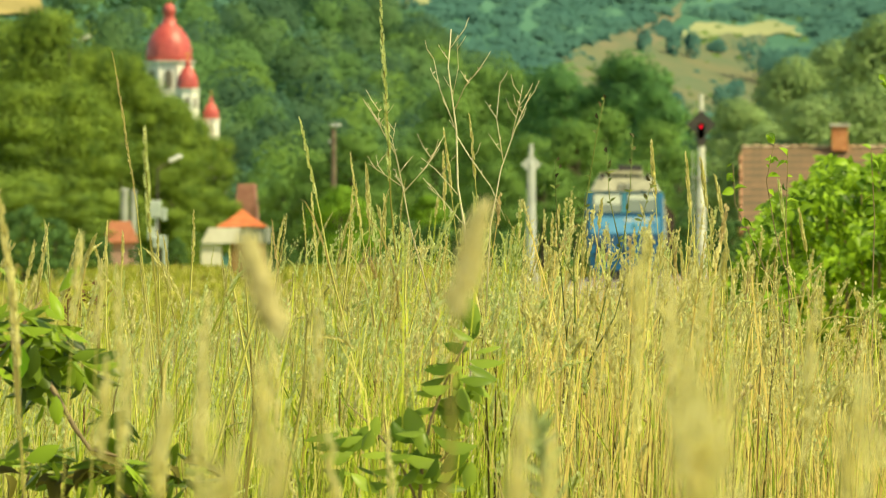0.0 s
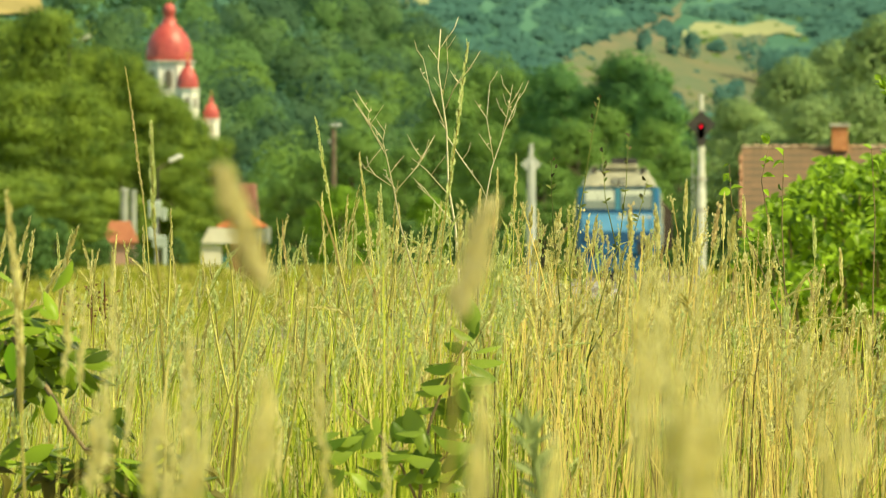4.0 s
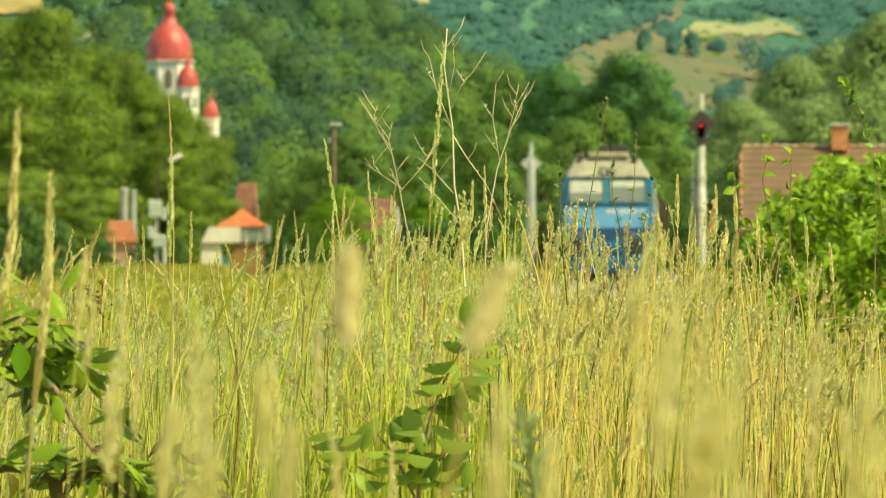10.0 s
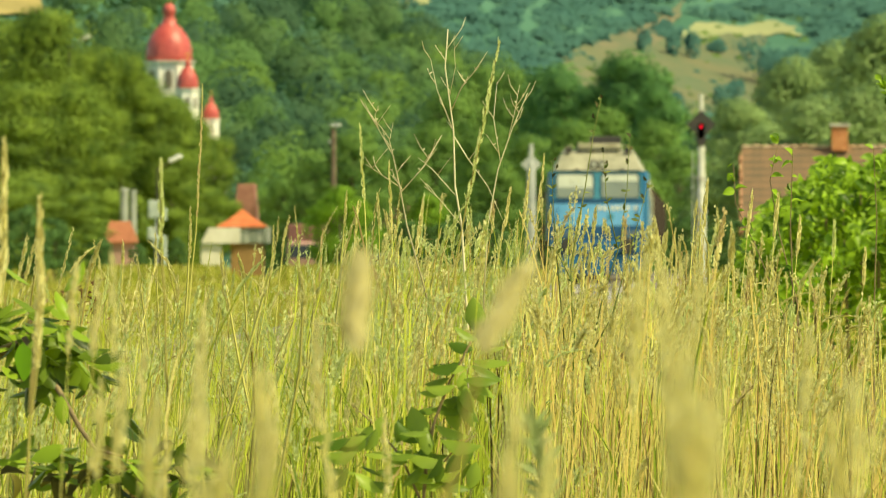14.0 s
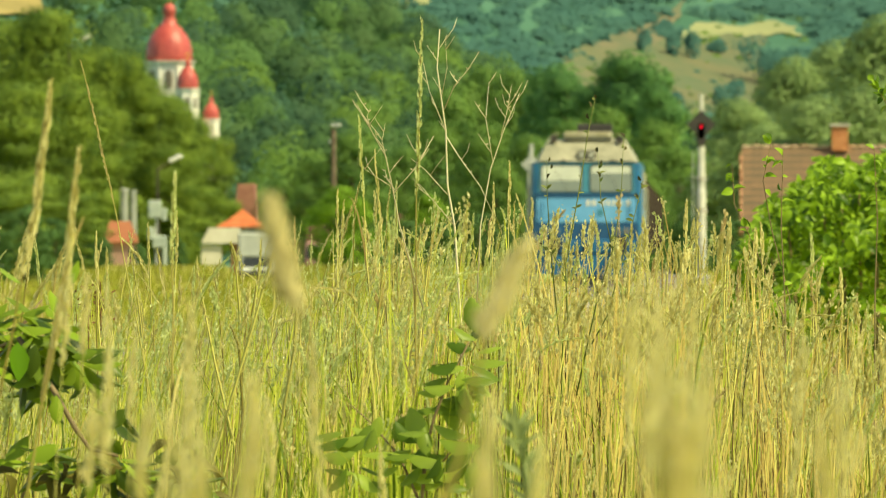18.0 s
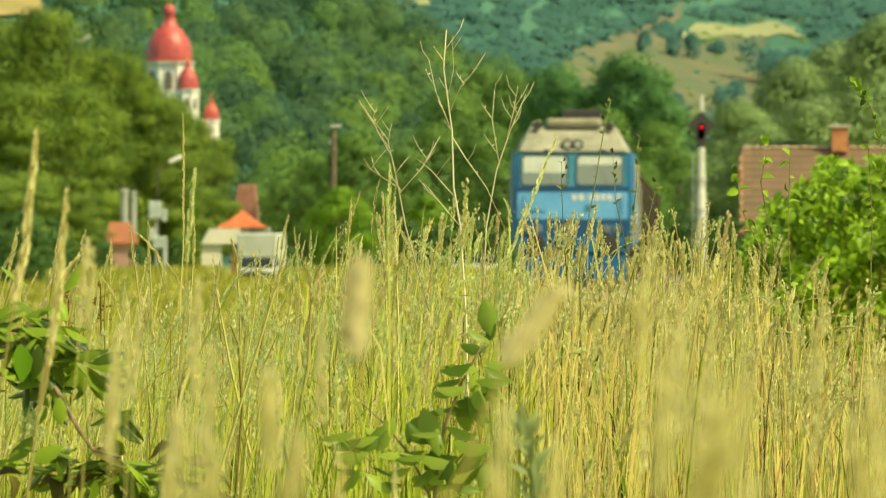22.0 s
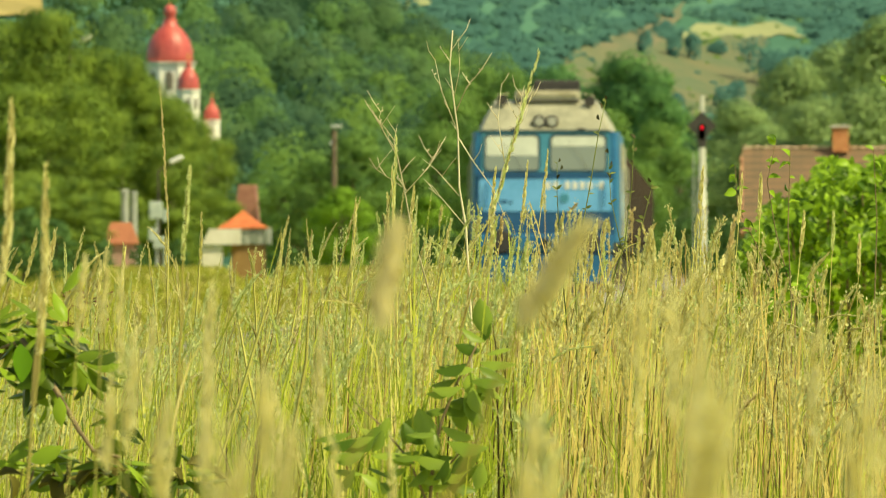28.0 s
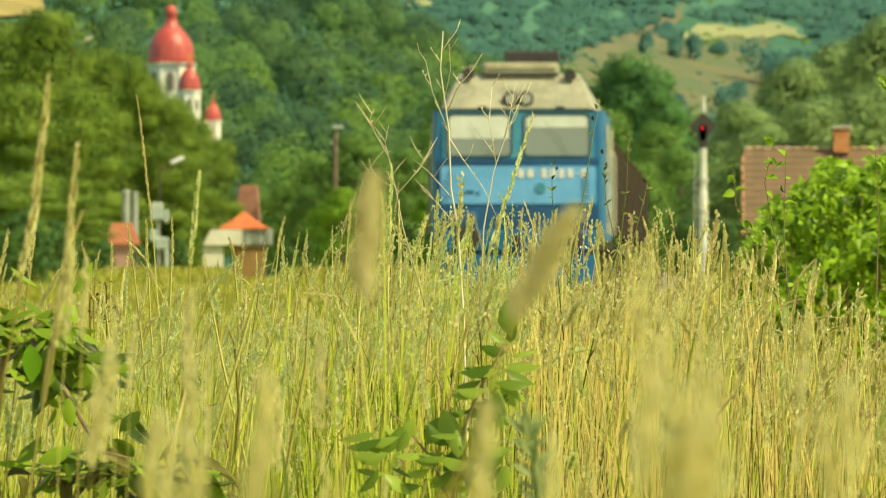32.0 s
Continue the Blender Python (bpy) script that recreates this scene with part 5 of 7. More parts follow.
def build_car(label, place):
    """Drives along +x; origin on the road under its middle."""
    car = thing("passenger_car", None, [], label, "car", place, group="cars on the road")
    g = Geo()
    lower = [(-2.1, 0.3), (2.1, 0.3), (2.15, 0.7), (1.2, 0.88), (-1.9, 0.92), (-2.15, 0.75)]
    g.loft([[(x * k, y, z) for x, z in lower] for y, k in ((-0.84, 0.96), (-0.78, 1.0), (0.78, 1.0), (0.84, 0.96))])
    part("body", g, VAN_WHITE, car)
    g = Geo()
    cabin = [(-1.8, 0.9), (1.15, 0.87), (0.45, 1.26), (-1.2, 1.30)]
    g.loft([[(x, y, z) for x, z in cabin] if abs(y) > 0.7 else [(x, y, z + (0.05 if z > 1 else 0)) for x, z in cabin] for y in (-0.74, -0.5, 0.5, 0.74)])
    part("cabin", g, GLASS_BLACK, car)
    g = Geo()
    g.box((-0.38, 0, 1.33), (1.5, 1.3, 0.05), 0.02)
    part("roof", g, VAN_WHITE, car)
    for x in (-1.3, 1.35):
        for s in (-1, 1):
            road_wheel(car, 0, 0, 0.3, 0.18)
            car.children[-1].matrix_basis = pose(x, s * 0.74, 0.3, 0, 0, 90)
    return car


build_trees()
build_woods()
build_church()
build_brick_house()
build_village()
build_signals()
build_lamps()
truck, trailer = build_truck()
van = build_van()
pink_one = build_small_lorry("faded pinkish lorry coming along the side road", pose(-24, 960, 0.034))
pink_two = build_small_lorry("dull pink lorry passing behind a white van", pose(-24, 985, 0.034))
car = build_car("small white car driving along the road", pose(-70, 817, 0.034))
car_two = build_car("small white car on the road beyond the meadow", pose(-75, 813, 0.034))


# ---- grass ----
def fan(x, table):
    for (a, va), (b, vb) in zip(table, table[1:]):
        if x <= b:
            u = max(0.0, (x - a) / (b - a))
            return va + (vb - va) * u
    return table[-1][1]


SWARD = [(-300, 610), (0, 600), (200, 575), (450, 540), (620, 500), (720, 482), (850, 466), (960, 472), (1050, 484), (1250, 480), (1350, 528), (1450, 585), (1568, 650), (1900, 670)]


def blade(g, rnd, base, h, reach, w, slot, seg=3):
    an = rnd.uniform(0, 6.283)
    dx, dy = math.cos(an), math.sin(an)
    px, py = -dy * w, dx * w
    vs, fs = [], []
    for i in range(seg + 1):
        u = i / seg
        x, y, z = base[0] + dx * reach * u * u, base[1] + dy * reach * u * u, base[2] + h * (u - 0.35 * u * u * u)
        k = 1 - u ** 1.6 * 0.92
        vs += [(x - px * k, y - py * k, z), (x + px * k, y + py * k, z)]
    for i in range(seg):
        fs.append((2 * i, 2 * i + 1, 2 * i + 3, 2 * i + 2))
    g.add(vs, fs, slot)


def spike(g, rnd, pts, r, n, slot, bristle=1.0):
    """A seed head: overlapping spikelets round the axis pts."""
    m = len(pts) - 1
    for i in range(n):
        u = (i + rnd.random()) / n
        k = min(m - 1, int(u * m))
        p = pts[k].lerp(pts[k + 1], u * m - k)
        d = (pts[k + 1] - pts[k]).normalized()
        an = rnd.uniform(0, 6.283)
        side = Vector((math.cos(an), math.sin(an), 0))
        rr = r * (0.55 + 0.45 * math.sin(math.pi * min(1, 0.18 + u * 0.85))) * rnd.uniform(0.7, 1.2)
        tip = p + side * rr * 0.95 + d * rr * 3.0 * bristle
        mid = p + side * rr * 0.8 + d * rr * 1.1
        wv = d.cross(side) * rr * 0.6
        g.add([tuple(p), tuple(mid - wv), tuple(tip), tuple(mid + wv)], [(0, 1, 2), (0, 2, 3)], slot)


def stalk(g, rnd, x, y, h, lean, bend, head_len, head_r, spikelets, green=0.3, stem_r=0.0013, sides=3, blades=2, red=False, tan=0.15, loose=0.0):
    """One flowering stalk from the ground up: stem, seed head and leaf blades. Slots: stem, head, green head, blade,
    dry blade, reddish head, green stem, dead leaf doubling as gap shade, tan stem.
    """
    an = rnd.uniform(0, 6.283)
    bx, by = math.cos(an) * bend, math.sin(an) * bend
    nod = 1 - 1.5 * head_len / h

    def pos(u):
        k = max(0.0, u - nod) / (1 - nod)
        return Vector((x + lean[0] * u + bx * u ** 3 + bx * 1.2 * k * k, y + lean[1] * u + by * u ** 3 + by * 1.2 * k * k, h * u - bend * 0.9 * k * k))
    hs = 1 - head_len / h
    us = (0.0, 0.45, 0.7, hs * 0.97, hs + (1 - hs) * 0.5, 1.0)
    stout = rnd.choice((0.65, 0.8, 0.95, 1.1, 1.4))
    g.tube([pos(u) for u in us], [stem_r * stout * k for k in (1.4, 1.25, 1.1, 0.95, 0.65, 0.3)], sides, 6 if rnd.random() < green * 0.9 else (8 if rnd.random() < tan else 0), cap=False)
    slot = 5 if red else (2 if rnd.random() < green else 1)
    spike(g, rnd, [pos(hs + (1 - hs) * i / 4) for i in range(5)], head_r, spikelets, slot)
    if loose and rnd.random() < loose:
        # an open panicle: small spikelets on hair-thin side branches
        wide = rnd.uniform(0.0016, 0.0042)
        for _ in range(20):
            u = hs + (1 - hs) * rnd.random() ** 0.8
            q = pos(u) + Vector((rnd.gauss(0, wide * 0.6), rnd.gauss(0, wide * 0.6), rnd.gauss(0, 0.003)))
            k = rnd.uniform(0.0006, 0.0012)
            t = Vector((rnd.gauss(0, 0.35), rnd.gauss(0, 0.35), 1)).normalized() * k * 4.5
            w = t.cross(Vector((rnd.gauss(0, 0.3), 1, 0))).normalized() * k
            g.add([tuple(q), tuple(q + t * 0.5 - w), tuple(q + t), tuple(q + t * 0.5 + w)], [(0, 1, 2), (0, 2, 3)], slot)
    for _ in range(blades):
        u = rnd.uniform(0.25, 0.72)
        blade(g, rnd, pos(u), rnd.uniform(0.10, 0.26), rnd.uniform(0.004, 0.035), rnd.uniform(0.0006, 0.0013), 3 if rnd.random() < 0.35 + green else 4)


GRASS_MATS = [STRAW, HEAD, HEAD_GREEN, BLADE, BLADE_DRY, HEAD_RED, GREEN_STEM, BROWN, TAN_STEM]
patches = []           # (object, place, sway strength, phase)


def build_sward():
    rnd = random.Random(21)
    # bands: near, far, stalks, cells across, interleaved groups, spikelets, stem radius, blades
    bands = [(12.0, 15.5, 700, 3, 3, 40, 0.0006, 1), (15.5, 18.5, 1700, 3, 3, 36, 0.00065, 1), (18.5, 24.0, 2300, 3, 2, 28, 0.00075, 1),
             (24.0, 36.0, 2600, 3, 2, 16, 0.0009, 1), (36.0, 70.0, 3000, 2, 2, 9, 0.0015, 2)]
    for bi, (d0, d1, count, cells, inter, spk, sr, bl) in enumerate(bands):
        geos = {}
        for _ in range(count):
            d = math.sqrt(rnd.uniform(d0 * d0, d1 * d1))
            sx = rnd.uniform(-230, 1800)
            top = fan(sx, SWARD)
            green = 0.72 if sx < 500 else (0.62 if sx < 930 else 0.15)
            if d < 24:
                sy = top + rnd.gauss(60, 45) if rnd.random() < 0.4 else top + rnd.uniform(30, 420)
                if rnd.random() < 0.11:
                    sy = top - rnd.uniform(0, 120)
                if 630 < sx < 1000 and rnd.random() < 0.07:
                    sy = top - rnd.uniform(0, 120)
                if sx < 560 and rnd.random() < 0.35:
                    sy += 90
            else:
                sy = top + rnd.gauss(70, 32)
            p = at(sx, sy, d)
            cell = min(cells - 1, max(0, int((sx + 230) / 2030 * cells)))
            key = (cell, rnd.randrange(inter))
            if key not in geos:
                cx = ((cell + 0.5) / cells * 2030 - 230 - 1258) / F * (d0 + d1) / 2
                geos[key] = (Geo(), (cx, (d0 + d1) / 2, 0.0))
            g, o = geos[key]
            lean = (rnd.gauss(0.08, 0.24 if rnd.random() < 0.3 else 0.12) + (0.05 if sx < 600 else 0), rnd.gauss(0, 0.08))
            hl = rnd.uniform(0.025, 0.06) * (0.85 if sx > 950 else 1.0)
            stalk(g, rnd, p.x - o[0] - lean[0], p.y - o[1] - lean[1], max(0.5, p.z), lean, abs(rnd.gauss(0.0, 0.016 if rnd.random() < 0.3 else 0.006)), hl, rnd.uniform(0.0010, 0.0027) * (0.85 if sx < 560 else 1.05), spk, green,
                  sr, 3, bl, rnd.random() < (0.05 if sx > 900 else 0.02), 0.6 if sx > 980 else (0.3 if sx > 700 else 0.1), (0.65 if sx > 700 else 0.4) if d < 24 else 0)
        # pale ripe stalks that stand clear of the rest
        for _ in range({12.0: 34, 15.5: 62, 18.5: 26}.get(d0, 0)):
            d = rnd.uniform(d0, d1)
            sx = rnd.uniform(-120, 760) if rnd.random() < 0.75 else rnd.uniform(1080, 1640)
            p = at(sx, fan(sx, SWARD) - rnd.uniform(0, 190) * (1 if sx < 800 else 0.55), d)
            cell = min(cells - 1, max(0, int((sx + 230) / 2030 * cells)))
            g, o = geos[(cell, rnd.randrange(inter))]
            lean = (rnd.gauss(0.07, 0.15 if sx < 800 else 0.07), rnd.gauss(0, 0.06))
            stalk(g, rnd, p.x - o[0] - lean[0], p.y - o[1] - lean[1], p.z, lean, abs(rnd.gauss(0, 0.011)), rnd.uniform(0.035, 0.07), rnd.uniform(0.0014, 0.0026), 44, 0.04, 0.0009, 4, 1, False, 0.1)
        # leafy undergrowth of blades between the stalks; the dark brown ones paint shade into the gaps
        for _ in range(int(count * 1.35)):
            d = rnd.uniform(d0, d1)
            sx = rnd.uniform(-230, 1800)
            p = at(sx, fan(sx, SWARD) + rnd.gauss(250, 95), d)
            cell = min(cells - 1, max(0, int((sx + 230) / 2030 * cells)))
            g, o = geos[(cell, rnd.randrange(inter))]
            dry = rnd.random() < (0.15 if sx < 900 else 0.4) * (0.2 if 540 < sx < 930 else 1)
            h = rnd.uniform(0.35, 0.6)
            blade(g, rnd, (p.x - o[0], p.y - o[1], max(0.1, p.z - h * 0.65)), h, rnd.uniform(0.005, 0.05) if rnd.random() < 0.75 else rnd.uniform(0.06, 0.2), rnd.uniform(0.0005, 0.0014) * (1 if d < 24 else 1.6), 7 if rnd.random() < ((0.44 if d > 22 else 0.34) if sx > 800 else 0.26) else (4 if dry else 3), 4)
        # greener, leafier growth at the foot of the sapling
        for _ in range(int(count * 0.3) if d0 < 18 else 0):
            d, sx = rnd.uniform(d0, d1), rnd.gauss(720, 110)
            p = at(sx, rnd.uniform(640, 860), d)
            cell = min(cells - 1, max(0, int((sx + 230) / 2030 * cells)))
            g, o = geos[(cell, rnd.randrange(inter))]
            h = rnd.uniform(0.15, 0.35)
            blade(g, rnd, (p.x - o[0], p.y - o[1], p.z - h * 0.65), h, rnd.uniform(0.02, 0.12), rnd.uniform(0.0008, 0.0018), 3, 4)
        for (cell, k), (g, o) in sorted(geos.items()):
            ob = thing("tall_grass", g, GRASS_MATS, "tall ripe yellow-green meadow grass with seed heads", "grass", Matrix.Translation(o), kind="stuff", recalc=False)
            patches.append((ob, o, 1.0 if d0 < 24 else 0.6, rnd.uniform(0, 20)))
    # sparse stalks close to the eye
    geos = [Geo() for _ in range(4)]
    spots = [(1165, 590, 3.5, 0), (1205, 660, 3.3, 0), (1215, 740, 3.3, 1), (1265, 690, 3.4, 1), (850, 690, 3.4, 0), (440, 730, 3.2, 0), (470, 640, 4.4, 0), (250, 700, 4.5, 0),
             (330, 780, 3.8, 1), (1520, 720, 4.2, 1), (960, 760, 4.0, 0), (220, 490, 7.2, 0), (330, 520, 7.6, 0), (1420, 560, 7.6, 0), (560, 560, 7.5, 0), (1220, 510, 7.7, 0), (150, 470, 8.0, 0), (120, 440, 8.2, 0), (1125, 490, 6.5, 1), (1190, 510, 6.0, 1)]
    spots += [(rnd.uniform(90, 760) if k % 6 < 5 else rnd.uniform(900, 1540), rnd.uniform(540, 800), rnd.uniform(6.0, 9.6), 0) for k in range(12)]
    for i, (sx, sy, d, loose) in enumerate(spots):
        p = at(sx, sy, d)
        lean = (rnd.gauss(0.03, 0.02), rnd.gauss(0, 0.04))
        g, x, y = geos[i % 4], p.x - lean[0], p.y - lean[1] - 4.0
        hl = rnd.uniform(0.03, 0.04) * (1.0 if d < 6 else 1.4)
        stalk(g, rnd, x, y, p.z, lean, 0.003, hl, rnd.uniform(0.0022, 0.0030), 34, 0.1, 0.00035, 4, 0)
        if loose:
            # an open head: thin side branches set with spikelets
            for k in range(9):
                b0 = Vector((x + lean[0] * 0.985, y + lean[1] * 0.985, p.z - hl * (0.15 + 0.09 * k)))
                b1 = b0 + Vector((rnd.gauss(0.001, 0.0045), rnd.gauss(0, 0.004), rnd.uniform(0.008, 0.018)))
                spike(g, rnd, [b0, b0.lerp(b1, 0.5), b1], 0.0016, 12, 1)
    for g in geos:
        ob = thing("tall_grass", g, [STRAW, HEAD_PALE, HEAD, BLADE, BLADE_DRY, HEAD_PALE, GREEN_STEM, BROWN, STRAW], "loose ripe grass stalks close by", "grass", pose(0, 4.0, 0), kind="stuff", recalc=False)
        patches.append((ob, (0, 4.0, 0), 0.35, rnd.uniform(0, 20)))


def build_meadow():
    """Shorter meadow grass running back to the road."""
    rnd = random.Random(33)
    g = Geo()
    for d0, d1, count, hmin, hmax, w in ((60, 120, 5200, 0.45, 0.85, 0.010), (120, 260, 6500, 0.4, 0.8, 0.018), (260, 800, 8000, 0.3, 0.7, 0.05)):
        for _ in range(count):
            d = math.sqrt(rnd.uniform(d0 * d0, d1 * d1))
            x = rnd.uniform(-0.056 * d, 0.022 * d)
            if abs(x - TRACK_X) < 2.8 and d > 60:
                continue
            for _ in range(4):
                blade(g, rnd, (x + rnd.gauss(0, w * 6), d + rnd.gauss(0, w * 6), 0), rnd.uniform(hmin, hmax), rnd.uniform(0.05, 0.3), w * rnd.uniform(0.6, 1.2), 0 if rnd.random() < 0.72 else 1, 2)
    # low growth all round the tripod, below the line of sight
    for _ in range(7000):
        x, d = rnd.uniform(-26, 26), rnd.uniform(-14, 58)
        if abs(x - TRACK_X) < 2.8:
            continue
        for _ in range(3):
            blade(g, rnd, (x + rnd.gauss(0, 0.08), d + rnd.gauss(0, 0.08), 0), rnd.uniform(0.35, 0.8), rnd.uniform(0.03, 0.2), rnd.uniform(0.004, 0.009), 0 if rnd.random() < 0.7 else 1, 2)
    # rank weeds along the verge of the road
    for _ in range(5200):
        d = rnd.uniform(640, 806)
        x = rnd.uniform(-0.05 * d, 0.02 * d)
        k = 0.35 + 0.4 * noise.noise(Vector((x / 3.0, d / 40, 7.0)))
        sx = 1258 + x / d * F
        if k < 0 or abs(x - TRACK_X) < 2.8 or 400 < sx < 520:
            continue
        for _ in range(5):
            blade(g, rnd, (x + rnd.gauss(0, 0.25), d + rnd.gauss(0, 0.3), 0), rnd.uniform(0.75, 1.1) * ((0.7 + k) if sx < 520 or sx > 800 else 1.05), rnd.uniform(0.05, 0.3), rnd.uniform(0.03, 0.07), 0 if rnd.random() < 0.8 else 1, 2)
    # a thicker strip of weeds hides the road's lower edge east of the turning
    for _ in range(1700):
        d = rnd.uniform(775, 806)
        sx = rnd.uniform(180, 810)
        if 395 < sx < 505:
            continue
        x = (sx - 1258) / F * d
        for _ in range(5):
            blade(g, rnd, (x + rnd.gauss(0, 0.2), d + rnd.gauss(0, 0.3), 0), rnd.uniform(0.95, 1.5), rnd.uniform(0.05, 0.25), rnd.uniform(0.03, 0.06), 0 if rnd.random() < 0.8 else 1, 2)
    thing("meadow_grass", g, [MEADOW_TUFT, BLADE_DRY], "uneven yellow-green meadow grass stretching to the road", "grass", kind="stuff", recalc=False)


build_sward()
build_meadow()


# ---- single tall stalks that stand out ----
heroes = []


def hero_stalk(d, foot_sx, tips, head_len, head_r, spikelets, mat, label, stem_r=0.0014, twin=0, blades=1, seed=1):
    """A stalk rooted below foot_sx. Its upper length bends over in the wind, so that its tip swings along tips: (seconds, sight x, sight y)."""
    rnd = random.Random(seed)
    foot = at(foot_sx, 458, d)
    foot.z = 0
    hinge = Vector((0, 0, at(0, 900, d).z))
    root = foot + hinge
    length = max((at(sx, sy, d) - root).length for _, sx, sy in tips) + 0.001
    ob = thing("grass_stalk", None, [], label, "grass", Matrix.Translation(foot), group="tall single grass stalks")
    for k in range(1 + twin):
        off = Vector((0.022 * k, 0.01 * k, 0))
        h = length * (1 - 0.16 * k)
        g = Geo()
        g.tube([off * 0.5, off * 0.8 + hinge * 0.5, off + hinge * 1.004], [stem_r * 0.95, stem_r * 0.85, stem_r * 0.75], 5)
        part("stem", g, STRAW, ob, smooth=True)

        def wob(u):
            e = math.sin(math.pi * min(1, u)) ** 0.7
            return Vector((0.003 * math.sin(u * 3.3 + seed + k) * e + 0.0005 * math.sin(u * 23 + seed) * e, 0.003 * math.sin(u * 3 + seed) * e, h * u))
        g = Geo()
        g.tube([wob(i / 20) for i in range(21)], [stem_r * (0.72 - 0.5 * i / 20) for i in range(21)], 5)
        upper = part("upper_stalk", g, STRAW, ob, smooth=True)
        hs = max(0.1, 1 - head_len / h)
        g = Geo()
        spike(g, rnd, [wob(hs + (1 - hs) * i / 10) for i in range(11)], head_r * (0.62 if d > 6 else 1.0), spikelets, 0, 1.3 if d > 6 else 0.55)
        part("seed_head", g, mat, upper, recalc=False)
        for _ in range(blades):
            g = Geo()
            blade(g, rnd, tuple(wob(rnd.uniform(0.05, 0.5))), rnd.uniform(0.08, 0.2), rnd.uniform(0.02, 0.08), 0.0016, 0, 5)
            part("blade", g, BLADE_DRY, upper, recalc=False)
        rows = []
        for t, sx, sy in tips:
            depth = d
            for _ in range(6):
                v = at(sx, sy, depth) - root
                v.y = math.sqrt(max(0.0, length * length - v.x * v.x - v.z * v.z))
                depth = d + v.y
            q = Vector((0, 0, 1)).rotation_difference(v.normalized())
            rows.append((t, Matrix.Translation(hinge + off) @ q.to_matrix().to_4x4()))
        heroes.append((upper, rows))
    return ob


TIPS_A = [(0, 672, -8), (1, 760, -10), (2, 760, -8), (3, 735, 5), (3.5, 854, 120), (4.5, 800, 40), (5.5, 839, 66), (6, 714, 33), (7, 815, -5), (8, 760, 54), (9, 750, -5), (10, 785, 80), (11, 925, 120), (12, 995, 185),
          (13, 918, 30), (14, 883, 73), (14.5, 804, 65), (15.5, 900, 130), (16.5, 960, 220), (17, 960, 240), (18, 746, 35), (19, 895, 165), (20, 958, 87), (21, 881, 177), (22, 985, 240), (23, 933, 73), (24, 806, 42),
          (25, 856, 77), (26.5, 880, 60), (27.5, 818, 0), (28, 952, 90), (29, 793, 60), (30, 785, 80), (31, 800, 90), (32, 940, 200)]
TIPS_B = [(0, 198, 92), (1, 206, 95), (2, 196, 95), (3, 240, 103), (3.5, 229, 120), (4.5, 220, 118), (5.5, 235, 134), (6, 221, 142), (7, 254, 142), (8, 235, 113), (9, 208, 99), (10, 298, 174), (11, 304, 174), (12, 319, 184),
          (13, 369, 222), (14, 358, 149), (14.5, 363, 159), (15.5, 290, 140), (16.5, 223, 140), (17, 219, 120), (18, 142, 107), (19, 156, 134), (20, 227, 128), (21, 363, 234), (22, 323, 199), (23, 329, 205), (24, 342, 209),
          (25, 325, 199), (26.5, 270, 150), (27.5, 233, 120), (28, 281, 151), (29, 294, 157), (30, 254, 149), (31, 283, 203), (32, 238, 165)]
TIPS_C = [(0, 256, 230), (1, 263, 230), (2, 248, 290), (3, 260, 215), (4.5, 270, 225), (6, 283, 238), (7, 263, 228), (8, 296, 238), (9, 279, 261), (10, 304, 290), (11, 392, 290), (12, 392, 295), (13, 296, 284), (14, 285, 284), (15.5, 240, 290),
          (17, 202, 293), (18, 310, 307), (19, 331, 261), (20, 346, 330), (21, 400, 320), (22, 345, 300), (23, 315, 282), (24, 331, 315), (25, 240, 286), (26.5, 290, 290), (28, 335, 295), (29, 306, 238), (30, 350, 330), (31, 350, 330), (32, 350, 303)]
TIPS_D = [(0, 531, 212), (1, 583, 206), (2, 593, 206), (3, 556, 212), (4.5, 560, 212), (6, 541, 215), (7, 593, 206), (8, 558, 215), (9, 648, 225), (10, 575, 252), (11, 690, 290), (12, 730, 270), (13, 754, 238), (14, 637, 223), (15.5, 560, 205),
          (17, 522, 200), (18, 635, 208), (19, 700, 230), (20, 762, 221), (21, 640, 280), (22, 690, 290), (23, 750, 250), (24, 618, 244), (25, 645, 231), (26.5, 630, 225), (27.5, 620, 223), (28, 700, 240), (29, 629, 273), (30, 660, 290), (31, 680, 300), (32, 690, 290)]
TIPS_E = [(0, -80, 240), (6, -60, 240), (7, -40, 240), (8, 46, 238), (9, -10, 250), (10, 29, 203), (11, 210, 218), (12, 248, 193), (13, 17, 213), (14, 6, 250), (15.5, 20, 220), (17, -20, 180), (18, 88, 149), (19, 65, 115), (20, 23, 300), (21, 177, 268), (22, 62, 234),
          (23, 83, 224), (24, 19, 161), (25, -10, 200), (26.5, 40, 170), (27.5, 92, 149), (28, 17, 180), (29, 56, 238), (30, 163, 318), (31, 33, 280), (32, 81, 136)]
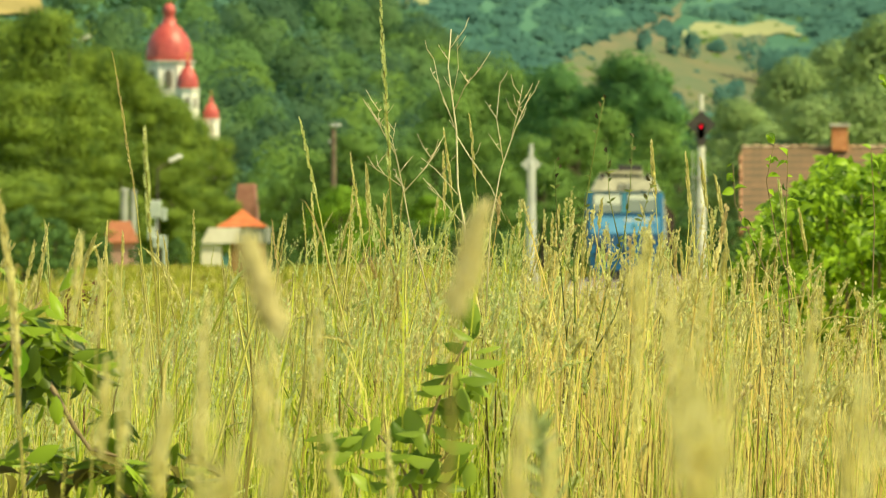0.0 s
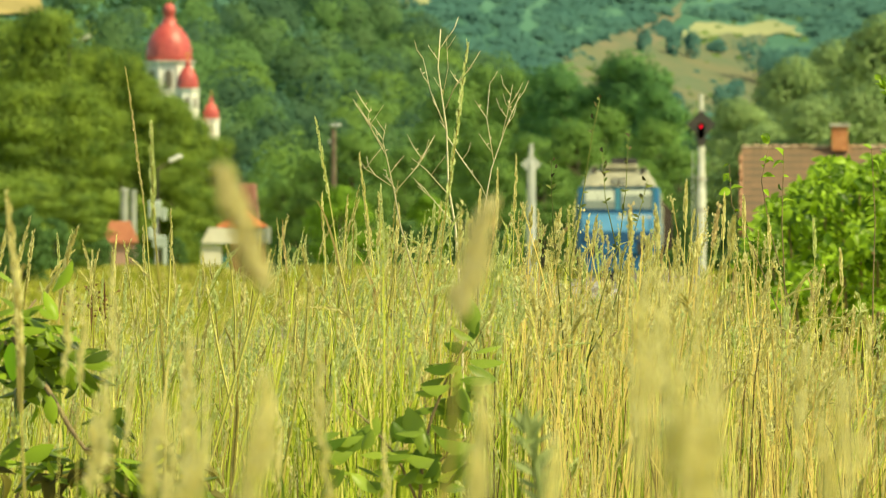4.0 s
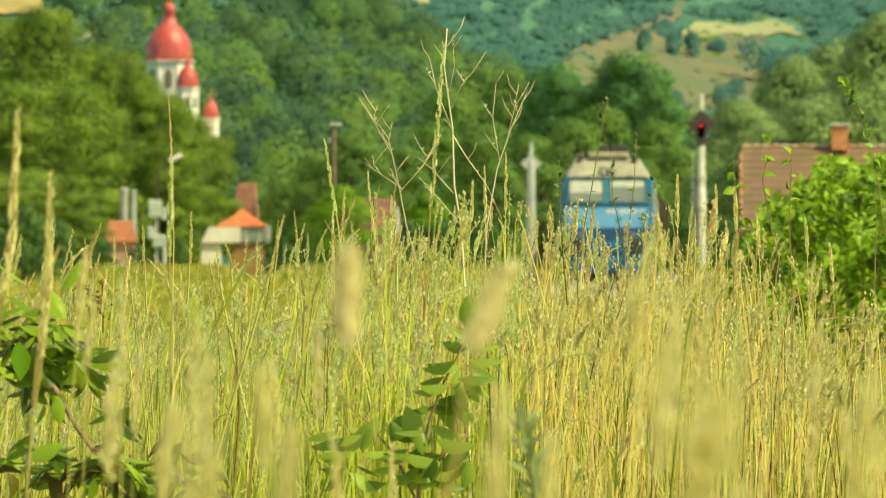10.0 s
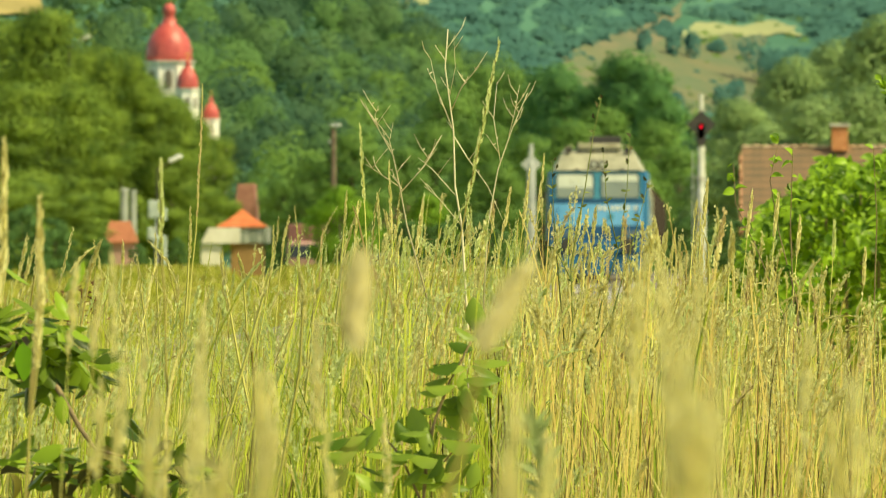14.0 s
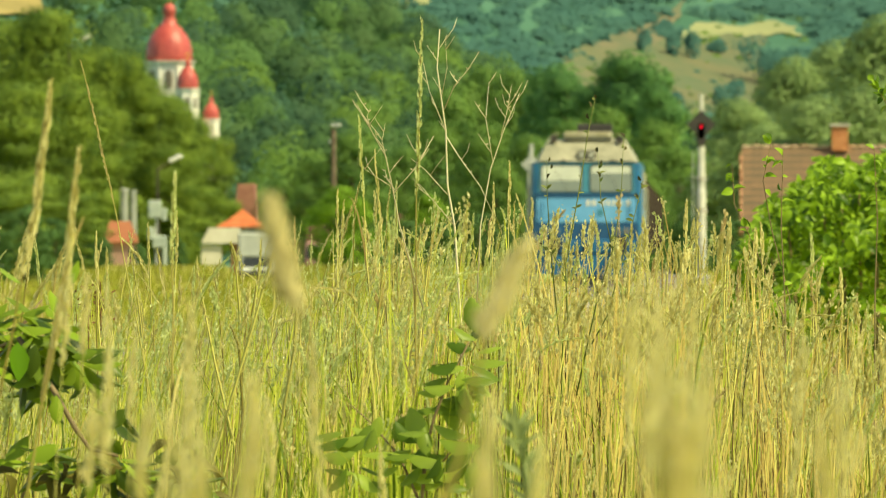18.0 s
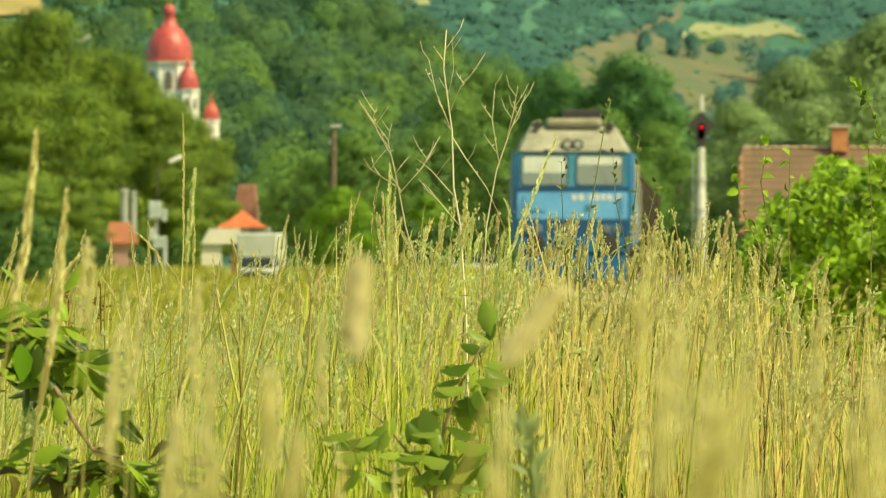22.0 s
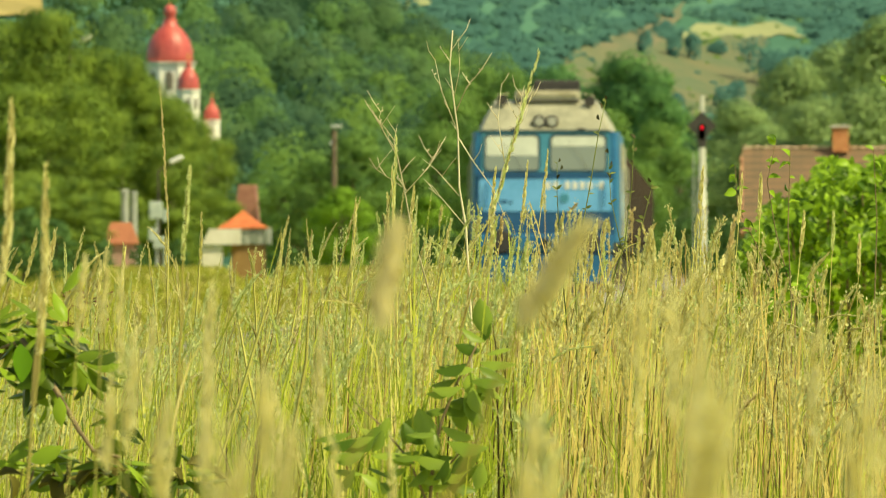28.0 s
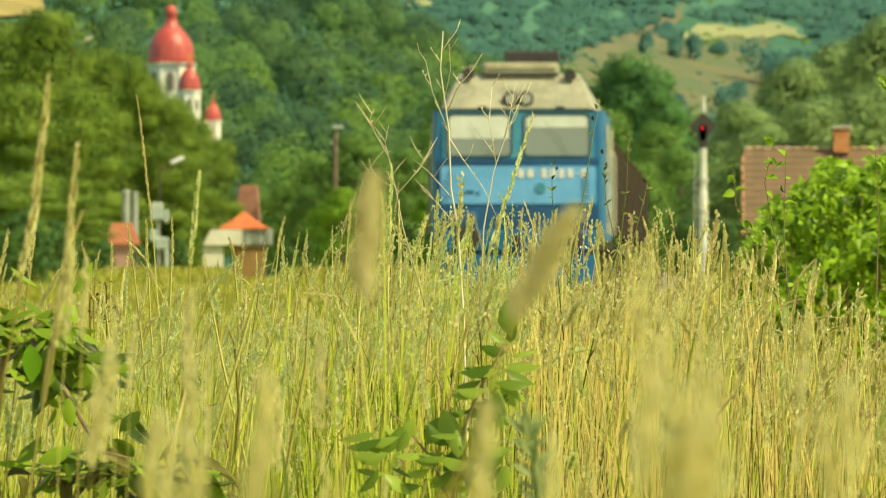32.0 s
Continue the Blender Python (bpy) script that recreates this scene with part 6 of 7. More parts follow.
TIPS_G = [(0, 440, 430), (1, 523, 407), (2, 513, 378), (3, 438, 330), (3.5, 396, 300), (4.5, 400, 330), (5.5, 385, 390), (6, 635, 305), (7, 642, 324), (8, 623, 272), (9, 600, 440), (10, 620, 450), (11, 690, 430), (12, 600, 470), (13, 620, 500), (14, 640, 460), (15.5, 600, 300),
          (16.5, 575, 255), (17, 567, 300), (18, 480, 360), (19, 640, 370), (20, 640, 450), (21, 660, 470), (22, 640, 470), (23, 620, 480), (24, 600, 470), (25, 620, 460), (26.5, 690, 430), (28, 704, 400), (29, 671, 324), (30, 720, 440), (31, 690, 480), (32, 658, 318)]
TIPS_H = [(0, 855, 372), (1, 850, 400), (2, 860, 420), (3, 850, 380), (4.5, 880, 360), (6, 905, 330), (7, 850, 400), (8, 960, 420), (9, 890, 490), (10, 900, 480), (11, 930, 480), (12, 960, 500), (13, 920, 510), (14, 930, 480), (16.5, 960, 400), (17, 970, 410), (18, 930, 440),
          (19, 1050, 440), (20, 1000, 520), (21, 1010, 500), (22, 990, 520), (23, 1030, 560), (24, 980, 480), (25, 990, 470), (26.5, 1010, 430), (28, 1035, 400), (29, 1010, 420), (30, 1000, 470), (31, 1010, 430), (32, 1010, 375)]


def swing(tips, dx, dy, late=0.35, keep=0.8):
    """The same wind on a neighbour: shifted tips, a little later and weaker."""
    mx = sum(p[1] for p in tips) / len(tips)
    out = [(tips[0][0], mx + dx + (tips[0][1] - mx) * keep, tips[0][2] + dy)]
    for a, b in zip(tips, tips[1:]):
        k = 1 - min(0.9, late / (b[0] - a[0]))
        sx, sy = a[1] + (b[1] - a[1]) * k, a[2] + (b[2] - a[2]) * k
        out.append((b[0], mx + dx + (sx - mx) * keep, sy + dy))
    return out


def build_heroes():
    straw = "tall straw-yellow grass stalk with a long seed head"
    hero_stalk(13.0, 738, TIPS_A, 0.155, 0.0036, 110, HEAD_GREEN, straw, 0.0016, 0, 2, 3)
    hero_stalk(14.0, 310, TIPS_B, 0.13, 0.0022, 80, HEAD_RED, "tall thin reddish grass stalk swaying in the wind", 0.0013, 0, 0, 5)
    hero_stalk(11.0, 290, TIPS_C, 0.075, 0.0036, 80, HEAD_GREEN, "tall pale green grass stalk with a thick seed head", 0.0018, 0, 1, 7)
    hero_stalk(14.0, 690, TIPS_D, 0.075, 0.0030, 70, HEAD_GREEN, "tall green-yellow grass stalk with a nodding seed head", 0.0014, 0, 2, 9)
    hero_stalk(9.0, -25, TIPS_E, 0.12, 0.0046, 130, HEAD, "pair of pale green grass stalks close by", 0.0014, 1, 1, 11)
    hero_stalk(4.0, 590, TIPS_G, 0.034, 0.0042, 105, HEAD_NEAR, "ripe straw seed head very close by", 0.0008, 0, 0, 13)
    hero_stalk(4.2, 780, TIPS_H, 0.036, 0.0042, 105, HEAD_NEAR, "ripe straw seed head very close by", 0.0014, 0, 0, 15)
    i = 0
    for base, dx, dy, d, foot, hl, hr, mat in (
            (TIPS_B, -40, 300, 15.0, 200, 0.06, 0.0028, HEAD), (TIPS_B, -80, 330, 16.0, 150, 0.05, 0.0028, HEAD), (TIPS_B, -140, 300, 16.5, 110, 0.06, 0.003, HEAD_GREEN), (TIPS_B, 55, 330, 15.5, 330, 0.05, 0.0028, HEAD),
            (TIPS_D, 40, 60, 15.0, 700, 0.08, 0.003, HEAD), (TIPS_D, -20, 130, 16.0, 600, 0.07, 0.003, HEAD), (TIPS_D, 90, 120, 16.5, 720, 0.06, 0.0032, HEAD_GREEN), (TIPS_A, -120, 300, 15.5, 690, 0.06, 0.0035, HEAD),
            (TIPS_A, 30, 280, 16.0, 800, 0.06, 0.0035, HEAD), (TIPS_A, 90, 210, 16.5, 880, 0.07, 0.0032, HEAD), (TIPS_A, 60, 240, 16.5, 850, 0.07, 0.0032, HEAD), (TIPS_A, 385, 260, 16.5, 1200, 0.06, 0.004, HEAD), (TIPS_A, 460, 280, 17.0, 1280, 0.06, 0.004, HEAD),
            (TIPS_A, 500, 290, 17.5, 1340, 0.055, 0.004, HEAD), (TIPS_A, 540, 320, 18.0, 1370, 0.055, 0.004, HEAD), (TIPS_A, 610, 330, 18.5, 1440, 0.05, 0.004, HEAD_GREEN), (TIPS_A, 660, 380, 18.0, 1490, 0.05, 0.004, HEAD), (TIPS_D, -90, 180, 17.0, 540, 0.06, 0.0026, HEAD_RED)):
        i += 1
        hero_stalk(d, foot, swing(base, dx, dy, 0.2 + 0.05 * (i % 5), 0.45 + 0.08 * (i % 4)), hl, hr, 60, mat, "ripe grass stalk standing above the meadow", 0.0014, 0, 1 + i % 2, 20 + i)


# ---- shrubs, saplings, weeds ----
LEAF_DRY = foliage("curled_brown_leaf", (0.05, 0.05, 0.015), (0.22, 0.20, 0.05), 0.2, 0.6)
LEAF_BRIGHT = foliage("young_leaf", (0.13, 0.30, 0.02), (0.17, 0.36, 0.03), 0.6, 0.35)
def leaf_mesh(length, width, curl, mat, name="leaf", fold=0.16):
    g = Geo()
    vs = [(0, 0, 0)]
    for u, w in ((0.18, 0.62), (0.42, 1.0), (0.7, 0.78), (0.9, 0.32)):
        y, z = length * u, -curl * length * u * u
        vs += [(-width * w / 2, y, z + width * fold * w), (0, y, z), (width * w / 2, y, z + width * fold * w)]
    vs.append((0, length, -curl * length))
    fs = [(0, 2, 1), (0, 3, 2)]
    for k in range(3):
        a, b = 1 + 3 * k, 4 + 3 * k
        fs += [(a, a + 1, b + 1, b), (a + 1, a + 2, b + 2, b + 1)]
    fs += [(10, 11, 13), (11, 12, 13)]
    g.add(vs, fs)
    return g.mesh(name, [mat], smooth=True)


def leaf_pose(p, direction, up, scale=1.0):
    y = Vector(direction).normalized()
    z = Vector(up)
    z = (z - y * z.dot(y)).normalized()
    x = y.cross(z)
    m = Matrix((x, y, z)).transposed().to_4x4()
    return Matrix.Translation(p) @ m @ Matrix.Diagonal((scale, scale, scale, 1))


plants = []         # (object, foot, strength, phase)
leaning = []        # the same, with the sideways shift of the top, (seconds, sight units)


def woody(ob, foot, d, paths, radii, mat, name="branch"):
    for path, r in zip(paths, radii):
        pts = [at(sx, sy, d + dd) - foot for sx, sy, dd in path]
        g = Geo()
        n = len(pts)
        g.tube(pts, [r * (1 - 0.65 * i / (n - 1)) for i in range(n)], 6)
        part(name, g, mat, ob, smooth=True)


def build_saplings():
    rnd = random.Random(44)
    d = 12.0
    u = d / F
    # sapling in the middle
    foot = at(730, 458, d)
    foot.z = 0
    ob = thing("fruit_sapling", None, [], "young sapling with folded green leaves among the grass", "sapling", Matrix.Translation(foot))
    woody(ob, foot, d, [[(735, 2000, 0), (738, 900, 0), (746, 795, 0), (760, 740, 0), (785, 675, 0), (806, 636, 0), (826, 596, 0)], [(740, 900, 0), (700, 810, 0.02), (650, 750, 0.03), (610, 715, 0.03)],
                        [(740, 860, 0), (790, 800, -0.02), (830, 770, -0.02)]], [0.0017, 0.0012, 0.001], TWIG)
    meshes = [leaf_mesh(0.032, 0.018, c, LEAF_DARK, fold=f) for c, f in ((0.22, -0.34), (0.4, -0.26), (0.12, -0.42))]
    spots = [(836, 602, 140, 0.62), (836, 592, 98, 0.85), (824, 606, 75, 0.5), (824, 638, 10, 0.85), (822, 646, -8, 0.75), (803, 640, 188, 0.75), (800, 646, 170, 0.6), (815, 662, -22, 0.78), (820, 668, -45, 0.7), (752, 726, 30, 1.1), (765, 712, 20, 0.9),
             (800, 690, -52, 0.85), (812, 682, -70, 0.65), (790, 700, -30, 0.8), (740, 792, 108, 0.95), (730, 785, 130, 0.7), (768, 778, -2, 0.95), (772, 784, 6, 0.7), (640, 772, 178, 0.8), (660, 768, 160, 0.6), (600, 766, 172, 0.8), (610, 776, 184, 0.8), (632, 780, 176, 0.8), (622, 800, 182, 0.8),
             (785, 668, 185, 0.6), (778, 690, 175, 0.6), (720, 832, 60, 0.7), (835, 625, 35, 0.6), (818, 650, 165, 0.7), (808, 672, 15, 0.75), (795, 682, 178, 0.7), (776, 704, -20, 0.8), (770, 722, 172, 0.6), (828, 618, 160, 0.6), (758, 752, -8, 0.8), (750, 765, 170, 0.7), (812, 655, -85, 0.6), (785, 712, -70, 0.7)]
    for cx, cy, wx, wy, n in ((700, 800, 50, 30, 12), (745, 850, 50, 25, 12), (630, 840, 60, 34, 9)):
        for _ in range(n):
            spots.append((cx + rnd.gauss(0, wx * 0.6), cy + rnd.gauss(0, wy * 0.6), rnd.choice((0, 180, 70)) + rnd.gauss(0, 20), rnd.uniform(0.5, 0.9)))
    for sx, sy, a, s in spots:
        p = at(sx, sy, d + rnd.uniform(-0.03, 0.03)) - foot
        r = radians(a)
        part("leaf", meshes[rnd.randrange(3)], LEAF_DARK, ob, place=leaf_pose(p, (math.cos(r), rnd.uniform(-0.3, 0.1), math.sin(r)), (rnd.gauss(0.1, 0.25), -0.65 + rnd.gauss(0, 0.25), 1.0), s * 1.06))
    leaning.append((ob, foot, 0.08, 3.0, [(0, 3), (2, 0), (4, 4), (6, 10), (8, 19), (10, 3), (12.5, 35), (14, 10), (15.5, 0), (17, -10), (19, 26), (21, 33), (23, 33), (25, 17), (26.5, 18), (28, 21), (29, 0), (31, 7), (32, 68)]))
    # shrub by the left margin
    foot = at(60, 458, d)
    foot.z = 0
    ob = thing("cherry_shrub", None, [], "low shrub with glossy green leaves and a brown woody stem", "shrub", Matrix.Translation(foot))
    woody(ob, foot, d, [[(-60, 2000, 0), (-50, 900, 0), (-20, 620, 0), (30, 600, -0.02), (90, 690, -0.05), (130, 760, -0.06), (155, 795, -0.06), (205, 808, -0.06)], [(-20, 640, 0), (40, 570, 0.02), (70, 530, 0.02)],
                        [(60, 650, 0), (110, 630, 0.02), (170, 645, 0.03)], [(205, 1200, 0), (215, 900, 0), (230, 850, 0), (290, 850, 0)], [(20, 1100, 0), (30, 900, 0), (50, 830, 0)]], [0.0034, 0.002, 0.0018, 0.002, 0.002], TWIG)
    dry_leaf = leaf_mesh(0.024, 0.012, 0.6, LEAF_DRY, "dry_leaf", 0.5)
    meshes = [leaf_mesh(0.028, 0.015, 0.25, LEAF_SHRUB, fold=-0.3), leaf_mesh(0.030, 0.013, 0.45, LEAF_SHRUB, fold=-0.35), leaf_mesh(0.025, 0.015, 0.1, LEAF_SHRUB, fold=-0.2)]
    part("leaf", leaf_mesh(0.031, 0.017, 0.05, LEAF_BRIGHT), LEAF_BRIGHT, ob, "bright translucent leaf", place=leaf_pose(at(26, 606, d - 0.07) - foot, (0.06, -0.3, -1), (0.5, -1, 0.1)))
    for sx, sy, a, s in ((58, 610, -95, 0.95), (122, 632, 20, 0.7), (184, 760, 48, 0.8), (40, 815, 30, 1.0), (95, 700, -80, 0.8)):
        r = radians(a)
        part("leaf", meshes[0], LEAF_SHRUB, ob, place=leaf_pose(at(sx, sy, d - 0.07) - foot, (math.cos(r), -0.2, math.sin(r)), (0.3, -0.8, 0.6), s))
    for cx, cy, wx, wy, n in ((60, 595, 55, 45, 64), (55, 640, 45, 50, 30), (120, 645, 50, 22, 20), (60, 690, 45, 22, 14), (195, 735, 25, 20, 4), (60, 830, 60, 22, 9), (215, 840, 50, 30, 36), (310, 850, 55, 24, 24), (110, 820, 60, 26, 14), (0, 560, 40, 40, 12)):
        for _ in range(n):
            sx, sy = cx + rnd.gauss(0, wx * 0.55), cy + rnd.gauss(0, wy * 0.6)
            p = at(sx, sy, d + rnd.uniform(-0.06, 0.06)) - foot
            r = rnd.choice((0.0, math.pi)) + rnd.gauss(0, 0.6) - 0.2
            part("leaf", meshes[rnd.randrange(3)], LEAF, ob, place=leaf_pose(p, (math.cos(r), rnd.uniform(-0.6, 0.4), math.sin(r)), (rnd.gauss(0, 0.35), -0.1 + rnd.gauss(0, 0.35), 0.9), rnd.uniform(0.7, 1.1)))
    for _ in range(26):
        sx, sy = rnd.gauss(150, 95), rnd.gauss(845, 30)
        r = rnd.uniform(0, 6.28)
        part("dry_leaf", dry_leaf, LEAF_DRY, ob, "curled brownish leaf", place=leaf_pose(at(sx, sy, d + rnd.uniform(-0.08, 0.04)) - foot, (math.cos(r), rnd.uniform(-0.5, 0.3), math.sin(r) * 0.5), (rnd.gauss(0, 0.4), -0.5, 0.8), rnd.uniform(0.7, 1.1)))
    leaning.append((ob, foot, 0.2, 7.0, [(0, 0), (6, 0), (9, 5), (13, 8), (19, 8), (23, 10), (28, 0), (30, 8), (31, 18), (32, 32)]))
    # grey-green weed
    foot = at(935, 458, 8.2)
    foot.z = 0
    ob = thing("thistle_weed", None, [], "grey-green narrow-leaved weed among the grass", "weed", Matrix.Translation(foot))
    woody(ob, foot, 8.2, [[(950, 1600, 0), (950, 900, 0), (935, 800, 0), (925, 755, 0)], [(955, 900, 0), (985, 850, 0.01)]], [0.0025, 0.0015], WEED, "stem")
    nm = leaf_mesh(0.015, 0.003, 0.3, WEED)
    for i in range(34):
        sy = 752 + i * 4.2
        p = at(925 + (sy - 755) * 0.18 + rnd.gauss(0, 3), sy, 8.2) - foot
        r = radians(rnd.choice((40, 65, 115, 140, 90)) + rnd.gauss(0, 12))
        part("leaf", nm, WEED, ob, place=leaf_pose(p, (math.cos(r), rnd.uniform(-0.6, 0.3), math.sin(r)), (0, -0.8, 0.4), rnd.uniform(0.7, 1.2)))
    plants.append((ob, foot, 0.8, 9.0))


WEED = foliage("grey_green_weed", (0.20, 0.27, 0.09), (0.33, 0.40, 0.17), 0.25, 0.6)
FORB = foliage("green_forb", (0.08, 0.12, 0.035), (0.22, 0.26, 0.07), 0.2, 0.5)
BUD = foliage("dark_bud", (0.05, 0.055, 0.025), (0.13, 0.12, 0.05), 0.1, 0.7)
DOCK = foliage("brown_dock_seed", (0.14, 0.07, 0.03), (0.26, 0.14, 0.07), 0.2, 0.8)


def build_forbs():
    rnd = random.Random(55)
    d = 15.0
    foot = at(820, 458, d)
    foot.z = 0
    ob = thing("dead_weed", None, [], "dry branching weed skeleton with thin pale twigs", "weed", Matrix.Translation(foot))
    twigs = [[(820, 2400, 0), (830, 900, 0), (822, 560, 0), (812, 400, 0), (800, 330, 0), (797, 230, 0), (782, 120, 0), (787, 52, 0)], [(796, 230, 0), (768, 160, 0.01), (756, 104, 0.02)],
                        [(794, 195, 0), (812, 152, 0), (842, 118, -0.01)], [(797, 240, 0), (822, 280, 0), (858, 330, 0), (885, 390, 0)], [(850, 560, 0), (858, 400, 0), (876, 300, 0), (902, 225, 0), (928, 165, 0)],
                        [(880, 285, 0), (868, 210, 0), (874, 145, 0)], [(895, 240, 0), (905, 200, 0), (914, 150, 0)], [(760, 560, 0), (715, 400, 0), (702, 330, 0), (690, 275, 0), (662, 225, 0), (632, 176, 0)], [(664, 228, 0), (658, 205, 0), (664, 188, 0)],
                        [(690, 275, 0), (684, 250, 0), (690, 218, 0)], [(705, 340, 0), (745, 295, 0), (776, 240, 0)], [(800, 345, 0), (760, 300, 0), (735, 280, 0)], [(790, 170, 0), (800, 120, 0), (797, 70, 0)],
                        [(700, 330, 0), (655, 300, 0), (640, 290, 0)], [(812, 400, 0), (770, 350, 0), (745, 330, 0)]]
    woody(ob, foot, d, twigs,
          [0.0014, 0.0006, 0.0006, 0.0006, 0.0008, 0.0005, 0.0005, 0.0008, 0.0004, 0.0004, 0.0006, 0.0005, 0.0004, 0.0004, 0.0005], LEAF_DRYSTALK, "twig")
    for path in twigs[:]:
        for _ in range(3):
            k = rnd.randrange(max(0, len(path) - 4), len(path) - 1)
            v, side = rnd.random(), rnd.choice((-1, 1))
            px, py = path[k][0] + (path[k + 1][0] - path[k][0]) * v, path[k][1] + (path[k + 1][1] - path[k][1]) * v
            if py > 420:
                continue
            reach = rnd.uniform(14, 44)
            twiglet = [(px, py, 0), (px + side * reach * 0.35, py - reach * 0.5, 0), (px + side * reach * rnd.uniform(0.45, 0.8), py - reach, rnd.uniform(-0.01, 0.01))]
            woody(ob, foot, d, [twiglet], [0.00045], LEAF_DRYSTALK, "twig")
            twigs.append(twiglet)
    nm = leaf_mesh(0.0035, 0.0014, 0.2, LEAF_DRYSTALK, "seed_pod")
    for _ in range(40):
        path = rnd.choice(twigs)
        k = rnd.randrange(max(0, len(path) - 3), len(path) - 1)
        v = rnd.random()
        a, b = path[k], path[k + 1]
        p = at(a[0] + (b[0] - a[0]) * v, a[1] + (b[1] - a[1]) * v, d) - foot
        part("seed_pod", nm, LEAF_DRYSTALK, ob, place=leaf_pose(p, (rnd.gauss(0, 1), rnd.gauss(0, 0.4), 1), (rnd.gauss(0, 1), -1, 0)))
    plants.append((ob, foot, 0.35, 1.0))
    d = 15.5
    foot = at(1070, 458, d)
    foot.z = 0
    ob = thing("wild_forb", None, [], "slender green wild plant with small leaves and buds", "weed", Matrix.Translation(foot))
    paths = [[(1010, 2300, 0), (1020, 900, 0), (1015, 560, 0), (1012, 470, 0), (1038, 330, 0), (1052, 240, 0), (1066, 175, 0)], [(1030, 700, 0), (1070, 520, 0), (1100, 430, 0), (1112, 330, 0), (1116, 245, 0)],
             [(1040, 640, 0), (1085, 560, 0), (1110, 470, 0), (1135, 380, 0), (1150, 320, 0)], [(1000, 600, 0), (985, 430, 0), (980, 340, 0), (980, 285, 0)], [(1015, 500, 0), (990, 450, 0), (960, 430, 0)], [(1095, 440, 0), (1075, 350, 0), (1070, 270, 0)]]
    woody(ob, foot, d, paths, [0.0010, 0.0008, 0.0008, 0.0007, 0.0006, 0.0006], FORB, "stem")
    nm = leaf_mesh(0.006, 0.0028, 0.3, FORB)
    bud = leaf_mesh(0.0062, 0.0036, 0.1, BUD, "bud", 0.5)
    for path in paths:
        for _ in range(9):
            k = rnd.randrange(2 if len(path) > 4 else 0, len(path) - 1)
            a, b = path[k], path[k + 1]
            v = rnd.random()
            p = at(a[0] + (b[0] - a[0]) * v, a[1] + (b[1] - a[1]) * v, d) - foot
            part("leaf", nm, FORB, ob, place=leaf_pose(p, (rnd.gauss(0, 1), rnd.gauss(0, 0.5), 0.7), (rnd.gauss(0, 0.6), -0.7, 0.5), rnd.uniform(0.6, 1.3)))
        for v in (0.45, 0.75, 1.0):
            a, b = path[-2], path[-1]
            p = at(a[0] + (b[0] - a[0]) * v + rnd.gauss(0, 4), a[1] + (b[1] - a[1]) * v, d) - foot
            part("bud", bud, BUD, ob, "dark brown bud", place=leaf_pose(p, (rnd.gauss(0, 0.5), rnd.gauss(0, 0.4), 1), (rnd.gauss(0, 1), -1, 0.2), rnd.uniform(0.7, 1.2)))
    plants.append((ob, foot, 0.6, 5.0))
    for sx, sy, dd in ((150, 510, 20), (175, 500, 20.5), (125, 520, 21)):
        foot = at(sx, sy, dd)
        top = foot.z
        foot.z = 0
        ob = thing("dock_plant", None, [], "dry dock plant with dark brown seed clusters", "weed", Matrix.Translation(foot), group="dock plants in the meadow")
        g = Geo()
        g.tube([(0, 0, 0), (0.01, 0, top * 0.6), (0, 0, top)], [0.003, 0.002, 0.001], 5)
        part("stem", g, DOCK, ob)
        g = Geo()
        for k in range(6):
            z = top - 0.005 - k * 0.008
            spike(g, rnd, [Vector((0, 0, z)), Vector((rnd.gauss(0, 0.014), 0, z + 0.006)), Vector((rnd.gauss(0, 0.02), 0, z + 0.012))], 0.003, 12, 0, 0.5)
        part("seed_head", g, DOCK, ob, recalc=False)
        plants.append((ob, foot, 0.7, sx))


BUSH = [(1285, 540), (1310, 450), (1345, 402), (1375, 366), (1395, 342), (1423, 314), (1480, 296), (1520, 286), (1570, 284), (1750, 285), (1900, 330)]


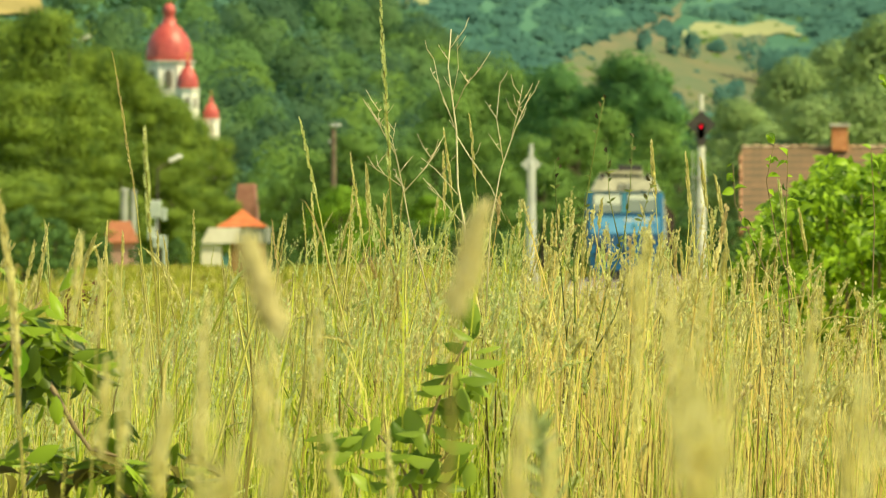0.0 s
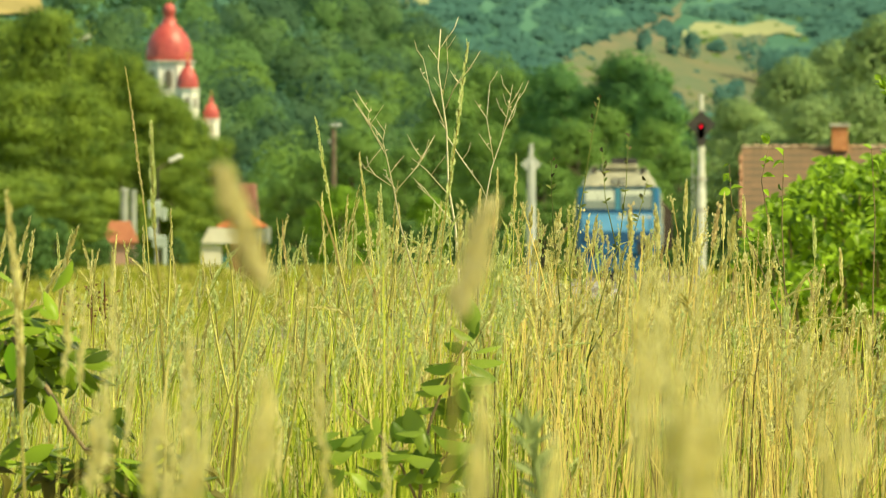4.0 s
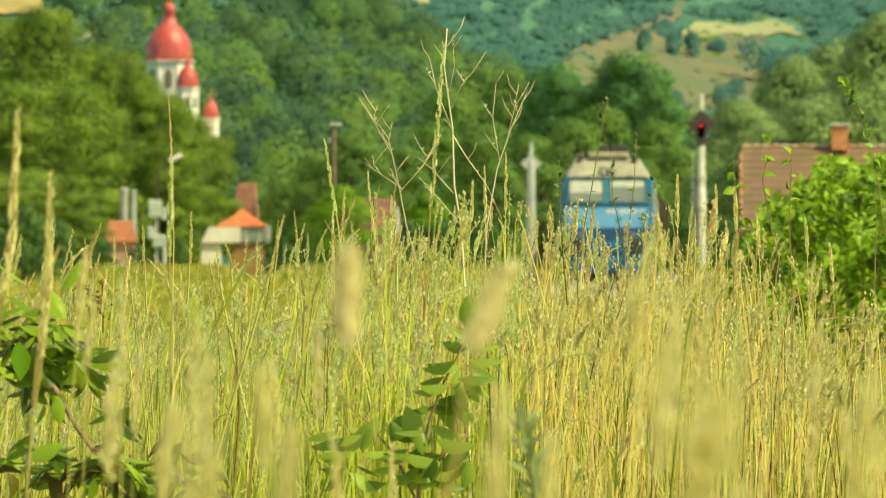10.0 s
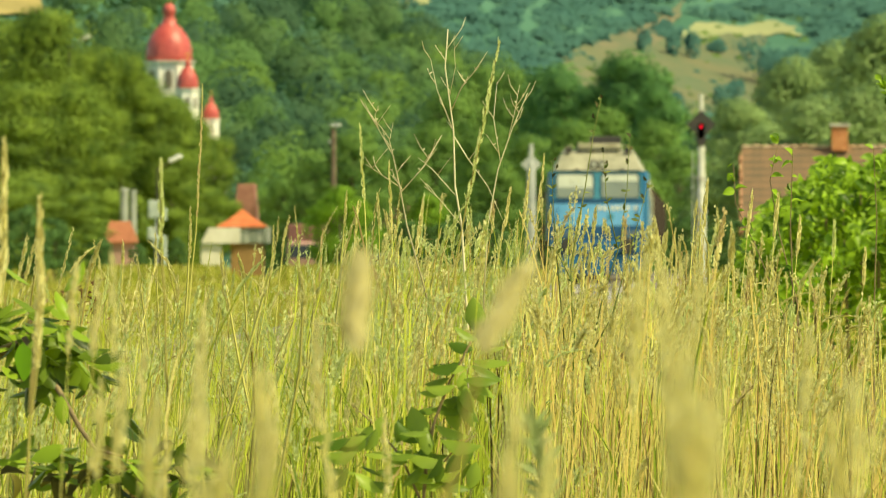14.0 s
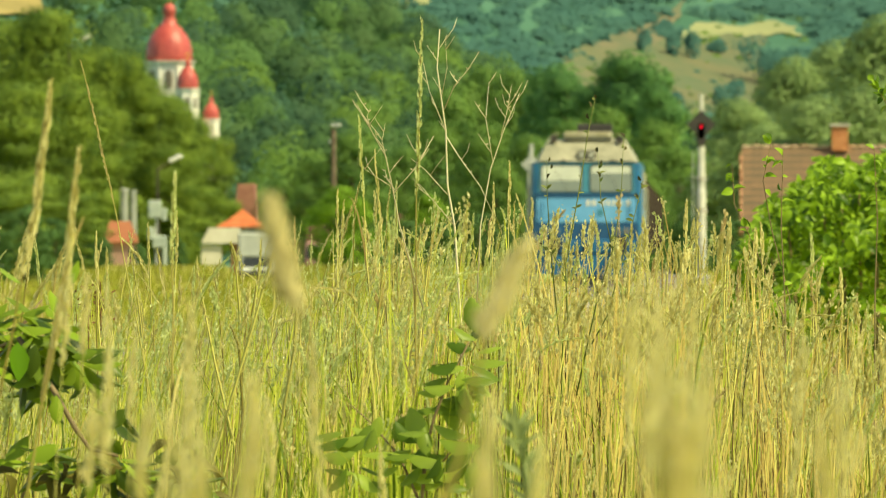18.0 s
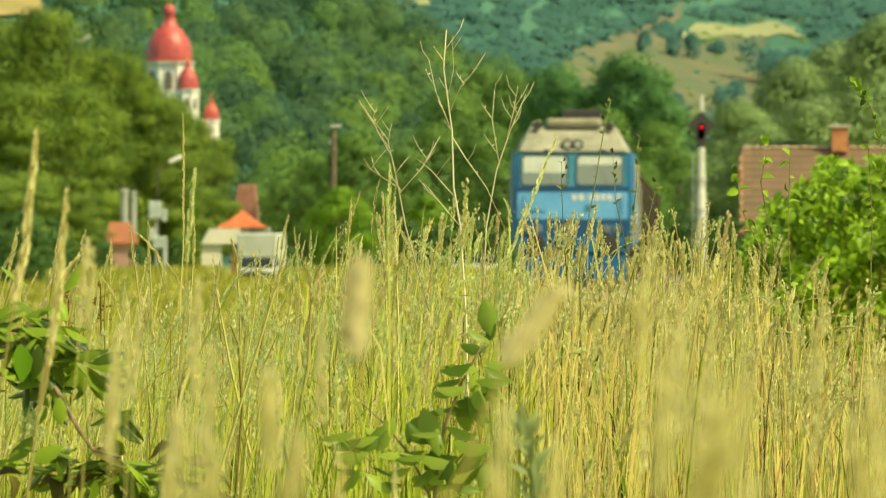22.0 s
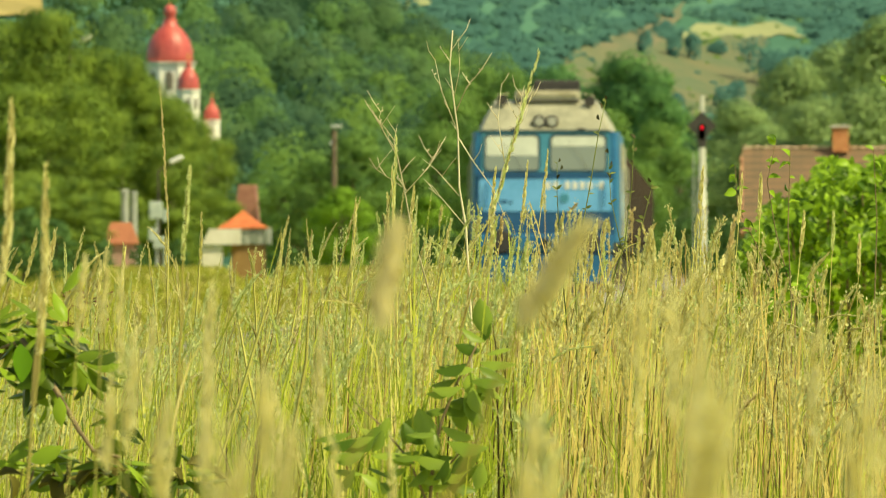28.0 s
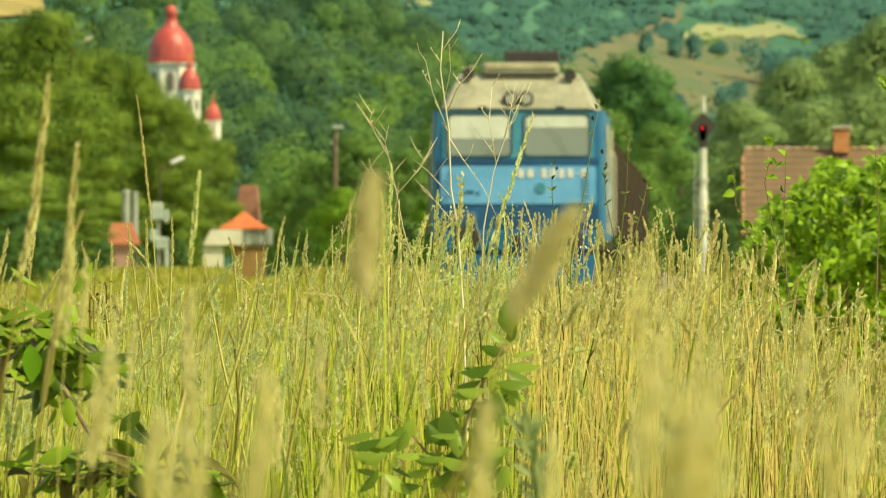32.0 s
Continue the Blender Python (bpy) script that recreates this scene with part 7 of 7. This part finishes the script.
def build_bush():
    rnd = random.Random(66)
    d = 40.0
    foot = at(1560, 458, d)
    foot.z = 0
    ob = thing("bramble_bush", None, [], "dense bright green leafy bush behind the grass", "bush", Matrix.Translation(foot))
    for i in range(16):
        sx = 1330 + i * 32
        top = fan(sx, BUSH) + 20
        g = Geo()
        x0 = at(1560 + (sx - 1560) * 0.5, 458, d).x - foot.x
        tip = at(sx, top, d + rnd.uniform(-0.5, 0.5)) - foot
        g.tube([(x0, rnd.uniform(-0.3, 0.3), 0), (x0 * 0.4 + tip.x * 0.6, tip.y, tip.z * 0.6), tuple(tip)], [0.010, 0.007, 0.002], 5)
        part("branch", g, TWIG, ob)
    meshes = [leaf_mesh(0.029, 0.020, c, BUSH_LEAF, fold=0.2) for c in (0.1, 0.35, 0.6)]
    rest = Geo()
    data = [([v.co.copy() for v in m.vertices], [tuple(q.vertices) for q in m.polygons]) for m in meshes]

    def put(p, r, single):
        m = leaf_pose(p, (math.cos(r), rnd.uniform(-0.8, 0.1), math.sin(r) - 0.15), (rnd.gauss(0, 0.6), -0.45 + rnd.gauss(0, 0.5), 0.8), rnd.uniform(0.5, 1.25))
        k = rnd.randrange(3)
        if single:
            part("leaf", meshes[k], BUSH_LEAF, ob, place=m)
        else:
            rest.add([tuple(m @ v) for v in data[k][0]], data[k][1])
    for i in range(12500):
        sx = rnd.uniform(1290, 1900)
        top = fan(sx, BUSH) + 14 * math.sin(sx / 17.0) + 9 * math.sin(sx / 7.3)
        sy = top + abs(rnd.gauss(0, 1)) * 130
        clump = 0.35 * math.sin(sx / 31 + sy / 23) + 0.25 * math.sin(sx / 13 - sy / 17)
        put(at(sx, sy, d + rnd.uniform(-0.5, 0.9) + 1.6 * clump) - foot, rnd.uniform(0, 6.283), i < 300 and sx < 1568)
    tagged(part("foliage", rest, BUSH_LEAF, ob, smooth=True, recalc=False), kind="stuff")
    plants.append((ob, foot, 0.3, 12.0))
    # loose shoots that stand before the bush, nearer by
    nm = [leaf_mesh(0.014, 0.010, c, BUSH_LEAF, fold=0.3) for c in (0.2, 0.5)]
    d = 19.0
    for path, n in (([(1400, 2600), (1388, 560), (1335, 430), (1302, 362), (1298, 290)], 14), ([(1410, 2600), (1402, 540), (1368, 410), (1352, 320), (1368, 246)], 10), ([(1395, 2600), (1398, 540), (1392, 400), (1396, 268)], 9), ([(1540, 2700), (1546, 520), (1550, 390), (1544, 262)], 8), ([(1660, 2700), (1640, 520), (1615, 300), (1590, 190), (1562, 140)], 22)):
        foot = at(path[0][0], 458, d)
        foot.z = 0
        ob = thing("leafy_shoot", None, [], "thin woody shoot with small yellow-green leaves before a bush", "shrub", Matrix.Translation(foot), group="shoots before the bush")
        g = Geo()
        g.tube([Vector((0, 0, 0))] + [at(sx, sy, d) - foot for sx, sy in path[1:]], [0.0012, 0.0009, 0.0007, 0.0006, 0.0004][:len(path)], 5)
        part("branch", g, TWIG, ob)
        for _ in range(n):
            k = max(rnd.randrange(1, len(path) - 1), rnd.randrange(1, len(path) - 1))
            v = rnd.random()
            a, b = path[k], path[k + 1]
            r = rnd.uniform(-0.9, 4.0)
            part("leaf", nm[rnd.randrange(2)], BUSH_LEAF, ob, place=leaf_pose(at(a[0] + (b[0] - a[0]) * v, a[1] + (b[1] - a[1]) * v, d) - foot, (math.cos(r), rnd.uniform(-0.5, 0.3), math.sin(r)), (rnd.gauss(0.3, 0.6), -0.7 + rnd.gauss(0, 0.4), 0.7), rnd.uniform(0.4, 1.15)))
        if path[0][0] > 1600:
            leaning.append((ob, foot, 0.2, 3.0, [(0, 0), (9, -10), (10, -55), (11, 0), (20, -20), (21, -62), (22, -40), (23, 0), (32, 0)]))
        else:
            plants.append((ob, foot, 0.45, 12.0 + path[0][0]))


build_heroes()
build_saplings()
build_forbs()
build_bush()


# ---- what moves ----
def gust(t):
    """The wind, common to all plants."""
    return 0.5 * math.sin(t * 0.9 + 0.5) + 0.35 * math.sin(t * 0.43 + 2.0) + 0.2 * math.sin(t * 2.1)


def sway(ob, foot, strength, phase, shifts=()):
    rows = []
    for i in range(65):
        t = i * 0.5
        side = strength * (0.75 * gust(t - 0.02 * phase) + 0.35 * math.sin(t * 2.7 + phase) + 0.2 * math.sin(t * 4.3 + phase * 1.7))
        fore = strength * (0.5 * math.sin(t * 1.9 + phase * 1.3) + 0.3 * gust(t + 1))
        if shifts:
            side += math.degrees(fan(t, shifts) / F * foot[1] / 1.15)
        rows.append((t, Matrix.Translation(foot) @ pose(0, 0, 0, fore, side, 0)))
    walk(ob, rows)


def along(ob, rows, heading):
    """A vehicle on the road: (seconds, sight x, metres out, degrees of turn)."""
    out = []
    for t, sx, d, a in rows:
        p = at(sx, 458, d)
        out.append((t, pose(p.x, d, 0.034, 0, 0, a + heading)))
    walk(ob, out)


def motions():
    # the train comes on steadily at about 38 km/h
    run = [(0, 611), (3, 580), (6, 549.5), (9, 518), (13, 476.5), (16, 445), (19, 412), (23, 370), (28, 317), (32, 271)]
    walk(loco, [(t, pose(TRACK_X, d, RAIL_Z)) for t, d in run])
    for i, w in enumerate(wagons):
        walk(w, [(t, pose(TRACK_X, d + LOCO_L + 0.6 + i * (WAGON_L + 0.7), RAIL_Z)) for t, d in run])
    for wheel, x, y, r in loco_wheels:
        rows = []
        for i in range(513):
            t = i / 16
            way = 611 - fan(t, run)
            rows.append((t, pose(x, y, r, math.degrees(way / r), 0, 0)))
        walk(wheel, rows)
    # the lorry crosses from the left, the cars follow it, the van comes up, waits and turns away to the left
    along(truck, [(0, -1130, 812, 1), (5.5, -80, 814, 2), (6.2, 95, 815, 2), (6.6, 196, 815.5, 4), (7.0, 293, 816, 8), (7.4, 373, 817, 14), (7.8, 456, 818.5, 36), (8.0, 482, 819.5, 50), (8.2, 500, 821, 62), (8.6, 524, 825, 76), (9.0, 556, 829, 84),
                  (9.4, 604, 834, 76), (9.8, 640, 841, 80), (10.2, 656, 849, 86), (10.6, 660, 858, 89), (11, 664, 868, 89), (11.4, 668, 878, 89), (11.8, 670, 889, 90), (12.2, 671, 901, 89), (12.6, 674, 914, 88), (13.2, 685, 935, 88), (14, 712, 963, 88), (15, 732, 997, 89), (18, 735, 1100, 90), (32, 740, 1130, 90)], 0)
    along(trailer, [(0, -1290, 812, 1), (5.5, -238, 814, 1), (6.2, -62, 815, 2), (6.6, 40, 815, 2), (7.0, 140, 815, 3), (7.4, 230, 816, 4), (7.8, 334, 816.5, 6), (8.0, 370, 817, 9), (8.2, 410, 817.5, 14), (8.6, 480, 819.5, 56), (9.0, 533, 823.5, 82),
                    (9.4, 570, 828.5, 80), (9.8, 618, 835, 79), (10.2, 646, 843, 84), (10.6, 656, 852, 88), (11, 661, 862, 89), (11.4, 664, 872, 89), (11.8, 668, 883, 90), (12.2, 670, 895, 89), (12.6, 673, 908, 88), (13.2, 682, 929, 88), (14, 708, 957, 88), (15, 729, 991, 89), (18, 735, 1094, 90), (32, 740, 1124, 90)], 0)
    along(pink_one, [(0, 655, 975, 4), (11, 655, 975, 4), (12.6, 585, 905, 5), (13.0, 566, 892, 3), (13.8, 547, 870, -2), (14.5, 543, 846, -12), (15.1, 480, 830, -40), (15.6, 370, 820, -65), (16.1, 220, 815, -82), (16.5, 80, 814, -88), (18, -420, 813, -89), (32, -3800, 812, -89)], 0)
    along(pink_two, [(0, 655, 995, 4), (15.5, 655, 995, 4), (17.5, 594, 892, 0), (18.4, 562, 878, -8), (19.0, 546, 872, -14), (19.4, 522, 868, -30), (19.8, 486, 874, -48), (20.2, 442, 890, -52), (20.6, 400, 908, -55), (21.0, 355, 925, -60), (21.6, 280, 940, -75), (23, 60, 950, -88), (32, -1700, 955, -89)], 0)
    along(car, [(0, -2600, 812, 1), (9.5, 60, 815, 1), (10.6, 310, 815, 5), (11.4, 470, 818, 18), (11.8, 523, 821, 28), (13, 612, 828, 32), (13.6, 632, 830, 32), (14.6, 720, 836, 45), (17, 880, 870, 75), (20, 950, 950, 86), (32, 1005, 1050, 87)], 0)
    along(car_two, [(0, -5200, 812, 1), (18.5, 100, 815, 1), (19.4, 380, 815, 6), (20, 552, 823, 28), (20.6, 650, 832, 36), (22, 850, 852, 66), (26, 960, 965, 86), (32, 990, 1020, 87)], 0)
    along(van, [(0, 640, 1008, 4), (12, 640, 1008, 4), (14.5, 560, 900, 4), (16.5, 460, 834, 3), (18, 456, 829, 2), (19, 455, 826, 2), (20, 456, 822, 0), (21, 462, 818, -2), (22, 468, 815, -8), (23, 458, 813, -22), (23.5, 440, 812.5, -38),
                (24, 405, 812, -52), (24.5, 356, 812, -58), (25, 314, 812, -60), (25.5, 242, 812, -62), (27.5, -150, 812, -80), (32, -1200, 812, -88)], 0)
    for ob, rows in heroes:
        if rows[-1][0] < 32:
            rows = rows + [(32, rows[-1][1])]
        walk(ob, rows)
    for ob, foot, strength, phase in patches:
        sway(ob, foot, strength * 0.9, phase)
    for ob, foot, strength, phase, shifts in leaning:
        sway(ob, foot, strength, phase, shifts)
    for ob, foot, strength, phase in plants:
        sway(ob, foot, strength * 0.8, phase)


motions()
